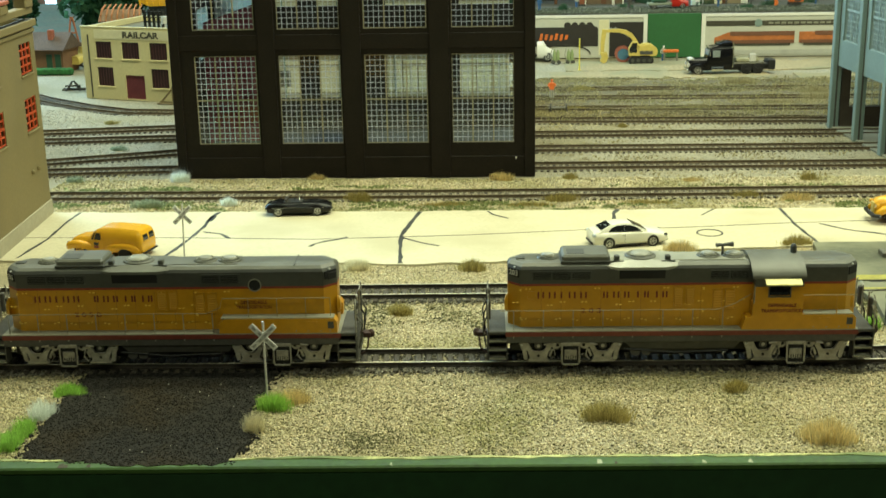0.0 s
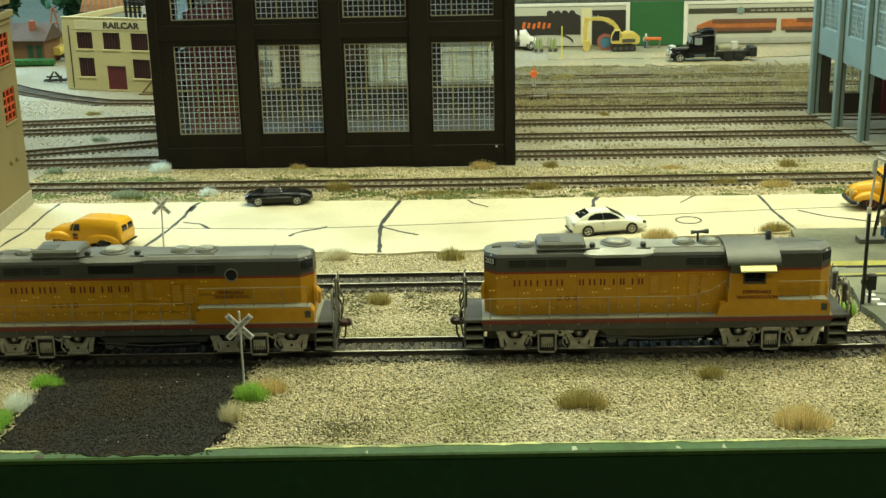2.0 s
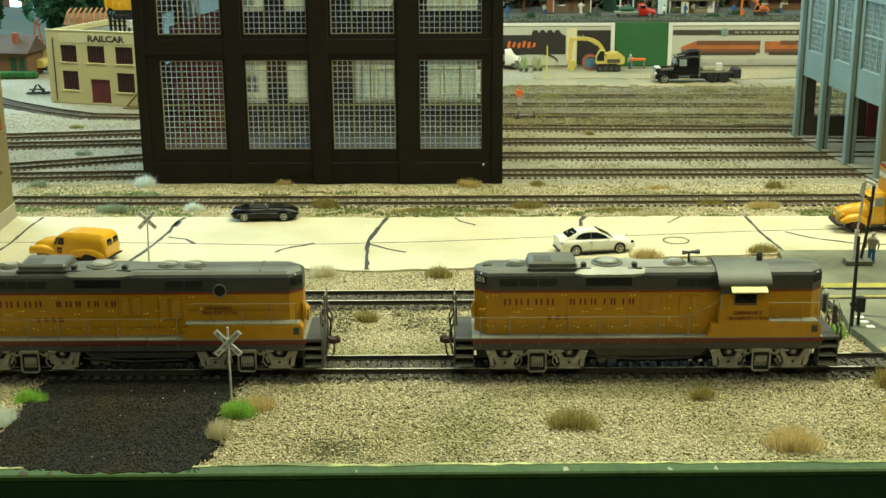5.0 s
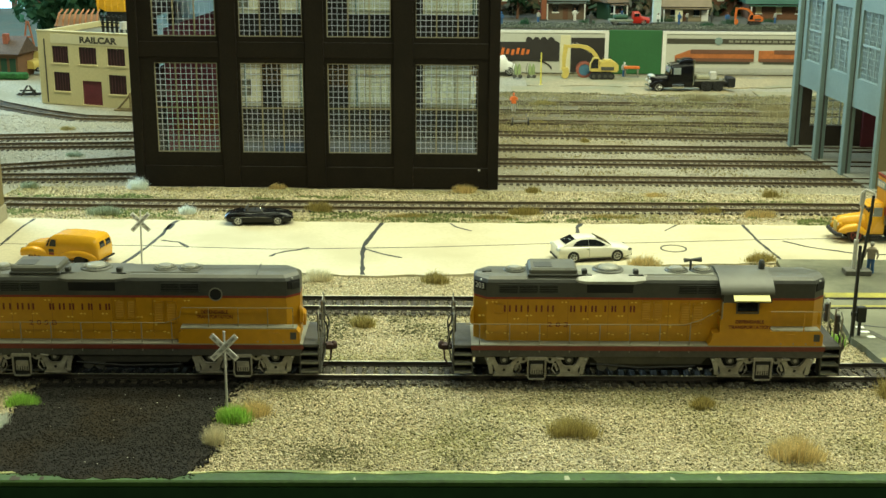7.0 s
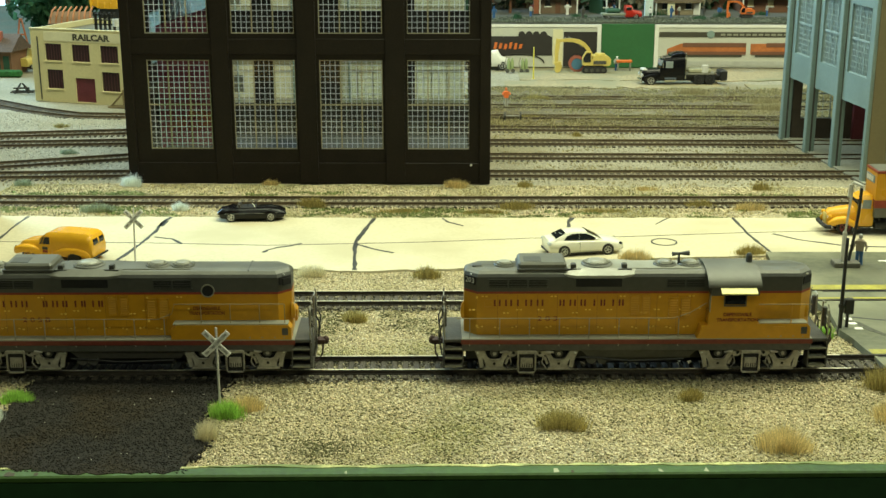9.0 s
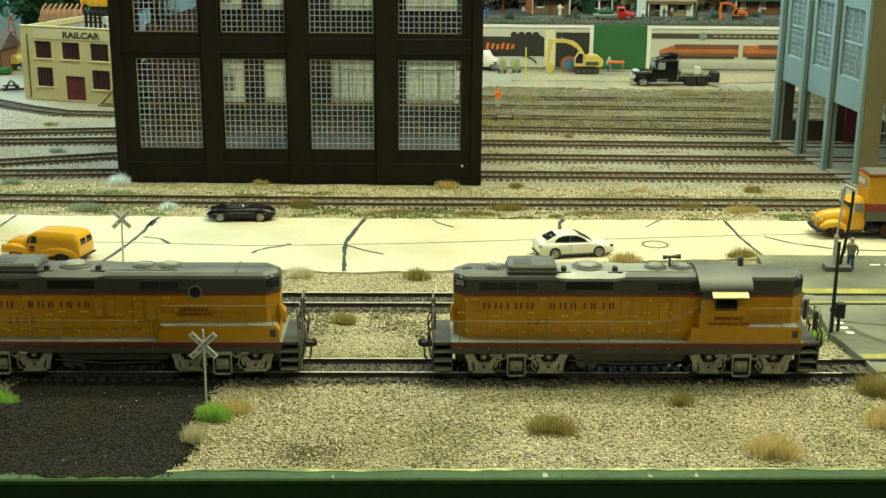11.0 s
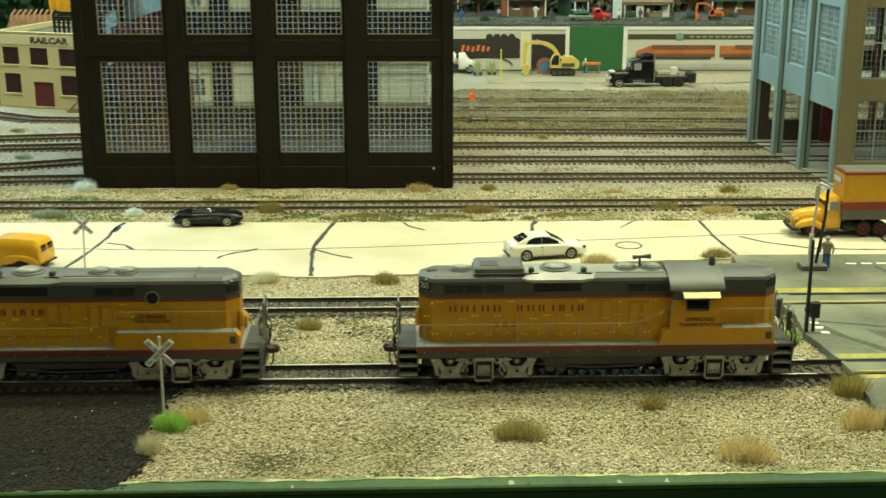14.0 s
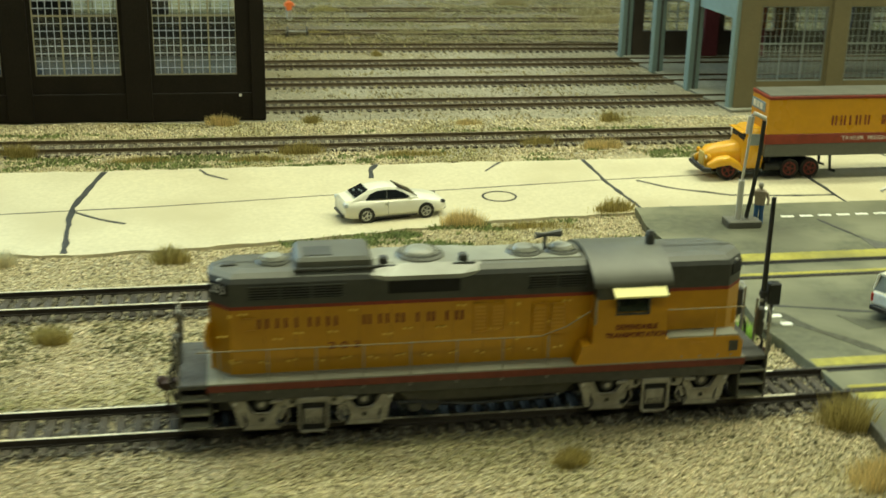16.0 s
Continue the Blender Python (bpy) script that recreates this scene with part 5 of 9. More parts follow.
            part("chain", Shape().tube([(x0 + e * 4.6, s * 15.6, 33), (x0 + e * 5.2, s * 12.5, 30.5), (x0 + e * 4.6, s * 9.0, 33)], 0.28, 5), M_STEEL, L)
        part("end_platform", Shape().box(x0 - 4.8, x0 + 4.8, -16.4, 16.4, 20.6, 22.2, 0.3).box(x0 - 4.8, x0 + 4.8, -10, 10, 14, 20.6), M_FRAMEGREY, L)
        part("pilot", Shape().box(x0 + e * 4.6 - 0.5, x0 + e * 4.6 + 0.5, -15, 15, 6.8, 20, 0.2), M_FRAMEGREY, L)
        part("headlight", Shape().disc(x0 - e * 5.8, 0, 50.4, 1.6, 0.6 * e, 14, "x"), M_BLACK, L)
        c = part("coupler", Shape().box(min(x0 + e * 4, x0 + e * 8), max(x0 + e * 4, x0 + e * 8), -1.6, 1.6, 14.4, 17.2, 0.3), M_COUPLER, L, "brown metal knuckle coupler")
        part("knuckle", Shape().loft([[(x0 + e * (7.0 + 2.6 * u), -2.7 * w, 15.8 + 2.3 * w * v) for w, v in ((0.5, -1), (1, -0.5), (1, 0.5), (0.5, 1))] + [(x0 + e * (7.0 + 2.6 * u), 2.7 * w, 15.8 + 2.3 * w * v) for w, v in ((0.5, 1), (1, 0.5), (1, -0.5), (0.5, -1))] for u in (0.0, 0.5, 1.2)]), M_COUPLER, c)
        part("knuckle_jaw", Shape().ball(x0 + e * 10.4, 0.9, 15.8, 1.7, 1.9, 2.2, 12, 8), M_COUPLER, c, smooth=True)
        part("trip_pin", Shape().tube([(x0 + e * 9, 0, 13.6), (x0 + e * 8.6, -0.3, 9), (x0 + e * 6.8, -0.8, 6.2), (x0 + e * 4.8, -1.2, 5.6)], 0.5, 6), M_COUPLER, c)
        part("end_lamp_box", Shape().loft([[(x0 - e * 5.2, -7.6 + i, z), (x0 - e * 5.2, -3.4 - i, z), (x0 - e * (3.4 + i), -3.8 - i, z), (x0 - e * (3.4 + i), -7.2 + i, z)] for z, i in ((29.0, 1.2), (30.2, 0.2), (33.5, 0.0), (36.4, 0.5), (38.0, 1.4))]), M_UPYEL, L, smooth=True)
    return L


A = math.degrees(FRONT)
locomotive(at(109.0, front_line(T1, 109.0), 0, A), "yellow and grey diesel locomotive with cab, on the front track", True, "203")
locomotive(at(-137.0, front_line(T1, -137.0), 0, A), "cabless yellow and grey booster locomotive with a round porthole", False, "205B")


# ---- buildings ----
def wall_with_holes(x0, x1, z0, z1, holes, y0, y1):
    """A wall in x and z with openings (x0, x1, z0, z1), as one mesh with real depth."""
    s = Shape()
    xs = sorted({x0, x1, *[h[0] for h in holes], *[h[1] for h in holes]})
    zs = sorted({z0, z1, *[h[2] for h in holes], *[h[3] for h in holes]})
    solid_cell = lambda a, b: a >= 0 and b >= 0 and a < len(xs) - 1 and b < len(zs) - 1 and not any(h[0] <= (xs[a] + xs[a + 1]) / 2 <= h[1] and h[2] <= (zs[b] + zs[b + 1]) / 2 <= h[3] for h in holes)
    for a in range(len(xs) - 1):
        for b in range(len(zs) - 1):
            if not solid_cell(a, b):
                continue
            X0, X1, Z0, Z1 = xs[a], xs[a + 1], zs[b], zs[b + 1]
            s.add([(X0, y0, Z0), (X1, y0, Z0), (X1, y0, Z1), (X0, y0, Z1)], [(0, 1, 2, 3)])
            s.add([(X0, y1, Z0), (X1, y1, Z0), (X1, y1, Z1), (X0, y1, Z1)], [(3, 2, 1, 0)])
            for d, quad in (((-1, 0), [(X0, y0, Z0), (X0, y0, Z1), (X0, y1, Z1), (X0, y1, Z0)]), ((1, 0), [(X1, y0, Z0), (X1, y1, Z0), (X1, y1, Z1), (X1, y0, Z1)]), ((0, -1), [(X0, y0, Z0), (X0, y1, Z0), (X1, y1, Z0), (X1, y0, Z0)]), ((0, 1), [(X0, y0, Z1), (X1, y0, Z1), (X1, y1, Z1), (X0, y1, Z1)])):
                if not solid_cell(a + d[0], b + d[1]):
                    s.add(quad, [(0, 1, 2, 3)])
    return s


def wall_mesh(name, shape, material):
    me = bpy.data.meshes.new(name)
    me.from_pydata([(x * MM, y * MM, z * MM) for x, y, z in shape.v], [], shape.f)
    bm = bmesh.new()
    bm.from_mesh(me)
    bmesh.ops.remove_doubles(bm, verts=bm.verts, dist=1e-7)
    bmesh.ops.recalc_face_normals(bm, faces=bm.faces)
    bm.to_mesh(me)
    bm.free()
    me.materials.append(material)
    return me


def grid_window(w, h, cols, rows, bar_mat, mull_mat, thick=0.5, mull=1.1):
    """Meshes and places of a steel window, origin at its lower left: frame, mullions, fine bars, pane."""
    e = 0.75
    o, i = [(0, 0), (w, 0), (w, h), (0, h)], [(e, e), (w - e, e), (w - e, h - e), (e, h - e)]
    fr = Shape()
    v = [(x, y, z) for y in (-0.5, 0.4) for x, z in o + i]
    fr.add(v, [f for k in range(4) for n in [(k + 1) % 4] for f in ((k, n, 4 + n, 4 + k), (8 + k, 12 + k, 12 + n, 8 + n), (k, 8 + k, 8 + n, n), (4 + k, 4 + n, 12 + n, 12 + k))])
    mid = h * (rows // 2) / rows
    pieces = []
    upright = Shape().box(-mull / 2, mull / 2, -0.5, 0.36, 0.3, h - 0.3).mesh("mullion", mull_mat)
    cross = Shape().box(0.3, w - 0.3, -0.45, 0.33, -mull / 2, mull / 2).mesh("mullion", mull_mat)
    vbar = Shape().box(-thick / 2, thick / 2, -0.25, 0.25, 0.3, h - 0.3).mesh("glazing_bar", bar_mat)
    hbar = Shape().box(0.3, w - 0.3, -0.22, 0.22, -thick / 2, thick / 2).mesh("glazing_bar", bar_mat)
    third = cols // 3
    for k in range(1, cols):
        pieces.append(("glazing_bar", vbar, (w * k / cols, 0)) if k % third else ("mullion", upright, (w * k / cols, 0)))
    for k in range(1, rows):
        pieces.append(("glazing_bar", hbar, (0, h * k / rows)) if k != rows // 2 else ("mullion", cross, (0, mid)))
    pane = Shape().box(0.2, w - 0.2, 0.45, 0.65, 0.2, h - 0.2).mesh("pane", M_GLASS)
    return fr.mesh("window_frame", mull_mat), pieces, pane


def put_window(parent, meshes, m, label=""):
    w = part("window", meshes[0], None, parent, label, m=m)
    for n, me, (x, z) in meshes[1]:
        part(n, me, None, w, m=at(x, 0, z))
    p = part("pane", meshes[2], None, w)
    p.visible_shadow = False
    return w


def engine_house():
    """The tall brown industrial building with large steel windows."""
    b = thing("engine_house", at(0, 972, 0, 0.6), "tall dark brown industrial engine house with many-paned steel windows", "building")
    cols = [(-226.6, -176.8), (-158.6, -109.2), (-90, -40), (-20.4, 28.6)]
    rows = [(28, 99.5), (120, 191.5)]
    holes = [(a, c, z0, z1) for a, c in cols for z0, z1 in rows]
    x0, x1, top, dep = -245.5, 45.5, 214, 152
    part("front_wall", wall_mesh("front_wall", wall_with_holes(x0, x1, 0, top, holes, 2, 5), M_BROWN), None, b)
    part("back_wall", wall_mesh("back_wall", wall_with_holes(x0, x1, 0, top, [(a, c, z0, z1) for a, c in ((-232, -204), (-190, -166), (-148, -114), (-86, -43), (-19.5, 28.5)) for z0, z1 in ((41, 101), (124, 192))], dep - 5, dep - 2), M_INSIDE), None, b)
    up = [(20, 62, 84, 128), (88, 130, 84, 128), (20, 62, 146, 190), (88, 130, 146, 190)]
    # Pale translucent sheets, added for the bluish daylight gleam in the left windows.
    GLEAM = grass_mat("daylight_sheet", (0.84, 0.92, 0.90), 0.05)
    rear = grid_window(42, 60, 6, 8, M_WHITEBAR, M_CREAMBAR, 0.45, 1.0)
    for a, z0 in ((-85.5, 41), (-85.5, 126), (-18.5, 41), (-18.5, 126)):
        put_window(b, rear, at(a, dep - 3.5, z0))
    part("daylight_sheet", Shape().box(-240, -193, dep - 8, dep - 7.5, 110, 192), GLEAM, b, "added pale sheet for the daylight gleam at the back wall")
    lining = mat("plum_lining", (0.085, 0.042, 0.045), 0.7, 0, 0.2, 300, 30, 0.1)
    part("side_lining", Shape().box(x0 + 3.3, x0 + 4.6, 6, dep - 6, 58, 83.5), lining, b, "plum-brown inner lining of the side wall")
    part("side_lining", Shape().box(x0 + 3.3, x0 + 4.6, 6, dep - 6, 128.5, 145.5), lining, b)
    shed = grid_window(42, 44, 9, 10, M_WHITEBAR, M_CREAMBAR, 0.45, 1.0)
    for x in (x0, x1):
        me = wall_mesh("side_wall", wall_with_holes(5, dep - 5, 58, top, up, -1.5, 1.5), M_BROWN)
        sw = part("side_wall", me, None, b, "dark brown side wall above the engine doors", m=at(x - 1.6 if x > 0 else x + 1.6, 0, 0, 90))
        for q in (75, dep - 3.5):
            part("door_post", Shape().box(q - 3.2, q + 3.2, -2.4, 2.4, 0, top, 0.4), M_BROWN, sw)
        for q in ((11, 58), (62, 58), (82, 58), (138, 58)):
            part("corner_brace", Shape().side([(q[0] - 5, 58.2), (q[0] + 5, 58.2), (q[0], 52)], -1.2, 1.2), M_BROWN, sw)
        for a, c, z0, z1 in up:
            w = put_window(b, shed, sw.matrix_basis @ at(c, 0, z0, 180))
            if x < 0:
                part("daylight_sheet", Shape().box(0.4, 41.6, 0.9, 1.1, 0.4, 43.6), GLEAM, w, "added pale sheet for the daylight gleam behind the panes")
    part("engine_door", Shape().box(x0 + 3.6, x0 + 5.2, 8, dep - 8, 0.9, 57.5, 0.2), M_INSIDE, b, "closed dark engine door")
    part("inner_panel", Shape().side([(-240, 1), (-196, 1), (-196, 131), (-240, 116)], 96, 99), mat("panel_plum", (0.30, 0.06, 0.10), 0.5), b, "tall maroon partition inside")
    for a, c in ((x0, -238), (-174.5, -161), (-107.5, -92.5), (-38, -22.5), (37, x1)):
        part("pilaster", Shape().box(a, c, -0.2, 3.6, 0, top, 0.4), M_BROWN, b)
    for z0, z1 in ((0, 17), (104, 116), (196, 206)):
        part("belt_course", Shape().box(x0 + 6, x1 - 6, 1.0, 3.0, z0, z1, 0.3), M_BROWN, b)
    win = grid_window(49.8, 71.5, 12, 16, M_WHITEBAR, M_CREAMBAR, 0.42, 1.05)
    for a, c in cols:
        for z0, z1 in rows:
            put_window(b, win, at(0.5 * (a + c) - 24.9, 3.4, z0))
    for a, c, d, e in ((x0 - 1, x1 + 1, 0, 6), (x0 - 1, x1 + 1, dep - 6, dep), (x0 - 1, x0 + 5, 6, dep - 6), (x1 - 5, x1 + 1, 6, dep - 6)):
        part("wall_cap", Shape().box(a, c, d, e, top, top + 4, 0.5), M_BROWN, b)
    part("roof", Shape().box(x0 + 4, x1 - 4, 5, dep - 5, top - 6, top - 3), M_BROWN, b, "flat dark roof inside the parapet")
    part("inner_floor", Shape().box(x0 + 3, x1 - 3, 5, dep - 5, -0.4, 0.9), mat("pale_floor", (0.22, 0.26, 0.29), 0.5), b, "pale concrete floor inside")
    # Added platform; its bluish colour gives the road's reflection in the low panes.
    part("shop_platform", Shape().box(-236, 28, 44, dep - 5, 0.9, 12, 0.3), mat("reflection_blue", (0.075, 0.095, 0.12), 0.45, 0, 0.15, 200, 20, 0.1), b, "added bluish platform for the road's reflection in the lower panes")
    part("name_plate", Shape().box(29.5, 31, -0.5, 0.1, 15, 16.5), M_WHITE, b)
    return b


engine_house()


def tan_building():
    """The plaster building with red windows at the road's left end; its long side faces the yard."""
    b = thing("tan_building", at(-311, 857, 0, 90 + 3.2), "tan plaster building with bright red window frames", "building")
    # local x runs from the far corner towards the viewer (negative), y to the left of the wall
    rows = [(67.5, 90.5), (107, 128.5)]
    xs = [(-33, -9), (-101, -77), (-168, -144)]
    holes = [(a, c, z0, z1) for a, c in xs for z0, z1 in rows]
    L, top = 190, 143
    part("side_wall", wall_mesh("side_wall", wall_with_holes(-L, 0, 0, top, holes, 0, 4), M_TANBLD), None, b)
    part("end_wall", Shape().box(-4, 0, 4, 150, 0, top), M_TANBLD, b)
    part("end_wall", Shape().box(-L, -L + 4, 4, 150, 0, top), M_TANBLD, b)
    part("back_wall", Shape().box(-L + 4, -4, 146, 150, 0, top), M_TANBLD, b)
    part("roof", Shape().box(-L + 4, -4, 4, 146, top - 8, top - 5), M_TANTRIM, b)
    part("plinth", Shape().box(-L - 0.8, 0.8, -1.0, 1.5, 0, 12, 0.3), M_TANTRIM, b)
    for z, d, h in ((134, 1.2, 3.0), (138, 2.4, 5.0), (147, 1.2, 5)):
        part("cornice", Shape().box(-L - d, d, -d, 6, z, z + h, 0.5), M_TANBLD, b)
    for x in (-8, -60, -112, -164):
        part("coping_block", Shape().box(x - 8, x + 8, -2.5, 6.5, 151.5, 158, 0.8), M_TANBLD, b)
        part("coping_cap", Shape().box(x - 9, x + 9, -3.2, 7, 158, 160.5, 0.5), M_BRICKRED, b, "dull red coping")
    red = grid_window(24, 22, 3, 4, M_REDWIN, M_REDWIN, 1.3, 1.7)
    dark = Shape().box(0.5, 23.5, 1.6, 1.9, 0.5, 21.5).mesh("pane", M_CARGLASS)
    for a, c in xs:
        for z0, z1 in rows:
            w = put_window(b, (red[0], red[1], dark), at(a, 1.0, z0 + 0.6), "bright red many-paned window")
            part("sill", Shape().box(-1.5, 25.5, -1.9, 0.2, -2.2, -0.6, 0.3), M_TANBLD, w)
    for x in (-34.5, -22):
        part("wall_lamp", Shape().ball(x, -1.0, 40, 1.4, 1.6, 1.8, 8, 6), M_TANBLD, b)
    st = thing("loading_steps", at(-314, 774), "grey stone loading steps with a yellow handrail by the tan building", "steps")
    part("block", Shape().box(-4.5, 7, -24, 10, 1.0, 12, 0.8), mat("planter_stone", (0.27, 0.255, 0.19), 0.85, 0, 0.1, 500, 40, 0.2), st)
    part("step", Shape().box(-4, 6, 10, 18, 1.0, 6, 0.5), mat("planter_stone", (0.27, 0.255, 0.19), 0.85), st)
    rail_paint = mat("rail_yellow", (0.55, 0.43, 0.07), 0.5)
    for z in (17.0, 23.0):
        part("rail", Shape().tube([(5.6, -23, z), (5.6, 8, z), (5.6, 17, z - 6)], 0.7, 6), rail_paint, st)
    for y in (-22, -7, 8):
        part("post", Shape().tube([(5.6, y, 11.5), (5.6, y, 23.2)], 0.75, 6), rail_paint, st)


tan_building()


def railcar_building():
    b = thing("cream_building", at(-457, 1373, 0, -17.5), "cream two-storey workshop with maroon windows and a sign", "building")
    W, D, top = 190, 120, 74
    xs = [(17.7, 38.7), (52, 74.6), (88, 110.5), (124, 146)]
    holes = [(a, c, 46, 64.5) for a, c in xs] + [(a, c, 15, 36) for k, (a, c) in enumerate(xs) if k != 1] + [(54, 79, 1.5, 28)]
    part("front_wall", wall_mesh("front_wall", wall_with_holes(0, W, 0, top + 6, holes, 0, 3), M_CREAM), None, b)
    part("side_wall", Shape().box(0, 3, 3, D, 0, top + 6), M_CREAM, b)
    part("side_wall", Shape().box(W - 3, W, 3, D, 0, top + 6), M_CREAM, b)
    part("back_wall", Shape().box(3, W - 3, D - 3, D, 0, top + 6), M_CREAM, b)
    part("roof", Shape().box(3, W - 3, 3, D - 3, top - 2, top), mat("roof_felt", (0.145, 0.125, 0.065), 0.9, 0, 0.2, 200, 20, 0.2, (0.09, 0.08, 0.045), stain=0.4), b, "flat olive-brown felt roof")
    part("parapet", Shape().box(-0.6, W + 0.6, -0.6, 3.6, top + 6, top + 7.2, 0.2), M_CREAM, b)
    for a, c, z0, z1 in holes:
        w = part("window" if z0 > 5 else "door", Shape().box(a, c, 1.6, 2.2, z0, z1), M_SHUTTER if z0 > 5 else M_MAROON, b, "dark maroon shutter")
        if z0 > 5:
            for k in range(1, 6):
                x = a + (c - a) * k / 6
                part("mullion", Shape().box(x - 0.3, x + 0.3, 1.1, 1.7, z0, z1), mat("maroon_bar", (0.07, 0.02, 0.024), 0.5), w)
            part("sill", Shape().box(a - 1, c + 1, -1.0, 0.5, z0 - 1.6, z0 - 0.2, 0.2), M_CREAM, w)
    sg = part("sign_board", Shape().box(17.5, W - 18, -0.5, 0.2, 67.5, 77.8, 0.1), M_OFFWHITE, b, "pale sign board with dark letters")
    part("sign_letters", text_mesh("RAILCAR", 7.2, M_INK, 47, 0.045), None, sg, m=at(78.5, -0.75, 72.6))
    part("downpipe", Shape().tube([(9.2, -0.8, 2), (9.2, -0.8, 72)], 0.7, 8), M_INK, b)
    # things on its roof
    wt = thing("water_tank", at(-367, 1400, top - 0.2), "silver roof tank on black legs", "tank")
    part("tank", Shape().tube([(0, 0, 6), (0, 0, 14)], 5, 14), M_SILVER, wt)
    for x, y in ((-3, -3), (3, -3), (3, 3), (-3, 3)):
        part("leg", Shape().tube([(x, y, 0), (x, y, 7)], 0.5, 6), M_BLACK, wt)


railcar_building()


def grey_building():
    """The grey office block on columns at the right of the yard."""
    b = thing("grey_building", at(349, 983, 0, 0), "tall grey-blue and olive industrial block standing on columns", "building")
    W, top = 330, 200
    cols = [(15, 60), (75, 120.5), (136, 181), (197, 242), (258, 303)]
    rows = [(18.5, 67.5), (84.5, 140), (152, 195)]
    holes = [(a, c, z0, z1) for a, c in cols for z0, z1 in rows]
    part("front_wall", wall_mesh("front_wall", wall_with_holes(0, W, 0, top, holes, 1.5, 5), M_OLIVE), None, b)
    for a, c in ((0, 13), (62, 73), (122.5, 134), (183, 195), (244, 256), (305, W)):
        part("pilaster", Shape().box(a, c, -0.5, 3, 0, top, 0.3), M_OLIVE, b)
    win1 = grid_window(45.2, 49, 12, 10, M_GREYBAR, M_GREYBAR, 0.22, 0.9)
    win2 = grid_window(45.2, 55.5, 12, 12, M_GREYBAR, M_GREYBAR, 0.22, 0.9)
    for a, c in cols:
        put_window(b, win1, at(a, 3, 18.5))
        put_window(b, win2, at(a, 3, 84.5))
    # the side to the yard: open ground floor on columns, windows above
    tilt = -6.2
    up = [(12, 52), (72, 112), (135, 175)]
    zr = [(83, 139), (152, 195)]
    hs = [(a, c, z0, z1) for a, c in up for z0, z1 in zr]
    side = part("side_wall", wall_mesh("side_wall", wall_with_holes(5, 190, 59, top, hs, -1.5, 1.5), M_GREYBLD), None, b, "pale grey-blue side wall", m=at(0.2, 0, 0, 90 - tilt))
    palebar = mat("pale_blue_bar", (0.30, 0.385, 0.38), 0.6, 0, 0.06, 500, 60, 0.0)
    for z0, z1 in zr:
        sw = grid_window(40, z1 - z0, 12, 12, palebar, palebar, 0.55, 1.5)
        sw = (sw[0], sw[1], Shape().box(0.2, 39.8, 0.45, 0.8, 0.2, z1 - z0 - 0.2).mesh("pane", M_HAZE))
        for a, c in up:
            put_window(b, sw, side.matrix_basis @ at(c, -0.6, z0, 180), "hazy window with thin grey-blue bars")
    for x in (62, 124, 187):
        part("column", Shape().box(x - 3.4, x + 3.4, -2.6, 6.0, 0, top, 0.5), M_GREYBLD, side, "grey-blue column")
    for x in (62, 124, 187):
        part("groove", Shape().box(x - 3.7, x - 3.3, 0.6, 2.2, 0, top), M_FRAMEGREY, side)
    part("corner_post", Shape().box(0.4, 6, -2.6, 3, 0, top, 0.4), M_GREYBLD, side)
    part("base_slab", Shape().box(-6, 200, -26, 4, -0.2, 1.5, 0.3), mat("slab_grey", (0.21, 0.21, 0.165), 0.8, 0, 0.2, 300, 30, 0.3, (0.22, 0.22, 0.17), stain=0.4), side, "pale concrete floor under the columns")
    # rear wall, seen through the colonnade and the front windows
    rear = [(-8, 33), (58, 100), (118, 165), (182, 226), (240, 290)]
    rh = [(a, c, z0, z1) for a, c in rear for z0, z1 in ((20, 67.5), (84.5, 140))]
    part("back_wall", wall_mesh("back_wall", wall_with_holes(-16, W, 0, top, rh, 184, 188), mat("inner_brown", (0.055, 0.042, 0.030), 0.8)), None, b, "brown rear wall with large windows")
    rw = grid_window(42, 47.5, 6, 6, M_GREYBAR, M_GREYBAR, 0.5, 1.0)
    rv = grid_window(42, 55.5, 6, 6, M_GREYBAR, M_GREYBAR, 0.5, 1.0)
    for a, c in rear:
        put_window(b, rw, at(0.5 * (a + c) - 21, 185, 20))
        put_window(b, rv, at(0.5 * (a + c) - 21, 185, 84.5))
    for x in (40, 84, 142):
        part("red_door" if x == 40 else "red_column", Shape().box(x, x + (12 if x == 40 else 7), 178, 183.5, 1, 66 if x == 40 else 150, 0.3), M_MAROON, b, "dull red door" if x == 40 else "dull red inner column")
    # Unseen roof, added to keep lamp light out of the rooms.
    part("roof", Shape().box(4, W - 4, 6, 182, top - 6, top - 3), M_OLIVE, b, "unseen flat olive roof added to darken the interior")
    part("far_wall", Shape().box(W - 3, W, 5, 184, 0, top), M_OLIVE, b)
    part("inner_slab", Shape().box(6, W - 4, 6, 183, -0.2, 1.3), mat("slab_grey", (0.15, 0.152, 0.122), 0.8), b)
    for a, c, q, e in ((-2, W, -1, 6), (-18, W, 182, 190), (W - 5, W, 6, 182)):
        part("wall_cap", Shape().box(a, c, q, e, top, top + 4, 0.5), M_OLIVE, b)


grey_building()


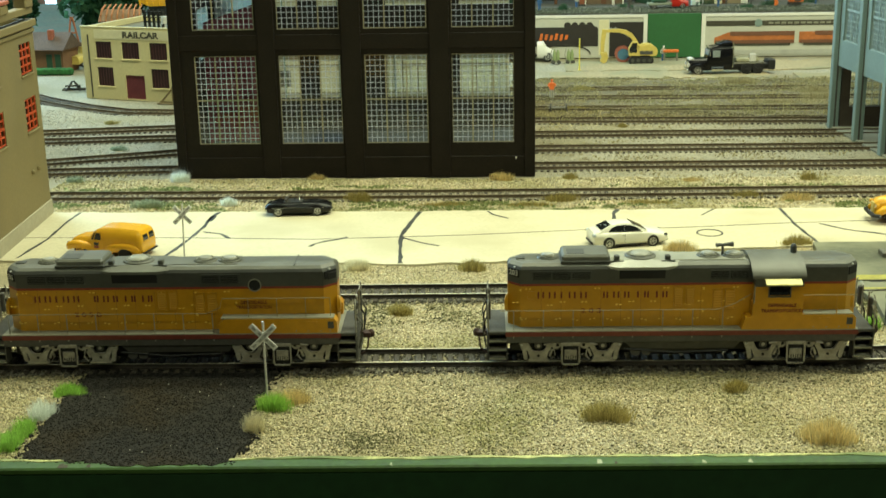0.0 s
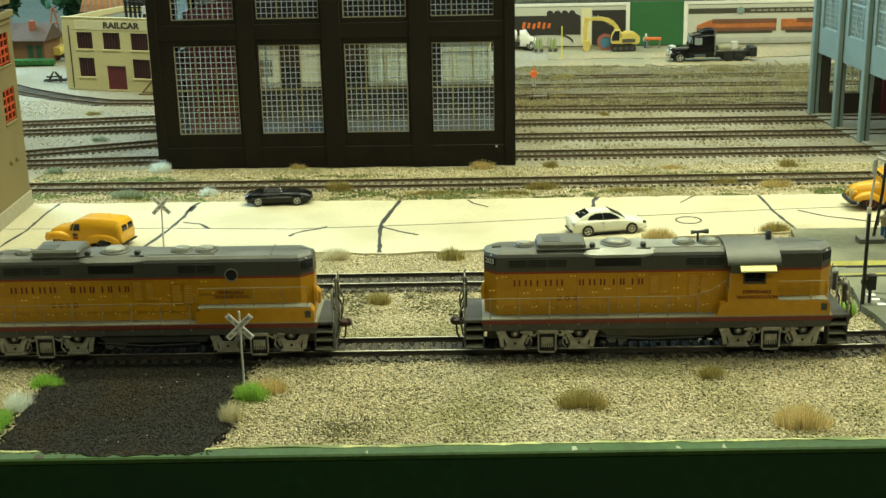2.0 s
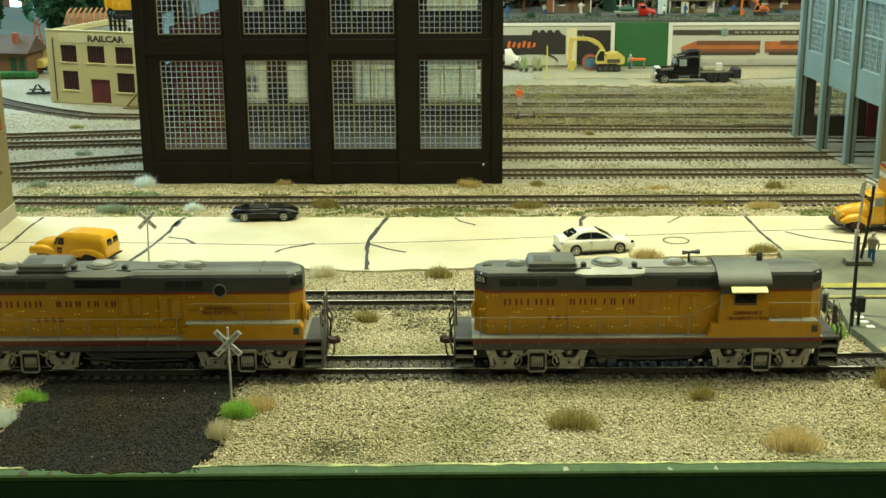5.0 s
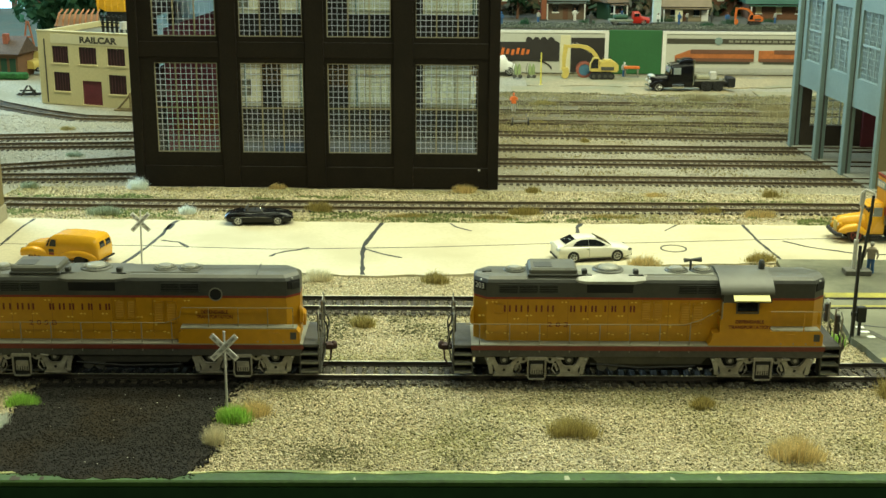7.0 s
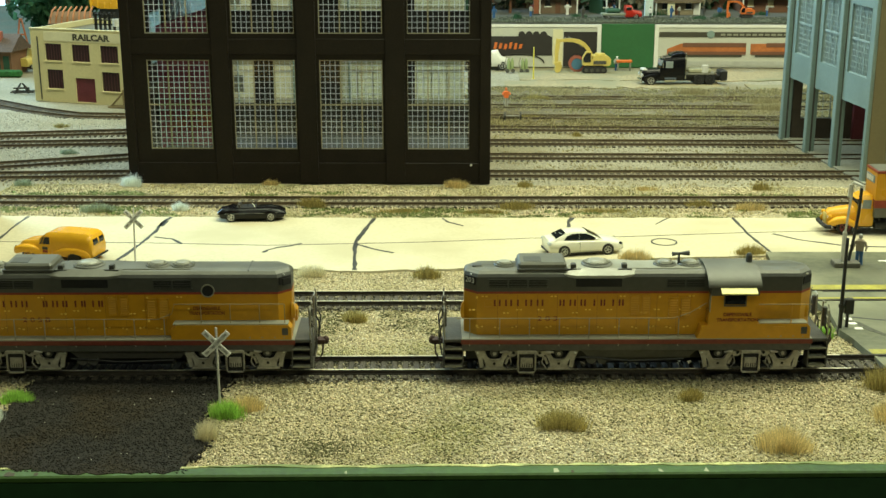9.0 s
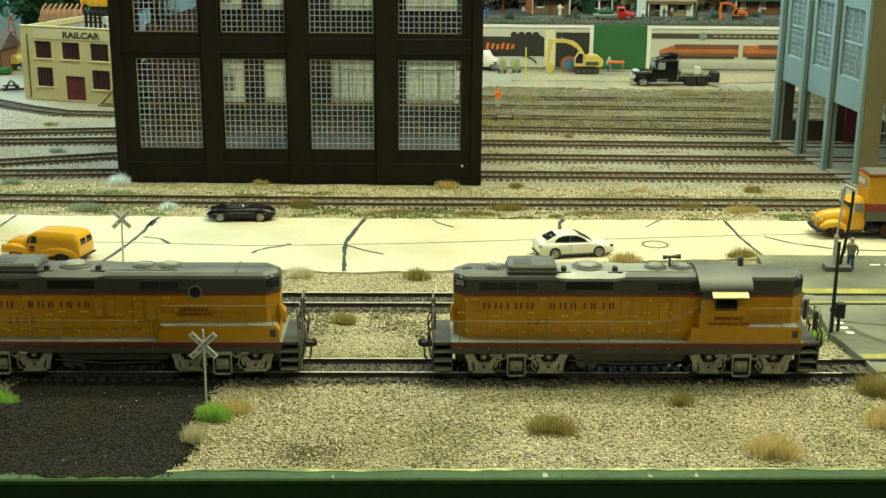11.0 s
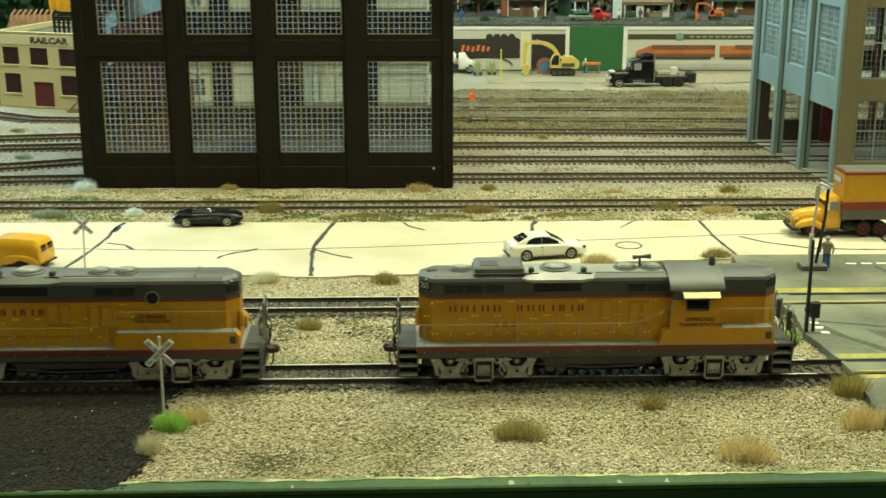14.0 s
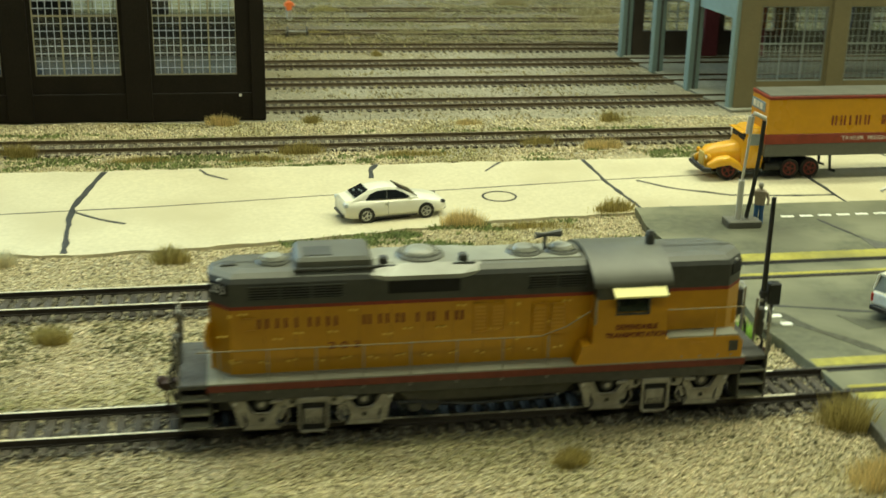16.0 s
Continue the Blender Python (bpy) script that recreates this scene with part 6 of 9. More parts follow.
# ---- backdrop wall with posters, upper deck ----
def backdrop():
    w = thing("backdrop_wall", at(0, 1650), "low white wall with railway posters behind the yard", "wall", kind="structure")
    part("wall", Shape().box(-330, 900, 6, 12, 0, 57), M_POSTER, w)
    solid("back_table", Shape().box(-1300, 1500, 1663, 2550, -60, -2), mat("table_green", (0.035, 0.05, 0.03), 0.9, 0, 0.4, 200, 15, 0.5, (0.08, 0.06, 0.035)), "dark green and brown scenery behind the yard", "ground", kind="structure")
    part("green_panel", Shape().box(200.5, 269.5, 2.2, 6, 0.5, 57.2, 0.3), M_SIGNGREEN, w, "plain dark green panel")
    for x0, x1 in ((-330, 200), (270, 780)):
        fr = part("poster", Shape().box(x0, x1, 3, 6, 1, 56), M_POSTER, w, "pale poster showing a train")
        part("poster_frame", Shape().box(x0, x1, 2, 5, 53, 56.5).box(x0, x0 + 5, 2, 5, 1, 53).box(x1 - 5, x1, 2, 5, 1, 53), M_WHITE, fr)
        if x0 > 0:
            part("black_band", Shape().box(x0 + 6, x1 - 6, 2.4, 3.2, 40.5, 47), M_INK, fr)
            for k in range(16):
                part("word_bar", Shape().box(356 + 8.2 * k, 356 + 8.2 * k + 6.0, 2.0, 2.5, 42.4, 45.0), M_WALKWAY, fr)
            part("crest", Shape().disc(343, 2.3, 44, 5.0, -0.4, 16, "y"), M_GREYBLD, fr)
            for k in range(3):
                a = 287 + k * 109
                nose = [(a, 25), (a + 18, 32), (a + 103, 32), (a + 103, 18), (a, 18)] if k == 0 else [(a, 18), (a, 32), (a + 103, 32), (a + 103, 18)]
                c = part("painted_coach", Shape().side(nose, 2.3, 3.0), mat("poster_orange", (0.42, 0.13, 0.035), 0.6, 0, 0.15, 300, 60, 0.0), fr, "orange coach in the picture")
                part("painted_roof", Shape().box(a + 20, a + 103, 1.9, 2.6, 27.6, 33.0), mat("poster_brown", (0.16, 0.065, 0.035), 0.6), c)
                part("painted_stripe", Shape().box(a + 1, a + 103, 1.9, 2.6, 17.6, 21.8), mat("poster_brown", (0.16, 0.065, 0.035), 0.6), c)
                part("painted_wheels", Shape().box(a + 6, a + 98, 2.3, 2.9, 14.5, 18), M_INK, c)
            part("grey_ground", Shape().box(x0 + 6, x1 - 6, 2.4, 3.1, 3, 9), mat("poster_grey", (0.40, 0.40, 0.36), 0.6), fr)
        else:
            e = part("painted_engine", Shape().side([(-120, 16), (-120, 41), (95, 41), (100, 44), (128, 44), (136, 40), (136, 16)], 2.4, 3.1), mat("poster_dark", (0.022, 0.018, 0.016), 0.6), fr, "black steam engine in the picture")
            for k in range(4):
                part("painted_dome", Shape().disc(96 + 9.6 * k, 2.6, 43.0, 4.6, 0.5, 14, "y"), mat("poster_dark", (0.022, 0.018, 0.016), 0.6), e)
            part("cream_ground", Shape().box(137, 150, 2.5, 3.2, 4, 50), M_OFFWHITE, fr)
            part("painted_tender", Shape().box(151, 195, 2.4, 3.1, 2, 47), mat("poster_dark", (0.022, 0.018, 0.016), 0.6), fr)
            for k in range(6):
                part("name_bar", Shape().side([(59 + k * 6.6, 24 + (k % 2)), (62.6 + k * 6.6, 24 + (k % 2)), (64.2 + k * 6.6, 33 - (k % 3)), (60.6 + k * 6.6, 33 - (k % 3))], 2.0, 2.6), M_ORANGE, e)
            part("painted_arch", Shape().tube([(92 + 34 * math.cos(q * math.pi / 12), 2.4, 6 + 12 * math.sin(q * math.pi / 12)) for q in range(13)], 0.9, 5), mat("poster_dark", (0.022, 0.018, 0.016), 0.6), e)
    solid("upper_deck", Shape().box(-330, 900, 1656, 2500, 50, 58.5), mat("deck_grey", (0.085, 0.085, 0.07), 0.9, 0, 0.15, 200, 15, 0.2), "grey raised deck behind the poster wall", "deck", kind="structure")


backdrop()


# ---- road vehicles ----
def ring(x, hw, z0, z1, r=0.35, tuck=0.0):
    """A rounded cross-section of a car body."""
    h = z1 - z0
    return [(x, -hw * 0.86 + tuck, z0), (x, -hw, z0 + h * 0.22), (x, -hw, z0 + h * 0.62), (x, -hw * (1 - r * 0.25), z0 + h * 0.88), (x, -hw * (1 - r * 0.7), z1), (x, hw * (1 - r * 0.7), z1), (x, hw * (1 - r * 0.25), z0 + h * 0.88), (x, hw, z0 + h * 0.62), (x, hw, z0 + h * 0.22), (x, hw * 0.86 - tuck, z0)]


def wheels(parent, xs, hw, r, w, rim=None):
    for x in xs:
        for s in (-1, 1):
            t = part("wheel", Shape().disc(x, s * hw, r, r, -s * w, 22, "y"), M_TYRE, parent, smooth=True)
            part("rim", Shape().disc(x, s * (hw + 0.05), r, r * 0.68, s * 0.25, 18, "y", r * 0.54), rim or M_RIM, t)
            part("hub", Shape().disc(x, s * (hw + 0.05), r, r * 0.2, s * 0.3, 10, "y"), rim or M_RIM, t)
            for k in range(5):
                a = 2 * math.pi * k / 5
                part("spoke", Shape().tube([(x, s * (hw + 0.25), r), (x + 0.6 * r * math.cos(a), s * (hw + 0.25), r + 0.6 * r * math.sin(a))], 0.32, 5), rim or M_RIM, t)


def slanted(points, s, y0, z0, lean, t=0.25):
    """A thin plate on a side that leans inwards with height; points in x and z."""
    y = lambda z: s * (y0 - (z - z0) * lean)
    return Shape().loft([[(x, y(z) - s * 0.3, z) for x, z in points], [(x, y(z) + s * t, z) for x, z in points]])


def saloon():
    c = thing("saloon_car", at(103, 774, 1.2, 12.5), "white modern saloon car parked on the road", "car")
    c.scale = (0.94, 0.94, 0.94)
    hw = 10.3
    body = [(-27, 7.2, 4.6, 10.2), (-25.8, 9.2, 2.8, 11.4), (-22, 10.0, 2.3, 11.7), (-15, hw, 2.1, 11.5), (-5, hw, 2.1, 11.1), (8, hw, 2.1, 10.8), (14, hw, 2.1, 10.4), (21, 9.9, 2.2, 9.3), (25.4, 8.8, 2.5, 8.0), (27.6, 6.6, 3.4, 6.6)]
    part("body", Shape().loft([ring(x, w, a, b) for x, w, a, b in body]), M_CARWHITE, c, smooth=True)
    cabin = [(-22.5, 8.6, 10.8, 11.5), (-19, 8.5, 10.6, 13.2), (-14, 8.4, 10.5, 15.7), (-9.5, 8.4, 10.5, 16.8), (-3.5, 8.4, 10.3, 17.0), (1.5, 8.4, 10.2, 16.1), (6.5, 8.5, 10.0, 13.7), (12, 8.6, 9.8, 10.7)]
    part("roof", Shape().loft([[(x, -w, a), (x, -w, a + 0.3), (x, -w + 0.30 * (b - a), a + 0.72 * (b - a)), (x, -w + 0.42 * (b - a), a + 0.92 * (b - a)), (x, -3.6, b), (x, 3.6, b), (x, w - 0.42 * (b - a), a + 0.92 * (b - a)), (x, w - 0.30 * (b - a), a + 0.72 * (b - a)), (x, w, a + 0.3), (x, w, a)] for x, w, a, b in cabin]), M_CARWHITE, c, "smooth white roof", smooth=True)
    for s in (-1, 1):
        part("side_window", slanted([(-15.4, 11.6), (-4.6, 11.4), (-4.6, 15.3), (-9.5, 15.1), (-13.2, 13.8)], s, 8.5, 10.5, 0.40), M_CARGLASS, c, "dark tinted glass")
        part("side_window", slanted([(-4.3, 11.4), (8.2, 11.1), (4.6, 13.4), (0.6, 15.0), (-4.3, 15.3)], s, 8.5, 10.5, 0.40), M_CARGLASS, c)
        part("window_trim", slanted([(-15.6, 11.2), (9.0, 10.7), (9.0, 11.0), (-15.6, 11.5)], s, 8.5, 10.5, 0.40, 0.3), M_CHROME, c)
        part("mirror", Shape().box(6.6, 8.6, s * 10.0 - 0.8, s * 10.0 + 0.8, 10.7, 12.1, 0.4), M_CARWHITE, c)
        # Tail lamps are coloured blue-white for the daylight glints on them.
        part("tail_lamp", Shape().box(-26.9, -24.6, s * 8.0 - 1.4, s * 8.0 + 1.4, 8.4, 10.6, 0.4), mat("lamp_glint", (0.55, 0.62, 0.68), 0.12), c)
        part("headlamp", Shape().box(23.6, 26.6, s * 7.4 - 1.3, s * 7.4 + 1.3, 6.4, 8.0, 0.5), M_CARGLASS, c)
        part("door_seam", Shape().box(-4.6, -4.35, s * 10.26 - 0.06, s * 10.26 + 0.06, 3.6, 10.2), M_WALKWAY, c)
        part("door_handle", Shape().box(-6.2, -4.2, s * 10.3 - 0.2, s * 10.3 + 0.2, 9.0, 9.4), M_CHROME, c)
        part("sill", Shape().box(-11, 11, s * 10.0 - 0.3, s * 10.0 + 0.3, 2.0, 2.7, 0.1), M_BLACK, c)
        for x in (-15.6, 15.6):
            part("wheel_arch", Shape().disc(x, s * 10.2, 3.9, 4.25, s * 0.12, 20, "y"), M_BLACK, c)
    part("windscreen", Shape().loft([[(1.6, -6.0, 16.1), (1.6, 6.0, 16.1), (1.9, 6.0, 16.3), (1.9, -6.0, 16.3)], [(11.4, -7.4, 10.9), (11.4, 7.4, 10.9), (11.8, 7.4, 11.1), (11.8, -7.4, 11.1)]]), M_CARGLASS, c)
    rw = part("rear_window", Shape().loft([[(-13.6, -5.6, 15.9), (-13.6, 5.6, 15.9), (-14.0, 5.6, 16.1), (-14.0, -5.6, 16.1)], [(-20.4, -6.6, 12.5), (-20.4, 6.6, 12.5), (-20.8, 6.6, 12.8), (-20.8, -6.6, 12.8)]]), M_CARGLASS, c)
    for y, u in ((-3.6, 0.3), (-1.0, 0.34), (2.6, 0.62)):
        part("window_sticker", Shape().box(-14.2 - 6.6 * u - 0.7, -14.2 - 6.6 * u + 0.5, y - 1.0, y + 1.0, 15.85 - 3.4 * u, 16.15 - 3.4 * u), M_LIGHTGLASS, rw)
    part("bumper", Shape().box(26, 27.4, -7, 7, 2.6, 4.8, 0.5), M_BLACK, c)
    part("bumper", Shape().box(-27.6, -26, -7.6, 7.6, 2.8, 4.6, 0.5), M_BLACK, c)
    wheels(c, (-15.6, 15.6), 10.2, 3.8, 2.4)


saloon()


def wagon():
    c = thing("estate_car", at(298.8, 630, 3.6, 29), "white estate car with an orange roof light on the pad", "car")
    c.scale = (0.93, 0.93, 1.0)
    hw = 10.0
    body = [(-26, 9.2, 4.0, 10.6), (-25, hw, 3.0, 11.2), (-10, hw, 2.6, 11.2), (10, hw, 2.6, 11.0), (18, 9.8, 2.6, 10.4), (24.5, 9.2, 3.0, 9.4), (26, 8.4, 4.0, 8.4)]
    part("body", Shape().loft([ring(x, w, a, b, 0.25) for x, w, a, b in body]), M_CARWHITE, c, smooth=True)
    part("window_band", Shape().loft([ring(x, w, a, b, 0.3) for x, w, a, b in ((-25.4, 9.0, 11.0, 11.4), (-23.4, 8.6, 11.0, 17.2), (0, 8.6, 11.0, 17.6), (6, 8.4, 11.0, 17.0), (12.5, 8.6, 10.8, 11.2))]), M_LIGHTGLASS, c, "pale grey windows", smooth=True)
    part("roof", Shape().loft([ring(x, w, a, b, 0.3) for x, w, a, b in ((-24, 8.2, 16.8, 17.8), (-10, 8.6, 16.9, 18.3), (0, 8.4, 16.9, 18.2), (6.4, 7.8, 16.6, 17.4))]), M_CARWHITE, c, smooth=True)
    for s in (-1, 1):
        for x, d in ((-24.2, 0.6), (-13.5, 0), (-3.5, 0), (6.3, -3.2)):
            part("pillar", Shape().tube([(x - d, s * 9.3, 11), (x + d * 0.5, s * 8.2, 17.2)], 0.6, 6), M_CARWHITE, c)
        part("pillar", Shape().tube([(12.6, s * 8.9, 10.9), (6.4, s * 7.8, 17.2)], 0.55, 6), M_CARWHITE, c)
        part("tail_lamp", Shape().box(-26.3, -25, s * 8.9 - 0.6, s * 8.9 + 0.6, 6.6, 9.8, 0.2), M_REDLAMP, c)
        part("roof_rail", Shape().tube([(-20, s * 6.6, 18.2), (2, s * 6.6, 18.5)], 0.35, 6), M_WHITE, c)
        for x in (-15.8, 15.8):
            part("wheel_arch", Shape().disc(x, s * 9.95, 3.9, 4.4, s * 0.15, 18, "y"), M_BLACK, c)
    for x in (-27.2, 25.4):
        part("bumper", Shape().box(x, x + 1.6, -9.2, 9.2, 3.4, 5.4, 0.4), M_BLACK, c)
    # The tailgate's bluish white carries the daylight falling on the car's rear.
    part("tailgate_plate", Shape().box(-26.6, -25.8, -8, 8, 6.2, 10.2, 0.2), mat("tailgate_daylight_blue", (0.66, 0.70, 0.74), 0.3), c)
    part("beacon", Shape().tube([(-6, -1, 18.2), (-6, -1, 20.2), (-6, -1, 20.8)], [1.0, 0.9, 0.5], 10), M_FIGORANGE, c, "orange roof light")
    part("hatch", Shape().box(-18, -8, -4, 4, 18.0, 18.6, 0.2), M_CARWHITE, c)
    wheels(c, (-15.8, 15.8), 9.8, 3.8, 2.4)


wagon()


def roadster():
    c = thing("sports_car", at(-127, 853.5, 1.2, 4.5), "glossy black open sports car at the road's edge", "car")
    c.scale = (0.93, 0.93, 0.93)
    hw = 9.0
    body = [(-25.5, 5.5, 4.0, 6.8), (-23, 7.8, 2.6, 9.2), (-16, hw, 1.8, 10.8), (-8, 8.8, 1.6, 10.0), (3, 8.8, 1.6, 10.2), (14, hw, 1.8, 10.6), (22, 8.0, 2.2, 9.4), (26, 5.6, 3.2, 7.2)]
    part("body", Shape().loft([ring(x, w, a, b, 0.7) for x, w, a, b in body]), M_CARBLACK, c, smooth=True)
    part("cockpit", Shape().loft([[(x, -w, z), (x, w, z), (x, w * 0.9, z + 0.5), (x, -w * 0.9, z + 0.5)] for x, w, z in ((-11, 4.6, 10.0), (-8, 6.4, 10.2), (1, 6.6, 10.2), (3.4, 5.4, 10.1))]), M_DARK, c)
    for y in (-3.1, 3.1):
        part("seat_back", Shape().loft([[(x, y - 2.3, z), (x, y + 2.3, z), (x + 1.8, y + 2.3, z), (x + 1.8, y - 2.3, z)] for x, z in ((-9.2, 9.4), (-9.8, 12.2), (-9.9, 12.8))]), mat("seat_leather", (0.05, 0.045, 0.04), 0.45), c)
    fr = Shape().tube([(4.0, -6.8, 10), (1.6, -6.2, 13.8), (1.2, 0, 14.3), (1.6, 6.2, 13.8), (4.0, 6.8, 10)], 0.36, 6)
    part("windscreen", fr, M_CHROME, c)
    part("steering_wheel", Shape().disc(-2.4, -3.1, 12.0, 1.9, 0.3, 14, "x", 1.5), M_DARK, c)
    for s in (-1, 1):
        part("side_trim", Shape().tube([(-20, s * 8.8, 6.4), (-4, s * 9.1, 6.8), (20, s * 8.6, 6.6)], 0.22, 5), M_CHROME, c)
    for s in (-1, 1):
        part("headlamp", Shape().ball(22.6, s * 5.2, 6.6, 1.2, 1.0, 1.0, 8, 6), M_CHROME, c)
        part("wing", Shape().loft([ring(x, w, a, b, 0.9) for x, w, a, b in ((-21, 1.0, 4, 7.6), (-15, 1.8, 3, 10.6), (-8, 1.0, 4, 8.8))]), M_CARBLACK, c, smooth=True, m=at(0, s * 7.4))
        part("wing", Shape().loft([ring(x, w, a, b, 0.9) for x, w, a, b in ((8, 1.0, 4, 8.6), (15, 1.8, 3, 10.0), (23, 0.9, 4, 6.6))]), M_CARBLACK, c, smooth=True, m=at(0, s * 7.4))
    part("bumper", Shape().tube([(25.6, -6, 4.2), (26.4, 0, 4.4), (25.6, 6, 4.2)], 0.5, 6), M_CHROME, c)
    part("bumper", Shape().tube([(-24.4, -7, 4.8), (-25.2, 0, 5.0), (-24.4, 7, 4.8)], 0.5, 6), M_CHROME, c)
    wheels(c, (-15.0, 15.2), 9.0, 3.8, 2.0, M_RIM)


roadster()


def panel_van():
    c = thing("panel_van", at(-236.3, 755, 1.2, 168), "yellow vintage panel van parked on the road", "van")
    c.scale = (1.045, 1.0, 0.85)
    body = [(-28.6, 8.9, 4.6, 15.4), (-28.0, 9.6, 4.0, 18.6), (-26.8, 9.95, 3.6, 20.8), (-24.6, 10.0, 3.4, 21.8), (-16, 10.0, 3.4, 22.2), (-6, 10.0, 3.4, 22.2), (0, 9.9, 3.4, 21.6), (2.4, 9.7, 3.4, 20.6), (3.6, 9.5, 3.4, 19.4), (7.0, 9.2, 3.4, 15.2), (8.4, 9.0, 3.4, 14.6), (13.1, 8.2, 3.4, 14.2), (18.2, 6.8, 3.6, 13.3), (21.1, 5.6, 4.0, 12.0), (22.6, 4.6, 4.4, 10.0)]
    part("body", Shape().loft([ring(x, w, a, b, 0.38) for x, w, a, b in body]), M_VANYEL, c, smooth=True)
    for s in (-1, 1):
        part("front_wing", Shape().loft([ring(x, w, a, b, 0.7) for x, w, a, b in ((4, 0.7, 3.6, 6.4), (7, 1.8, 4.4, 9.4), (10.4, 2.8, 5.8, 11.2), (14.6, 3.0, 6.6, 11.8), (19, 2.8, 5.4, 11.3), (22.2, 2.1, 4.4, 10.0), (23.8, 1.0, 5.0, 8.2))]), M_VANYEL, c, smooth=True, m=at(0, s * 8.8))
        part("rear_wing", Shape().loft([ring(x, w, a, b, 0.7) for x, w, a, b in ((-27.4, 0.7, 3.8, 7.0), (-25, 1.3, 4.8, 9.6), (-20, 1.8, 6.8, 11.2), (-14, 1.9, 6.8, 11.4), (-9, 1.6, 4.4, 10.6), (-5, 0.9, 3.6, 9.0), (-3.4, 0.4, 4.2, 7.6))]), M_VANYEL, c, smooth=True, m=at(0, s * 10.0))
        part("running_board", Shape().box(-8.5, 5.5, min(s * 9.6, s * 11.2), max(s * 9.6, s * 11.2), 3.0, 3.9, 0.2), M_VANYEL, c)
        part("wheel_arch", Shape().disc(-17, s * 11.2, 3.8, 3.9, s * 0.7, 18, "y"), M_DARK, c)
        door = part("door", Shape().side([(-1.6, 4.6), (6.2, 4.6), (6.4, 13.4), (3.0, 19.2), (-1.6, 19.2)], s * 9.7, s * 10.02), M_VANYEL, c)
        part("door_window", Shape().side([(-1.0, 13.2), (6.0, 13.2), (3.2, 18.6), (-1.0, 18.6)], s * 9.9, s * 10.15), M_CARGLASS, door)
        part("window_trim", Shape().side([(3.9, 13.0), (4.4, 13.0), (2.5, 18.7), (2.0, 18.7)], s * 9.9, s * 10.25), M_VANYEL, door)
        part("crest", Shape().box(0.6, 4.2, min(s * 9.9, s * 10.2), max(s * 9.9, s * 10.2), 8.8, 11.2, 0.1), M_INK, door)
        part("crest_bar", Shape().box(0.7, 4.1, min(s * 9.9, s * 10.2), max(s * 9.9, s * 10.2), 6.6, 8.5, 0.1), M_UPRED, door)
        part("headlamp", Shape().disc(22.9, s * 7.8, 8.4, 1.5, 0.8, 14, "x"), M_CHROME, c)
        part("tail_lamp", Shape().ball(-27.9, s * 8.6, 8.6, 0.6, 0.8, 0.8, 8, 6), M_REDLAMP, c)
        rw = part("rear_window", Shape().loft([[(x, s * 3.9 - 2.9, z), (x, s * 3.9 + 2.9, z), (x + 1.6, s * 3.9 + 2.9, z), (x + 1.6, s * 3.9 - 2.9, z)] for x, z in ((-29.0, 13.4), (-28.75, 16.0), (-27.9, 18.6), (-27.2, 19.6))]), M_CARGLASS, c)
        part("window_trim", Shape().box(-29.1, -27.6, s * 3.9 - 3.2, s * 3.9 + 3.2, 12.9, 13.5, 0.1), M_VANYEL, rw)
    part("door_split", Shape().box(-28.6, -27.4, -0.2, 0.2, 5.4, 15.2), mat("yellow_seam", (0.33, 0.158, 0.008), 0.5), c)
    part("windscreen", Shape().loft([[(3.4, -7.0, 19.7), (3.4, 7.0, 19.7), (3.9, 7.0, 19.4), (3.9, -7.0, 19.4)], [(6.6, -8.0, 15.7), (6.6, 8.0, 15.7), (7.2, 8.0, 15.4), (7.2, -8.0, 15.4)]]), M_CARGLASS, c)
    part("grille", Shape().box(22.2, 23.2, -4.0, 4.0, 5.0, 10.0, 0.4), M_VANYEL, c)
    for q in range(4):
        part("grille_bar", Shape().box(23.0, 23.5, -3.6, 3.6, 5.6 + 1.1 * q, 5.95 + 1.1 * q), M_CHROME, c)
    part("bumper", Shape().box(23.6, 24.7, -8.8, 8.8, 3.8, 5.2, 0.4), M_CHROME, c)
    part("bumper", Shape().box(-30, -28.6, -9.5, 9.5, 3.6, 5.0, 0.4), M_DARK, c)
    wheels(c, (-17, 14.2), 10.2, 4.0, 2.2, M_VANYEL)


panel_van()


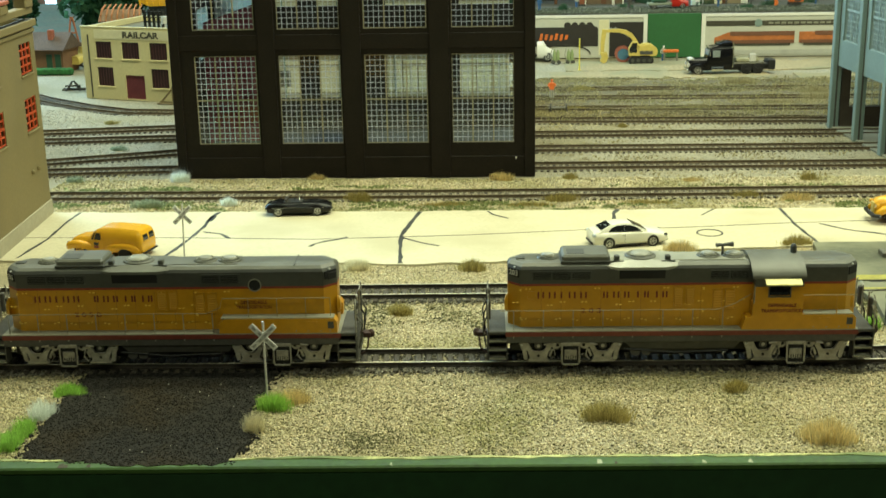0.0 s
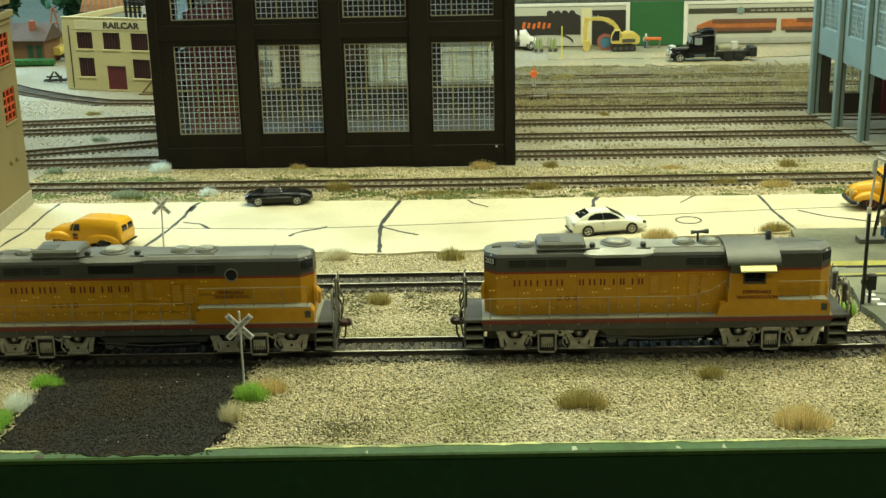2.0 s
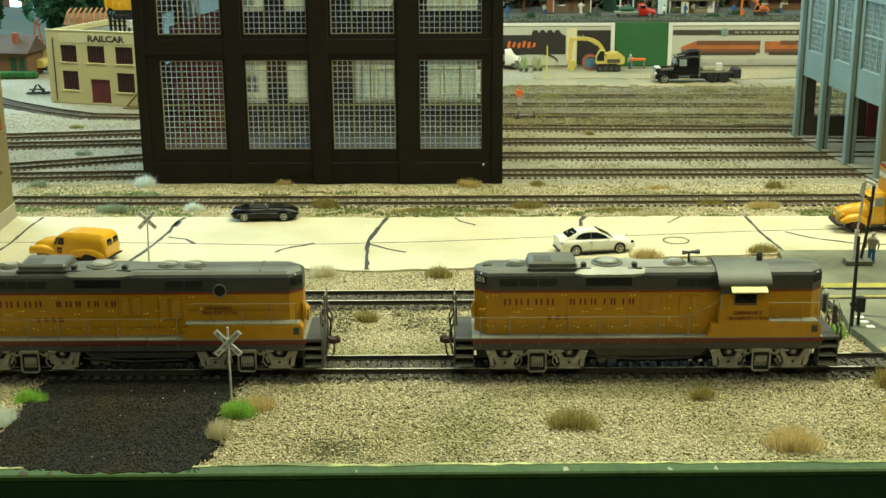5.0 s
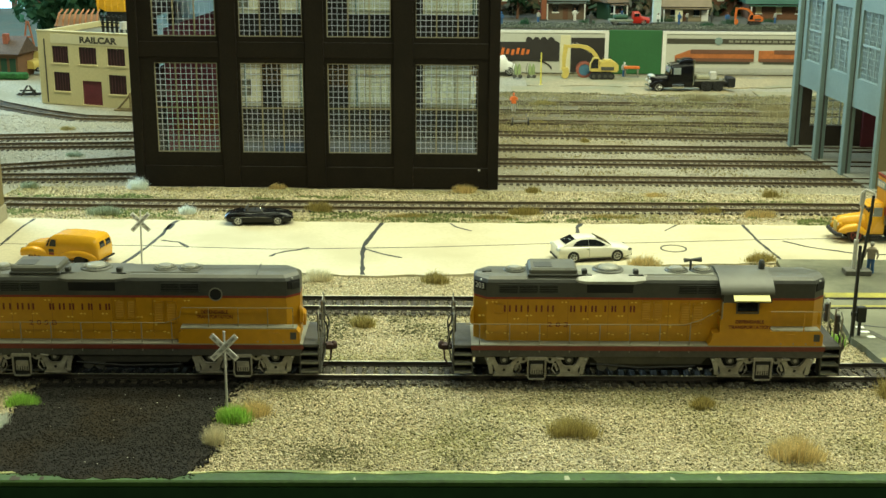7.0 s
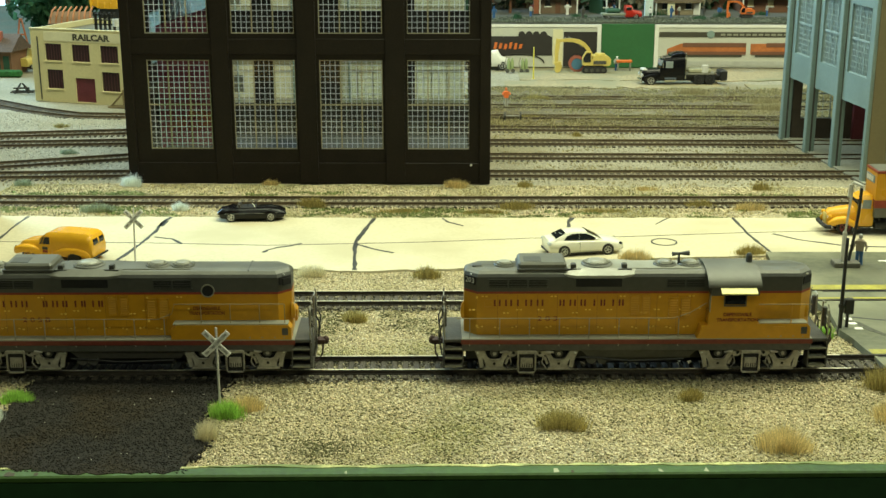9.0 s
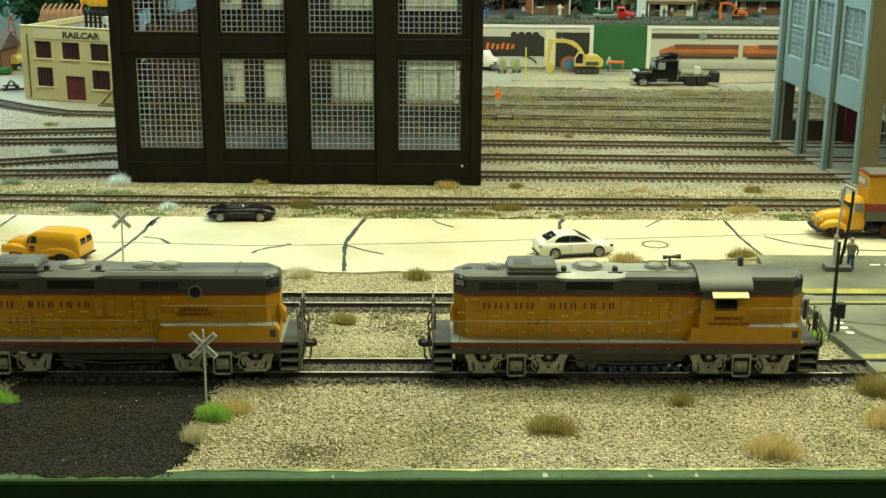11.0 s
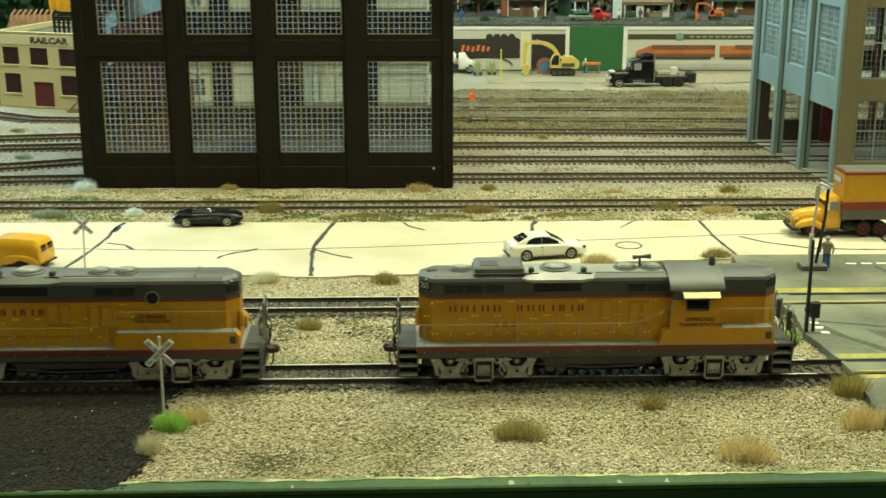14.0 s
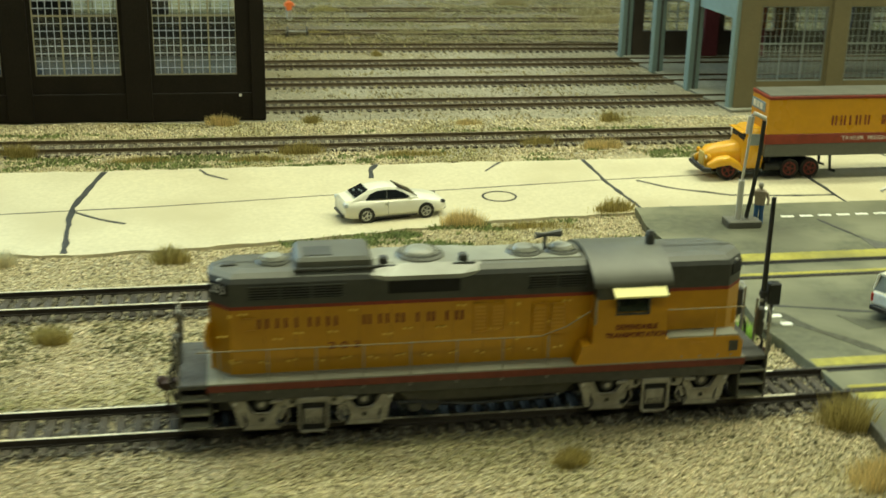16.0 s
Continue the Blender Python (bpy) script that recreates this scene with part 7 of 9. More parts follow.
def lorry():
    """The yellow bonneted tractor with its long trailer."""
    g = at(285, 829, 1.2, 1.5)
    c = thing("tractor_lorry", g, "yellow vintage bonneted lorry tractor on the road", "lorry")
    c.scale = (0.955, 0.955, 0.96)
    part("chassis", Shape().box(-3, 56, -6, 6, 4.6, 7.4, 0.3), M_BLACK, c)
    part("bonnet", Shape().loft([ring(x, w, a, b, 0.7) for x, w, a, b in ((-10.5, 4.6, 6, 15.0), (-8, 5.8, 5.4, 17.2), (0, 6.6, 5.4, 18.4), (9, 7.6, 5.4, 19.6))]), M_VANYEL, c, smooth=True)
    for s in (-1, 1):
        part("front_wing", Shape().loft([ring(x, w, a, b, 0.8) for x, w, a, b in ((-11, 1.6, 6.5, 9.5), (-6, 3.2, 8.2, 13.0), (1, 3.2, 9.2, 14.0), (7, 2.4, 6.0, 10.5), (10, 2.0, 4.6, 7.0))]), M_VANYEL, c, smooth=True, m=at(0, s * 9.6))
        part("headlamp", Shape().ball(-9.8, s * 8.2, 13.2, 1.6, 1.5, 1.5, 10, 6), M_VANYEL, c)
        part("lamp_lens", Shape().disc(-11.2, s * 8.2, 13.2, 1.2, -0.3, 12, "x"), M_CHROME, c)
    cab = part("cab", Shape().loft([ring(x, w, a, b, 0.4) for x, w, a, b in ((8.5, 9.6, 6, 19.5), (11, 10.0, 6, 27.0), (13.4, 10.0, 6, 28.6), (19.8, 10.0, 6, 28.6), (21.2, 9.4, 6, 27.0))]), M_VANYEL, c, "yellow rounded cab", smooth=True)
    for s in (-1, 1):
        part("door_window", Shape().side([(12.2, 19.4), (18.6, 19.4), (18.6, 25.6), (13.0, 25.6)], s * 9.4, s * 10.25), M_LIGHTGLASS, cab)
        part("step", Shape().box(10, 20, min(s * 8, s * 10), max(s * 8, s * 10), 4.0, 5.2, 0.2), M_BLACK, c)
        part("windscreen", Shape().box(9.4, 11.0, s * 4.4 - 3.9, s * 4.4 + 3.9, 20.4, 25.4, 0.3), M_CARGLASS, cab)
    part("bumper", Shape().tube([(-9, -11.6, 6.4), (-12.6, -10.4, 6.4), (-13.4, 0, 6.6), (-12.6, 10.4, 6.4), (-9, 11.6, 6.4)], 1.5, 8), M_BLACK, c)
    part("visor", Shape().box(7.6, 11.2, -9.2, 9.2, 26.0, 26.8, 0.3), M_VANYEL, cab)
    for s in (-1, 1):
        part("mirror", Shape().box(10.4, 11.2, s * 12.2 - 0.9, s * 12.2 + 0.9, 20.0, 24.0, 0.2), M_WHITE, c)
        part("door_seam", Shape().box(11.4, 11.7, s * 10.02 - 0.08, s * 10.02 + 0.08, 8, 19), M_LATCH, cab)
        part("fuel_tank", Shape().tube([(22.5, s * 8.6, 7.0), (31.0, s * 8.6, 7.0)], 2.6, 12), M_BLACK, c)
    part("grille", Shape().box(-11.2, -10.2, -3.6, 3.6, 7.0, 14.4, 0.3), M_CATYEL, c)
    part("exhaust", Shape().tube([(26, -7, 8), (26, -7, 31)], 0.8, 8), M_BLACK, c)
    wheels(c, (1.5, 37.5, 49.5), 9.6, 5.6, 4.0, M_REDRIM)
    t = thing("box_trailer", g, "yellow box trailer with a red stripe behind the tractor", "trailer")
    t.scale = (0.955, 0.955, 0.96)
    x0, x1, hw, hb = 20.0, 166, 13.4, 9.5
    part("box", Shape().box(x0, x1, -hw, hb, 26.0, 45.6, 0.4), mat("trailer_yellow", (0.60, 0.285, 0.012), 0.3, 0, 0.05, 300, 40, 0.02), t, "golden yellow box body")
    part("red_band", Shape().box(x0 - 0.1, x1 + 0.1, -hw - 0.1, hb + 0.1, 20.6, 26.1, 0.2), M_UPRED, t)
    part("grey_skirt", Shape().box(x0 + 0.2, x1, -hw, hb, 13.6, 20.6, 0.2), mat("skirt_grey", (0.10, 0.10, 0.083), 0.6), t)
    part("top_rail", Shape().box(x0 - 0.15, x1 + 0.15, -hw - 0.2, hb + 0.2, 45.4, 47.2, 0.2), M_UPRED, t)
    part("roof", Shape().box(x0 + 0.6, x1 - 0.6, -hw + 0.4, hb - 0.4, 47.2, 47.8, 0.2), mat("trailer_roof", (0.105, 0.104, 0.08), 0.6), t, "dull grey roof")
    for s in letter_bars(57.5, 116, 30.6, 36.2, -hw - 0.02, 0.95):
        part("name_bar", s, M_LETTER, t)
    part("service_letters", text_mesh("TRAILER  FREIGHT  SERVICE", 2.2, M_WHITELINE, 44), None, t, m=at(86.5, -hw - 0.2, 23.4))
    cr = part("crest", Shape().box(x0 - 0.4, x0, -9, 9, 37.5, 43.0, 0.1), mat("crest_blue", (0.22, 0.30, 0.38), 0.5), t)
    for y in (-4.5, 0, 4.5):
        part("crest_bar", Shape().box(x0 - 0.7, x0 - 0.3, y - 1.6, y + 1.6, 38.6, 42), M_WHITE, cr)
    part("landing_leg", Shape().tube([(62, -7, 13), (63, -7, 3.5), (66, -7, 2.8)], 0.9, 8), M_BLACK, t)
    part("landing_leg", Shape().tube([(62, 7, 13), (63, 7, 3.5), (66, 7, 2.8)], 0.9, 8), M_BLACK, t)
    part("axle_frame", Shape().box(114, 146, -7, 7, 6, 13.8, 0.5), M_BLACK, t)
    wheels(t, (121.5, 134), 11.0, 5.6, 4.4, M_REDRIM)


lorry()


# ---- signs, posts and fuelling stands ----
def crossbuck(x, y, height, board, label, turn=0.0, lean=0.0):
    c = thing("crossing_sign", at(x, y, 0, turn) @ Matrix.Rotation(radians(-lean), 4, "X"), label, "sign", "railway crossing signs")
    part("pole", Shape().tube([(0, 0, 0), (0, 0, height)], 0.55, 10), M_SILVER, c)
    for a in (45, -45):
        b = part("board", Shape().box(-board / 2, board / 2, -1.0 if a > 0 else -1.5, -0.5 if a > 0 else -1.0, -1.35, 1.35, 0.15), M_WHITE, c, "dull white board with worn dark lettering", m=Matrix.Translation((0, 0, (height - 7.3) * MM)) @ Matrix.Rotation(radians(a), 4, "Y"))
        q = -1.0 if a > 0 else -1.5
        part("word_panel", Shape().box(-board * 0.44, board * 0.44, q - 0.06, q + 0.1, -0.92, 0.92), mat("sign_grey", (0.62, 0.62, 0.56), 0.5, 0, 0.3, 900, 300, 0.1), b, "grey lettered panel")
        for k in range(4):
            u = -board * 0.36 + k * board * 0.24
            if abs(u) > 1.5:
                part("word_bar", Shape().box(u - 1.0, u + 1.0, q - 0.14, q - 0.02, -0.5, 0.5), mat("sign_dark", (0.30, 0.30, 0.27), 0.6), b)


crossbuck(-84.2, 511.7, 40.6, 16.0, "small silver railway crossing sign in the grass")
crossbuck(-182.5, 742, 36.5, 15.5, "small silver railway crossing sign beside the road", 6, 10)


def signal_post():
    p = thing("signal_post", at(228.5, 622.5, 0), "thin black signal post with a relay box", "post")
    part("pole", Shape().tube([(0, 0, -0.5), (0, 0, 53.5)], [1.15, 0.85], 10), M_BLACK, p)
    part("short_pole", Shape().tube([(4.0, 1.5, -0.5), (4.0, 1.5, 20)], 0.95, 8), M_BLACK, p)
    part("relay_box", Shape().box(1.6, 6.4, -1.4, 2.4, 11.5, 20.0, 0.4), M_BLACK, p)
    part("collar", Shape().tube([(0, 0, 15), (0, 0, 17)], 1.6, 10), M_BLACK, p)


signal_post()


def figure(name, x, y, z, turn, material, label, arm=0.0, h=20.0, top=None, hat=None):
    """A tiny painted model figure as one plain mesh."""
    s = Shape()
    k = h / 20.0
    for d in (-1.3, 1.3):
        s.tube([(d * k, 0, 0), (d * 0.9 * k, 0, 5 * k), (d * 0.8 * k, 0, 9.6 * k)], [1.15 * k, 1.0 * k, 1.35 * k], 8)
    s.loft([[(-2.2 * k, -1.3 * k, 9 * k), (2.2 * k, -1.3 * k, 9 * k), (2.2 * k, 1.3 * k, 9 * k), (-2.2 * k, 1.3 * k, 9 * k)], [(-2.8 * k, -1.5 * k, 15.6 * k), (2.8 * k, -1.5 * k, 15.6 * k), (2.8 * k, 1.5 * k, 15.6 * k), (-2.8 * k, 1.5 * k, 15.6 * k)], [(-1.2 * k, -0.8 * k, 16.6 * k), (1.2 * k, -0.8 * k, 16.6 * k), (1.2 * k, 0.8 * k, 16.6 * k), (-1.2 * k, 0.8 * k, 16.6 * k)]])
    s.ball(0, 0, 18.4 * k, 1.35 * k, 1.4 * k, 1.7 * k, 10, 6)
    for d in (-1, 1):
        up = arm * k
        s.tube([(d * 2.9 * k, 0, 15 * k), (d * 3.9 * k, -1.0 * k, 12 * k + up), (d * 3.6 * k, -2.2 * k, 9.6 * k + 2 * up)], [0.85 * k, 0.75 * k, 0.6 * k], 7)
    ob = solid(name, s, material, label, "figurine", at(x, y, z, turn), "painted model figurines", smooth=True)
    ob.data.materials.append(top or material)
    ob.data.materials.append(hat or top or material)
    for p in ob.data.polygons:
        p.material_index = 0 if p.center.z < 0.0096 * k else 1 if p.center.z < 0.0172 * k else 2
    return ob


def fuel_stands():
    f = thing("fuel_stand", at(275.3, 520, 3.6), "grey fuelling column with a black hose on a low plinth", "fuel stand", "fuel stands")
    part("plinth", Shape().box(-6, 6.5, -6.5, 6.5, 0, 3.0, 0.4), mat("plinth_grey", (0.13, 0.128, 0.105), 0.8, 0, 0.2, 500, 60, 0.2), f)
    part("column", Shape().tube([(-1.5, 0, 3), (-0.6, 0, 20), (-0.5, 0, 20.6)], [1.55, 1.55, 1.0], 14), M_STEEL, f, smooth=True)
    part("riser", Shape().tube([(-0.5, 0, 20), (3.2, 0, 50), (3.6, 0, 56)], [0.65, 0.65, 1.4], 10), M_SILVER, f, smooth=True)
    part("head", Shape().tube([(3.2, 0, 46), (3.6, -0.3, 54), (4.0, -0.3, 57.5)], [1.2, 2.0, 1.2], 12), M_SILVER, f, smooth=True)
    part("valve_wheel", Shape().disc(2.4, -0.8, 17.6, 2.8, -0.9, 18, "y"), M_STEEL, f, "round silver valve wheel")
    part("hose", Shape().tube([(4.0, -1.6, 55), (2.6, -2.2, 44), (-0.5, -2.4, 32), (-4.6, -2.2, 20), (-8.2, -1.8, 13.5)], 0.9, 8), M_BLACK, f, "black rubber hose", smooth=True)
    figure("worker_figure", 266, 520.5, 3.6, 20, M_FIGGREEN, "tiny painted worker figurine in green trousers and an orange cap", 1.0, 20.0, mat("vest_brown", (0.12, 0.085, 0.05), 0.7), M_FIGORANGE)
    p = thing("fuel_stand", at(264, 738, 3.6), "white fuelling post with a hanging black hose", "fuel stand", "fuel stands")
    part("plinth", Shape().box(-8, 8, -5, 5, 0, 3.2, 0.4), mat("plinth_grey", (0.13, 0.128, 0.105), 0.8), p)
    part("column", Shape().tube([(-2, 0, 3), (-2, 0, 22)], 1.4, 10), M_SILVER, p)
    part("riser", Shape().tube([(-2, 0, 20), (0.5, 0, 52)], 0.7, 8), M_SILVER, p)
    part("arm", Shape().tube([(-1.6, 0, 44), (-1.0, 0, 52), (0.6, 0, 53.4), (6.0, 0, 51.2), (6.2, 0, 48)], 1.0, 8), M_SILVER, p)
    part("hose", Shape().tube([(5.6, -0.6, 50), (5.0, -0.8, 34), (3.4, -1, 18), (1.5, -1, 4)], 1.0, 8), M_BLACK, p, smooth=True)
    figure("worker_figure", 273, 741, 3.6, -20, M_FIGBLUE, "tiny painted worker figurine in blue trousers and a pale shirt", 0.0, 20.0, mat("shirt_pale", (0.30, 0.25, 0.18), 0.7), M_FIGPALE)
    r = thing("fuel_gantry", at(380, 740, 3.6), "pale pipe gantry with two hanging black hoses", "fuel stand", "fuel stands")
    part("hose", Shape().tube([(0, 0, 3), (0.2, 0, 24), (-1, 0, 45)], 1.0, 8), M_BLACK, r, smooth=True)
    part("nozzle", Shape().tube([(0, 0, 0.2), (0, 0, 3.4)], [1.2, 0.9], 8), M_SILVER, r)
    part("hose", Shape().tube([(-29, 0, 55), (-29.4, 0, 43), (-31, 0, 34), (-37, 0, 24), (-44, 0, 17)], 1.0, 8), M_BLACK, r, smooth=True)
    part("nozzle", Shape().tube([(-44, 0, 17), (-48, 0, 14.5)], [1.0, 0.8], 8), M_SILVER, r)
    part("pipe_arm", Shape().tube([(-29, 0, 56), (-21, 0, 61), (19, 0, 74), (60, 0, 76)], 0.6, 8), M_SILVER, r)
    part("pipe_arm", Shape().tube([(-21, 0, 61), (-1, 0, 45), (10, 0, 60), (19, 0, 74)], 0.6, 8), M_SILVER, r)
    part("post", Shape().tube([(60, 0, 0), (60, 0, 76)], 1.6, 10), M_SILVER, r)
    q = thing("fuel_stand", at(340, 642, 3.6), "grey fuelling column on a dark plinth", "fuel stand", "fuel stands")
    part("plinth", Shape().box(-7, 9, -7, 8, 0, 3.0, 0.4), mat("plinth_grey", (0.13, 0.128, 0.105), 0.8), q)
    part("column", Shape().tube([(0, 0, 3), (0, 0, 22)], 1.6, 12), M_STEEL, q)
    part("riser", Shape().tube([(0, 0, 22), (2, 0, 56)], 0.65, 8), M_SILVER, q)


fuel_stands()


# ---- grass tufts ----
def tuft(x, y, z, rx, ry, h, n, material, label, seed, lean=0.34):
    rng = np.random.default_rng(seed)
    s = Shape()
    clumps = [(rng.uniform(-0.55, 0.55) * rx, rng.uniform(-0.5, 0.5) * ry, rng.uniform(0.75, 1.15)) for _ in range(max(3, n // 70))]
    for _ in range(n):
        cx, cy, ch = clumps[rng.integers(len(clumps))]
        bx, by = cx + rng.normal(0, 0.2) * rx, cy + rng.normal(0, 0.2) * ry
        out = Vector((bx / rx, by / ry, 0))
        hh = 1.15 * h * ch * rng.uniform(0.45, 1.05) * max(0.45, 1 - 0.45 * out.length)
        tx, ty = bx + hh * (lean * out.x + rng.normal(0, 0.17)), by + hh * (0.8 * lean * out.y + rng.normal(0, 0.17))
        w = rng.uniform(0.055, 0.11)
        p = Vector((1, rng.uniform(-1, 1), 0)).normalized() * w
        mx, my = 0.58 * bx + 0.42 * tx, 0.58 * by + 0.42 * ty
        s.add([(bx - p.x, by - p.y, -0.4), (bx + p.x, by + p.y, -0.4), (mx + p.x, my + p.y, hh * 0.6), (mx - p.x, my - p.y, hh * 0.6), (tx, ty, hh)], [(0, 1, 2, 3), (3, 2, 4)])
    me = bpy.data.meshes.new("grass_tuft")
    me.from_pydata([(a * MM, b * MM, c * MM) for a, b, c in s.v], [], s.f)
    me.materials.append(material)
    ob = new("grass_tuft", me)
    ob.matrix_basis = at(x, y, z)
    return tagged(ob, label, "grass", "grass tufts")


OLIVE, STRAW, LIME, PALE, SAGE = "olive-brown static grass tuft in the gravel", "straw-coloured static grass tuft in the gravel", "bright green static grass tuft", "pale whitish static grass tuft", "grey-green fluffy bush on the ground"
for k, (x, y, rx, ry, h, n, mt, lb) in enumerate([
    (71.5, 497, 13.5, 7, 8.5, 440, M_OLIVETUFT, OLIVE), (164, 476, 14, 8, 10.5, 460, M_STRAW, STRAW), (134, 531, 8, 4.5, 5.5, 260, M_OLIVETUFT, OLIVE),
    (-80.5, 505, 9, 5, 8.5, 400, M_LIME, LIME), (-74, 512, 11, 5, 8, 320, M_STRAW, STRAW), (-84, 480, 4.6, 4, 9.5, 340, M_PALE, PALE),
    (-182, 521, 10, 6, 6, 320, M_LIME, LIME), (-184.5, 494, 6.5, 7, 9, 360, M_WHITEBUSH, PALE), (-186.5, 477, 5, 8, 8, 260, M_LIME, LIME), (-188, 463, 5.5, 8, 8, 300, M_LIME, LIME),
    (-33, 638, 9, 5, 7, 260, M_OLIVETUFT, OLIVE), (-68, 720, 10, 5, 8, 260, M_PALE, "greyish grass tuft at the road's edge"), (3, 719, 11, 5, 8, 300, M_OLIVETUFT, OLIVE),
    (212, 772, 12, 6, 8, 300, M_OLIVETUFT, OLIVE), (136, 757, 14, 6, 9, 320, M_STRAW, STRAW), (228, 546, 10, 8, 12, 380, M_OLIVETUFT, OLIVE), (226, 510, 15, 9, 10, 460, M_STRAW, STRAW),
    (220, 616, 6, 4, 9, 200, M_LIME, LIME), (-90, 892, 13, 6, 9, 300, M_OLIVETUFT, OLIVE), (66, 893, 18, 5, 7, 300, M_OLIVETUFT, OLIVE), (202, 903, 16, 5, 6, 260, M_OLIVETUFT, OLIVE),
    (238, 894, 14, 5, 7, 240, M_STRAW, STRAW), (20, 961, 12, 5, 7, 260, M_STRAW, STRAW), (76, 963, 9, 5, 6, 220, M_OLIVETUFT, OLIVE), (-130, 965, 8, 4, 6, 180, M_STRAW, STRAW),
    (-241, 960, 9, 6, 10, 300, M_WHITEBUSH, "white fluffy bush at the engine house corner"), (-246, 876, 14, 6, 7, 300, M_SAGE, SAGE), (-186, 881, 8, 5, 7.5, 280, M_WHITEBUSH, "whitish fluffy bush behind the road"), (170, 955, 10, 4, 4, 160, M_STRAW, STRAW),
    (260, 957, 9, 5, 7, 160, M_OLIVETUFT, OLIVE), (330, 900, 12, 5, 7, 200, M_OLIVETUFT, OLIVE), (-330, 960, 9, 5, 6, 160, M_SAGE, SAGE), (-378, 1215, 9, 5, 4, 140, M_OLIVETUFT, OLIVE), (-330, 1085, 10, 5, 5, 140, M_SAGE, SAGE),
    (130, 1178, 7, 4, 5, 120, M_OLIVETUFT, OLIVE), (102, 1390, 20, 8, 8, 320, M_OLIVETUFT, OLIVE), (179, 1358, 30, 8, 6, 300, M_DEAD, STRAW), (282, 1431, 26, 9, 10, 420, M_DEAD, STRAW), (354, 1369, 26, 9, 10, 420, M_DEAD, STRAW), (349, 1325, 30, 9, 10, 420, M_DEAD, STRAW), (165, 1268, 36, 8, 6, 360, M_DEAD, STRAW), (215, 1281, 30, 7, 5, 300, M_DEAD, STRAW), (90, 1275, 20, 7, 4, 200, M_OLIVETUFT, OLIVE), (300, 1300, 34, 8, 6, 320, M_DEAD, STRAW), (230, 1405, 36, 8, 6, 320, M_DEAD, STRAW), (420, 1400, 30, 8, 8, 320, M_DEAD, STRAW),
    (40, 848 + 30, 20, 5, 3.5, 220, M_OLIVETUFT, "low green scatter beside the road"), (-20, 879, 26, 5, 3.5, 260, M_OLIVETUFT, "low green scatter beside the road"), (130, 884, 30, 5, 3.5, 260, M_OLIVETUFT, "low green scatter beside the road"), (170, 752, 30, 5, 3.5, 260, M_OLIVETUFT, "low green scatter beside the road"),
]):
    tuft(x, y, 0, rx, ry, h, int(3.0 * n), mt, lb, 500 + k)
for k, x in enumerate((-60, -10, 40, 92, 176, 290, 336, 372, 430, 500, 560)):
    tuft(x, 1700 + 30 * (k % 3), 58.5, 11 + 4 * (k % 3), 9, 7 + 3 * (k % 2), 300, M_LEAF, "dark leafy bush on the upper deck", 700 + k)


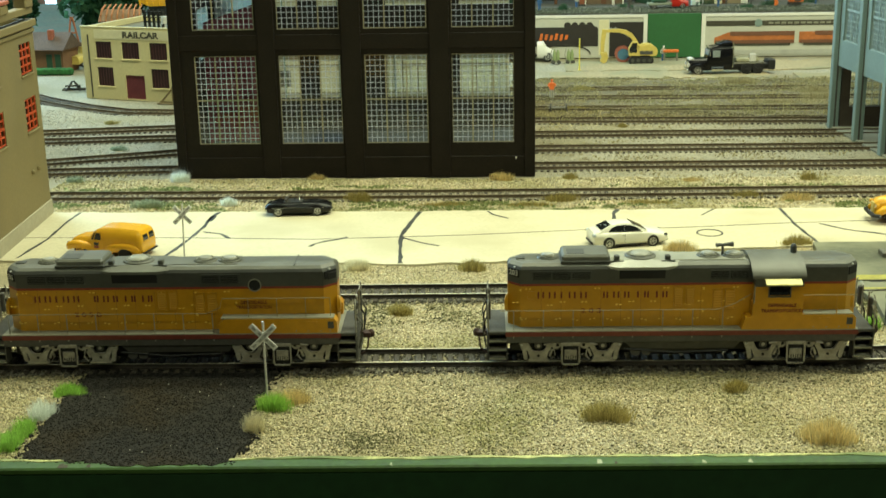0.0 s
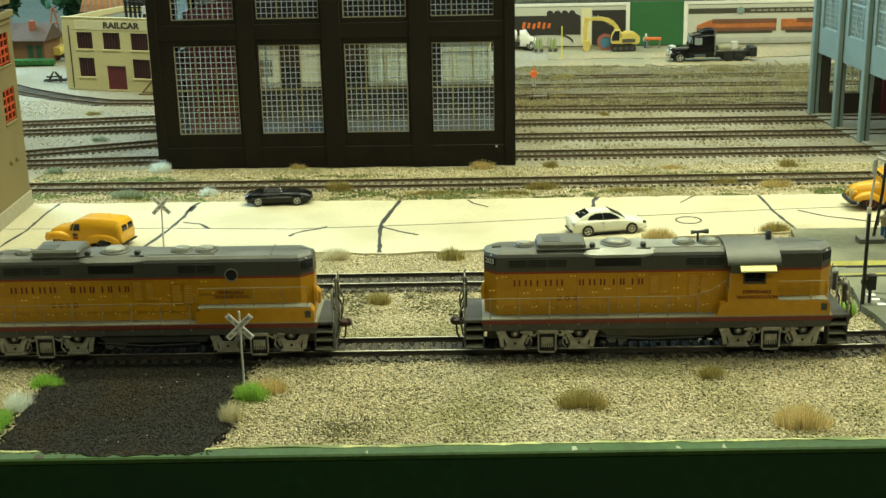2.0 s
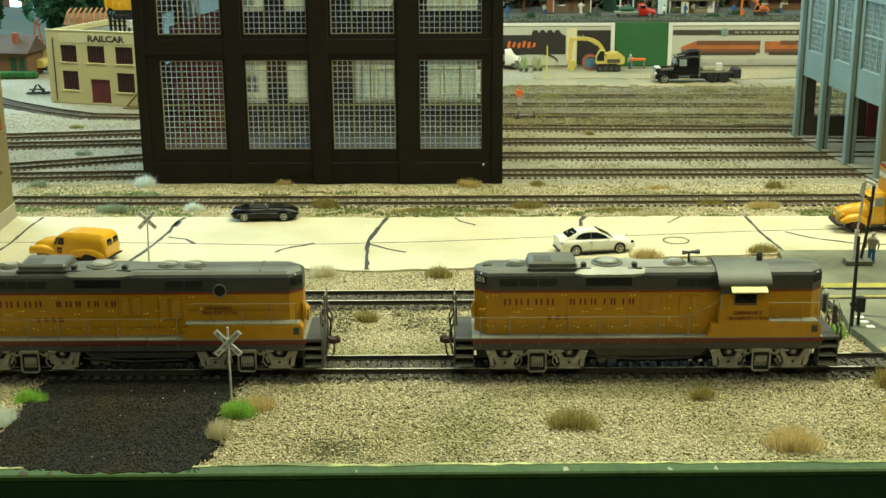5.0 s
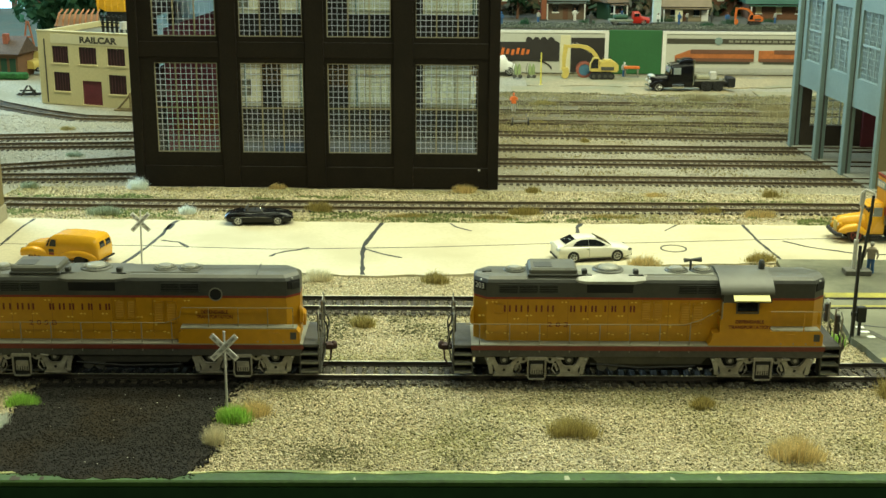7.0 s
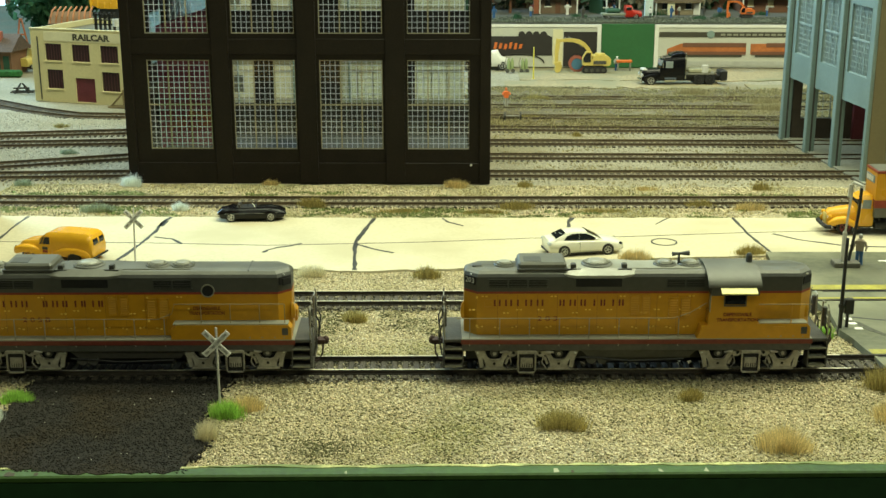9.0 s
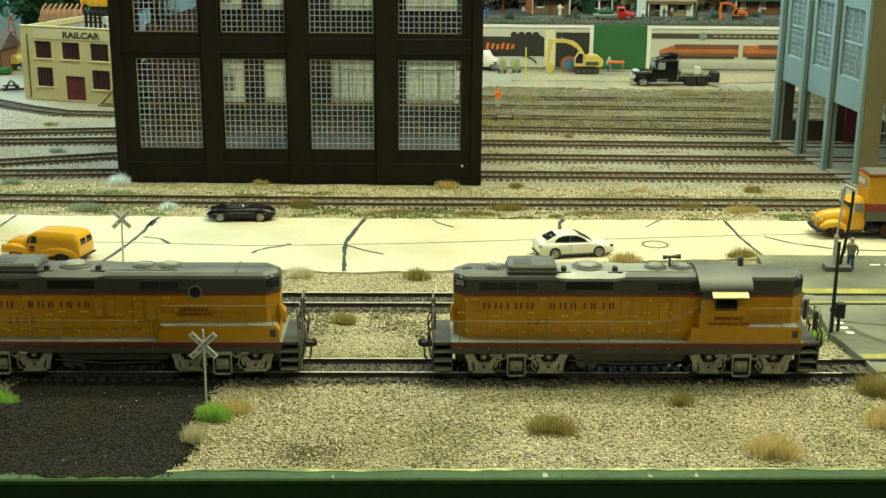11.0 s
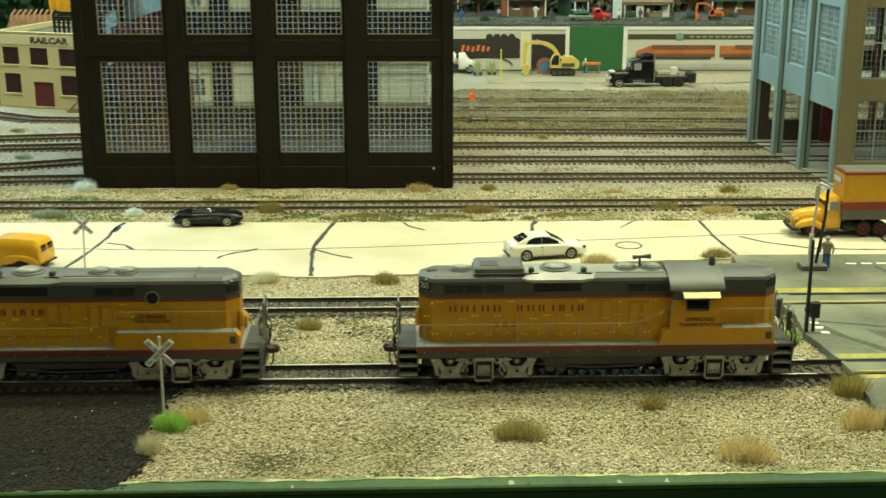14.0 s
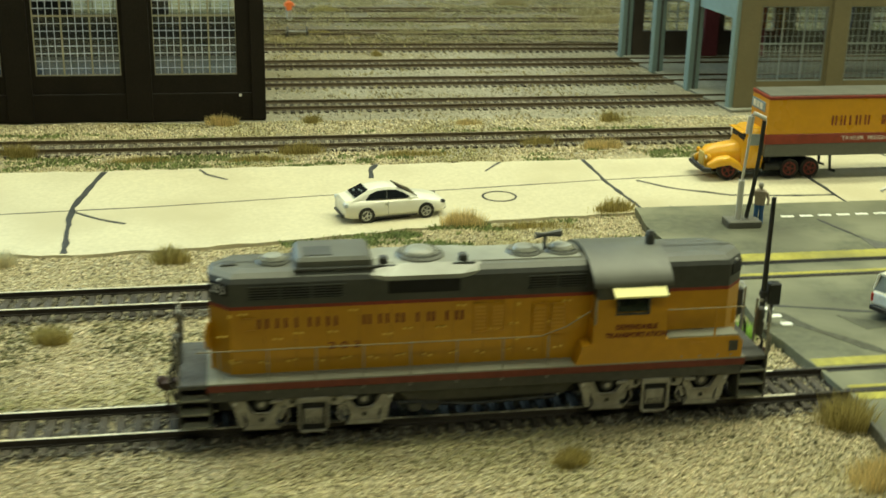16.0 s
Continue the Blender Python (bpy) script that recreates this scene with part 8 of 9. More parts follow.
# ---- machines and figures at the back of the yard ----
def excavator(x, y, z, turn, material, label, k=1.0):
    e = thing("excavator", at(x, y, z, turn), label, "excavator", "tracked excavators")
    sc = lambda pts: [(p * k, q * k) for p, q in pts]
    for s in (-1, 1):
        t = part("crawler", Shape().side(sc([(-17.5, 5), (-16, 1.6), (-13, 0), (13, 0), (16, 1.6), (17.5, 5), (16, 8.4), (13, 10), (-13, 10), (-16, 8.4)]), s * 12 * k, s * 6.5 * k), M_BLACK, e)
        for q in (-12, -4, 4, 12):
            part("track_roller", Shape().disc(q * k, s * 12.1 * k, 5 * k, 2.6 * k, s * 0.4, 12, "y"), M_FRAMEGREY, t)
    part("turntable", Shape().disc(0, 0, 9.5 * k, 7 * k, 2.4 * k, 16), M_BLACK, e)
    part("upper_body", Shape().side(sc([(-16, 11.5), (19, 11.5), (21.5, 14), (21.5, 22), (18, 24.5), (6, 26), (-3, 25), (-3, 20), (-16, 19)]), -10 * k, 10 * k), material, e)
    part("counterweight", Shape().side(sc([(12, 10.8), (20, 10.8), (22.6, 13.5), (22.6, 20.5), (20, 22.5), (12, 22.5)]), -10.6 * k, 10.6 * k), material, e)
    part("body_stripe", Shape().box(-2 * k, 16 * k, -11.0 * k, -10.2 * k, 13.4 * k, 18.2 * k), M_FRAMEGREY, e)
    part("skirt", Shape().box(-14 * k, 18 * k, -9 * k, 9 * k, 9.8 * k, 11.8 * k, 0.3), M_BLACK, e)
    part("engine_cover", Shape().box(2 * k, 15 * k, -8 * k, 8 * k, 24.5 * k, 27.4 * k, 0.6), material, e)
    part("exhaust_pipe", Shape().tube([(13 * k, 3 * k, 26 * k), (13 * k, 3 * k, 31 * k)], 0.9 * k, 8), M_BLACK, e)
    cab = part("cab", Shape().side(sc([(-17, 12), (-5, 12), (-5, 30.5), (-12.5, 30.5), (-17, 22)]), -10.2 * k, -1 * k), material, e)
    part("cab_glass", Shape().side(sc([(-16.4, 16), (-6, 16), (-6, 29.4), (-12.2, 29.4), (-16.4, 21.6)]), -10.6 * k, -0.6 * k), M_CARGLASS, cab)
    part("boom", Shape().side(sc([(-6, 24), (-2, 27), (-6, 34), (-12, 41.5), (-20, 46), (-30, 48), (-40, 48), (-51, 46.5), (-51, 43), (-40, 43.4), (-30, 43), (-21, 40.5), (-14, 35.5), (-9, 29)]), 0.5 * k, 5 * k), material, e)
    part("stick", Shape().side(sc([(-47, 47), (-53.5, 48), (-55.5, 30), (-55, 12), (-50.5, 12), (-50, 28)]), 1.2 * k, 4.2 * k), material, e)
    part("bucket", Shape().side(sc([(-56, 15), (-47, 16), (-45, 8), (-48, 2), (-52, 0.4), (-55.5, 3), (-54, 9)]), -3 * k, 8 * k), material, e)
    part("ram", Shape().tube([(-16 * k, 2.6 * k, 36 * k), (-36 * k, 2.6 * k, 50 * k)], 1.0 * k, 8), M_STEEL, e)
    part("ram", Shape().tube([(-40 * k, 2.6 * k, 49.6 * k), (-54 * k, 2.6 * k, 40 * k)], 0.9 * k, 8), M_STEEL, e)


excavator(187, 1606, 0, 3, M_CATYEL, "yellow tracked excavator with a bent boom", 0.91)


def flat_lorry():
    c = thing("flatbed_lorry", at(285, 1512, 0, 4), "black bonneted lorry with a flat bed", "lorry")
    part("chassis", Shape().box(-48, 52, -6, 6, 5, 9, 0.4), M_BLACK, c)
    part("bonnet", Shape().loft([ring(x, w, a, b, 0.5) for x, w, a, b in ((-50, 7, 5, 17), (-47, 8, 5, 19), (-28, 9, 5, 20))]), M_CARBLACK, c, smooth=True)
    part("cab", Shape().loft([ring(x, w, a, b, 0.4) for x, w, a, b in ((-29, 11, 6, 22), (-25, 11, 6, 33), (-10, 11.5, 6, 36), (0, 11.5, 6, 36), (0.5, 11, 6, 34))]), M_CARBLACK, c, smooth=True)
    part("windscreen", Shape().box(-28.4, -26, -9, 9, 22, 30, 0.5), M_LIGHTGLASS, c)
    part("grille", Shape().box(-51, -50, -6, 6, 6, 17, 0.3), M_CHROME, c)
    part("bumper", Shape().box(-53, -51, -11, 11, 3, 7.5, 0.5), M_CHROME, c)
    part("fuel_tank", Shape().tube([(-24, -10, 7), (-10, -10, 7)], 3.2, 12), M_CHROME, c)
    for s in (-1, 1):
        part("exhaust_pipe", Shape().tube([(2, s * 8, 8), (2, s * 8, 38)], 1.0, 8), M_CHROME, c)
        part("mirror", Shape().box(-27, -26, s * 13 - 1, s * 13 + 1, 22, 28, 0.2), M_CHROME, c)
    part("bed", Shape().box(4, 40, -9, 9, 12.0, 14.0, 0.5), mat("bed_wood", (0.16, 0.155, 0.12), 0.8), c)
    part("load", Shape().box(6, 34, -7, 7, 14, 19, 1.2), mat("pale_load", (0.30, 0.29, 0.19), 0.8), c, "pale crate load")
    part("tail_frame", Shape().box(44, 53, -10, 10, 5, 17, 1.0), M_BLACK, c)
    part("deck_lamp", Shape().ball(38, -9, 15, 1.6, 1.4, 1.6, 8, 6), M_CHROME, c)
    part("bed_frame", Shape().box(3, 50, -8, 8, 9, 12.0, 0.4), M_BLACK, c)
    wheels(c, (-40,), 10.5, 6, 4)
    wheels(c, (18, 32), 10.5, 6.4, 4, M_BLACK)
    part("sleeper_visor", Shape().box(-27.5, -24, -9.5, 9.5, 31.5, 33.0, 0.4), M_CHROME, c)
    # Silver piece added for the white reflection on the bonnet's nose.
    part("bonnet_trim", Shape().box(-50.4, -44, -7.8, 7.8, 17.4, 19.8, 0.8), M_SILVER, c)
    for s in (-1, 1):
        part("wing", Shape().loft([ring(x, 2.4, a, b, 0.5) for x, a, b in ((-49, 8, 11), (-44, 10.5, 13.6), (-36, 10.5, 13.6), (-31, 6, 9))]), M_CARBLACK, c, smooth=True, m=at(0, s * 10, 0))
        part("headlamp", Shape().ball(-50.6, s * 8.6, 12.4, 1.6, 2.0, 2.0, 10, 6), M_SILVER, c)
        part("cab_window", Shape().box(-23, -14, s * 11.1 - 0.5, s * 11.1 + 0.5, 21, 29, 0.3), M_LIGHTGLASS, c)
    part("deck_box", Shape().box(22, 30, -8, -3, 14, 24, 1.0), M_SILVER, c, "silver box on the bed")
    part("roof_fairing", Shape().loft([ring(x, w, a, b, 0.5) for x, w, a, b in ((-16, 9.6, 34, 36.4), (-8, 10.2, 34, 39.5), (0, 10.2, 34, 39.5))]), M_CARBLACK, c, smooth=True)


flat_lorry()


def mixer():
    c = thing("mixer_lorry", at(44, 1636, 0, 0), "white concrete mixer lorry", "lorry")
    part("chassis", Shape().box(-40, 34, -6, 6, 5, 9, 0.4), M_BLACK, c)
    part("drum", Shape().tube([(-38, 0, 33), (-30, 0, 29), (-14, 0, 23), (2, 0, 18), (8, 0, 17)], [7, 11, 13, 10, 6], 18), M_WHITE, c, smooth=True)
    part("cab", Shape().loft([ring(x, w, a, b, 0.4) for x, w, a, b in ((12, 10, 5, 24), (20, 10.5, 5, 25), (25, 10, 5, 17), (33, 8, 5, 14))]), M_WHITE, c, smooth=True)
    wheels(c, (-30, -18, 26), 10, 5.6, 4)


mixer()

for x, y in ((107, 1546), (421, 1553)):
    p = thing("marker_pole", at(x, y), "thin yellow marker pole on a small base", "pole", "yellow marker poles")
    part("pole", Shape().tube([(0, 0, 0), (0, 0, 40)], [1.0, 0.8], 8), mat("pole_yellow", (0.60, 0.52, 0.08), 0.5), p)
    part("foot", Shape().disc(0, 0, 0, 2.6, 1.0, 12), M_CATYEL, p)

figure("worker_figure", 68, 1345, 0, 10, M_FIGPALE, "tiny figurine in an orange jacket and grey trousers on the yard", 1.5, 21, M_FIGORANGE, M_FIGORANGE)
for x in (80, 98):
    g = thing("welding_cart", at(x, 1606), "tiny pale green cart with gas bottles beside the mixer", "cart", "gas bottle carts")
    part("frame", Shape().box(-5, 5, -3, 3, 2.6, 4.0, 0.3).tube([(-5, 0, 3), (-7, 0, 12), (-5, 0, 19)], 0.7, 6), M_STEEL, g)
    for q in (-2.2, 2.4):
        part("bottle", Shape().tube([(q, 0, 3.4), (q, 0, 14), (q, 0, 16.4), (q, 0, 18.5)], [2.2, 2.2, 1.3, 0.7], 12), mat("bottle_green", (0.24, 0.30, 0.13), 0.5), g, smooth=True)
    for q in (-3.6, 3.6):
        part("wheel", Shape().disc(q, -3.2, 2.6, 2.6, 1.0, 14, "y"), M_FRAMEGREY, g)
figure("worker_figure", 219, 1628, 0, 0, M_FIGBLUE, "tiny figurine in a pale shirt holding an orange board", 0, 19, M_FIGPALE, M_WHITE)
b = thing("work_bench", at(226, 1625), "tiny orange bench in front of the green panel", "bench")
part("top", Shape().box(-8, 12, -4, 4, 11, 14, 0.4), M_ORANGE, b)
for x in (-6, 10):
    part("leg", Shape().box(x - 0.8, x + 0.8, -3, 3, 0, 11), M_STEEL, b)
r = thing("cable_reel", at(166, 1618), "blue cable drum with a worn red rim beside the excavator", "drum")
part("drum", Shape().disc(0, 3, 10.5, 8.0, -9, 20, "y"), mat("drum_blue", (0.06, 0.16, 0.26), 0.5), r)
for y in (-7.0, 3.4):
    part("flange", Shape().disc(0, y, 10.5, 10.4, 1.0, 24, "y", 7.4), mat("reel_red", (0.30, 0.09, 0.06), 0.6), r)
w = thing("wheel_set", at(72, 1262), "loose dark wheel set lying between the sidings", "wheels")
part("axle", Shape().tube([(-9, 0, 4.5), (9, 0, 4.5)], 1.0, 8), M_STEEL, w)
for x in (-8, 8):
    part("wheel", Shape().disc(x, 0, 4.5, 4.4, 1.6, 16, "x"), M_FRAMEGREY, w)


# ---- the town on the upper deck ----
def house(x, y, w, d, h, turn, wall, roof, label, glazing=None):
    c = thing("house", at(x, y, 58.5 if y > 1660 else 0, turn), label, "house", "houses of the model town")
    part("house_body", Shape().box(-w / 2, w / 2, -d / 2, d / 2, 0, h), wall, c)
    part("roof", Shape().end([(-d / 2 - 5, h), (0, h + d * 0.42), (d / 2 + 5, h)], -w / 2 - 5, w / 2 + 5), roof, c)
    n = max(2, int(w / 24))
    for k in range(n):
        a = -w / 2 + (k + 0.5) * w / n
        win = part("window", Shape().box(a - 4, a + 4, -d / 2 - 0.6, -d / 2 + 0.4, h * 0.4, h * 0.8), glazing or M_CARGLASS, c)
        part("window_frame", Shape().box(a - 5, a + 5, -d / 2 - 0.9, -d / 2 - 0.5, h * 0.8, h * 0.86).box(a - 5, a + 5, -d / 2 - 0.9, -d / 2 - 0.5, h * 0.34, h * 0.4), M_WHITE, win)
    part("door", Shape().box(-3.5, 3.5, -d / 2 - 0.8, -d / 2 + 0.3, 0, h * 0.62), M_WOOD, c)
    part("porch", Shape().box(-w / 2, w / 2, -d / 2 - 10, -d / 2, h * 0.86, h * 0.92), roof, c)
    for a in (-w / 2 + 2, w / 2 - 2):
        part("porch_post", Shape().box(a - 0.8, a + 0.8, -d / 2 - 9.5, -d / 2 - 8, 0, h * 0.86), M_WHITE, c)
    return c


def tree(x, y, z, h, seed, label="dark green model tree"):
    rng = np.random.default_rng(seed)
    t = thing("tree", at(x, y, z), label, "tree", "model trees")
    part("trunk", Shape().tube([(0, 0, 0), (1, 0, h * 0.35), (0, 1, h * 0.7)], [h * 0.035, h * 0.028, h * 0.012], 8), M_WOOD, t)
    for k in range(4):
        a = k * 1.7
        part("limb", Shape().tube([(0.5, 0, h * (0.35 + 0.07 * k)), (h * 0.2 * math.cos(a), h * 0.2 * math.sin(a), h * (0.55 + 0.08 * k))], [h * 0.015, h * 0.006], 6), M_WOOD, t)
    s = Shape()
    for _ in range(900):
        u = rng.normal(0, 1, 3)
        u = u / np.linalg.norm(u) * rng.uniform(0.35, 1.0) ** 0.6
        r = h * 0.34 * (1 + 0.3 * math.sin(5 * u[0] + 3 * u[1]))
        p = np.array([u[0] * r, u[1] * r, h * 0.66 + u[2] * h * 0.36])
        e1, e2 = rng.normal(0, h * 0.028, 3), rng.normal(0, h * 0.028, 3)
        s.add([p - e1, p + e2, p + e1, p - e2], [(0, 1, 2, 3)])
    me = bpy.data.meshes.new("crown")
    me.from_pydata([(a * MM, b * MM, c * MM) for a, b, c in s.v], [], s.f)
    me.materials.append(M_LEAF)
    part("crown", me, None, t)


M_HTAN = mat("house_tan", (0.15, 0.105, 0.065), 0.8, 0, 0.1, 300, 30, 0.1)
M_HGREEN = mat("house_green", (0.025, 0.08, 0.045), 0.7, 0, 0.1, 300, 30, 0.1)
house(150, 1800, 56, 44, 26, 2, M_HTAN, mat("roof_grey_green", (0.11, 0.125, 0.11), 0.8), "low tan house with a grey-green porch roof")
house(-10, 1800, 80, 50, 40, -3, M_HGREEN, M_SHINGLE, "dark green wooden house with a porch")
house(215, 1790, 26, 30, 24, 30, M_HGREEN, M_HTAN, "narrow green house with a tan gable")
h = house(315, 1785, 64, 40, 20, 0, mat("house_cream", (0.25, 0.205, 0.13), 0.8), mat("roof_tan", (0.22, 0.16, 0.09), 0.8), "cream house with a brown porch roof")
part("corner_column", Shape().box(-14, -4, -28, -22, 0, 17, 0.5), M_OFFWHITE, h, "thick cream porch column")
part("white_door", Shape().box(23, 32, -21.2, -19.8, 0, 15, 0.3), M_WHITE, h)
# The station's window light is only the panes' beige colour.
house(480, 1830, 140, 60, 22, 0, M_WOOD, M_HGREEN, "long brown station with a dark green roof", mat("painted_lit_pane", (0.46, 0.38, 0.18), 0.5))
house(620, 1800, 90, 50, 40, 0, M_HTAN, M_SHINGLE, "tan wooden house at the deck's end")
house(380, 1880, 90, 50, 60, 0, M_WOOD, M_SHINGLE, "tall dark brown mill behind the houses")
house(110, 1890, 110, 50, 50, 0, M_WOOD, M_SHINGLE, "dark brown barn behind the houses")
for k, (x, y, h) in enumerate([(84, 1785, 62), (240, 1850, 64), (400, 1850, 76), (560, 1860, 70), (-90, 1850, 80), (10, 1900, 90), (300, 1900, 84)]):
    tree(x, y, 58.5, h, 900 + k, "dark green model tree on the upper deck")


def shrubs(name, boxes, n, leaf, seed, label):
    """Thick undergrowth of loose leaf clumps, as one mesh."""
    rng = np.random.default_rng(seed)
    s = Shape()
    for x0, x1, y0, y1, z0, hmax in boxes:
        for _ in range(n):
            cx, cy = rng.uniform(x0, x1), rng.uniform(y0, y1)
            h, r = hmax * rng.uniform(0.25, 1.0), rng.uniform(7, 17)
            for _ in range(26):
                u = rng.normal(0, 1, 3)
                u = u / np.linalg.norm(u)
                p = np.array([cx + u[0] * r, cy + u[1] * r, z0 + h * (0.55 + 0.45 * u[2])])
                e1, e2 = rng.normal(0, leaf, 3), rng.normal(0, leaf, 3)
                s.add([p - e1, p + e2, p + e1, p - e2], [(0, 1, 2, 3)])
    me = bpy.data.meshes.new(name)
    me.from_pydata([(a * MM, b * MM, c * MM) for a, b, c in s.v], [], s.f)
    me.materials.append(M_SHRUB)
    return tagged(new(name, me), label, "shrubs", kind="stuff")


M_SHRUB = chips("shrub_leaves", [(0.0, (0.012, 0.03, 0.016)), (0.35, (0.03, 0.06, 0.03)), (0.6, (0.06, 0.055, 0.03)), (0.8, (0.10, 0.065, 0.04)), (0.93, (0.13, 0.14, 0.12)), (1.0, (0.22, 0.17, 0.08))], (0.6, 0.7, 0.6), 9.0, 0.8)
shrubs("shrubbery", [(-330, 900, 1835, 1875, 58.5, 30), (-330, 900, 1905, 1990, 58.5, 66), (-330, 900, 2020, 2080, 58.5, 110)], 170, 4.0, 811, "dark green and brown undergrowth behind the model town")


def small_truck(x, y, turn, material, label):
    c = thing("pickup_truck", at(x, y, 58.5, turn), label, "pickup", "small trucks on the upper deck")
    part("bed", Shape().box(-28, 4, -8, 8, 5, 8, 0.6), mat("bed_grey_green", (0.22, 0.25, 0.19), 0.6), c, "pale grey-green flat bed")
    part("load", Shape().box(-22, -2, -6, 6, 8, 14, 2.0), M_HGREEN, c)
    part("cab", Shape().loft([ring(a, w, p, q, 0.4) for a, w, p, q in ((4, 8, 3, 18), (12, 8, 3, 18), (15, 8, 3, 12), (26, 7, 3, 10))]), material, c, smooth=True)
    part("side_glass", Shape().box(5, 12, -8.2, 8.2, 12, 16), M_CARGLASS, c)
    wheels(c, (-20, 18), 7.6, 4, 2.4)


for x, w, y, z1, mt, lb in ((119.5, 7, 1760, 66, "mast_rust", "rust-brown square post on the upper deck"), (271, 11, 1730, 72, "mast_white", "pale bluish-white square post on the upper deck")):
    p = thing("deck_post", at(x, y, 58.5), lb, "post", "posts on the upper deck")
    part("post", Shape().box(-w / 2, w / 2, -4, 4, 0, z1, 0.5), mat(mt, (0.24, 0.075, 0.03) if "rust" in mt else (0.52, 0.62, 0.60), 0.6), p)
    part("foot", Shape().box(-w / 2 - 1.5, w / 2 + 1.5, -5.5, 5.5, 0, 2.0, 0.3), M_FRAMEGREY, p)
    part("cap", Shape().box(-w / 2 - 1, w / 2 + 1, -5, 5, z1, z1 + 2.0, 0.3), M_FRAMEGREY, p)
g = np.random.default_rng(821)
x, y = g.uniform(-330, 900, 30000), 1657 + 70 * g.uniform(size=30000) ** 1.5
scatter("deck_scatter", np.stack([x, y, 58.5 + g.uniform(0, 1.2, 30000)], 1), chips("deck_crumb", [(0.0, (0.03, 0.04, 0.02)), (0.5, (0.08, 0.09, 0.06)), (0.85, (0.16, 0.16, 0.12)), (1.0, (0.32, 0.31, 0.24))], (0.7, 0.8, 0.6)), 1.8, 822, "grey-green crumbs and weeds along the deck's edge", 0.6)
for k in range(9):
    figure("town_figure", g.uniform(60, 520), g.uniform(1715, 1765), 58.5, g.uniform(0, 360), (M_FIGBLUE, M_FRAMEGREY, M_WHITE, M_FIGGREEN)[k % 4], "tiny town figurine on the upper deck", 0, g.uniform(14, 18), (M_FIGPALE, M_FIGBLUE, M_MAROON, M_WHITE)[k // 2 % 4], M_WOOD)
small_truck(232, 1706, 3, M_REDLAMP, "small green and red pickup truck")
excavator(402, 1722, 58.5, 2, M_ORANGE, "small orange tracked excavator on the upper deck", 0.48)
for k, x in enumerate((60, 180, 300, 345)):
    figure("town_figure", x, 1700 + 8 * k, 58.5, 20 * k, M_FRAMEGREY if k % 2 else M_FIGBLUE, "tiny town figurine on the upper deck", 0, 17)


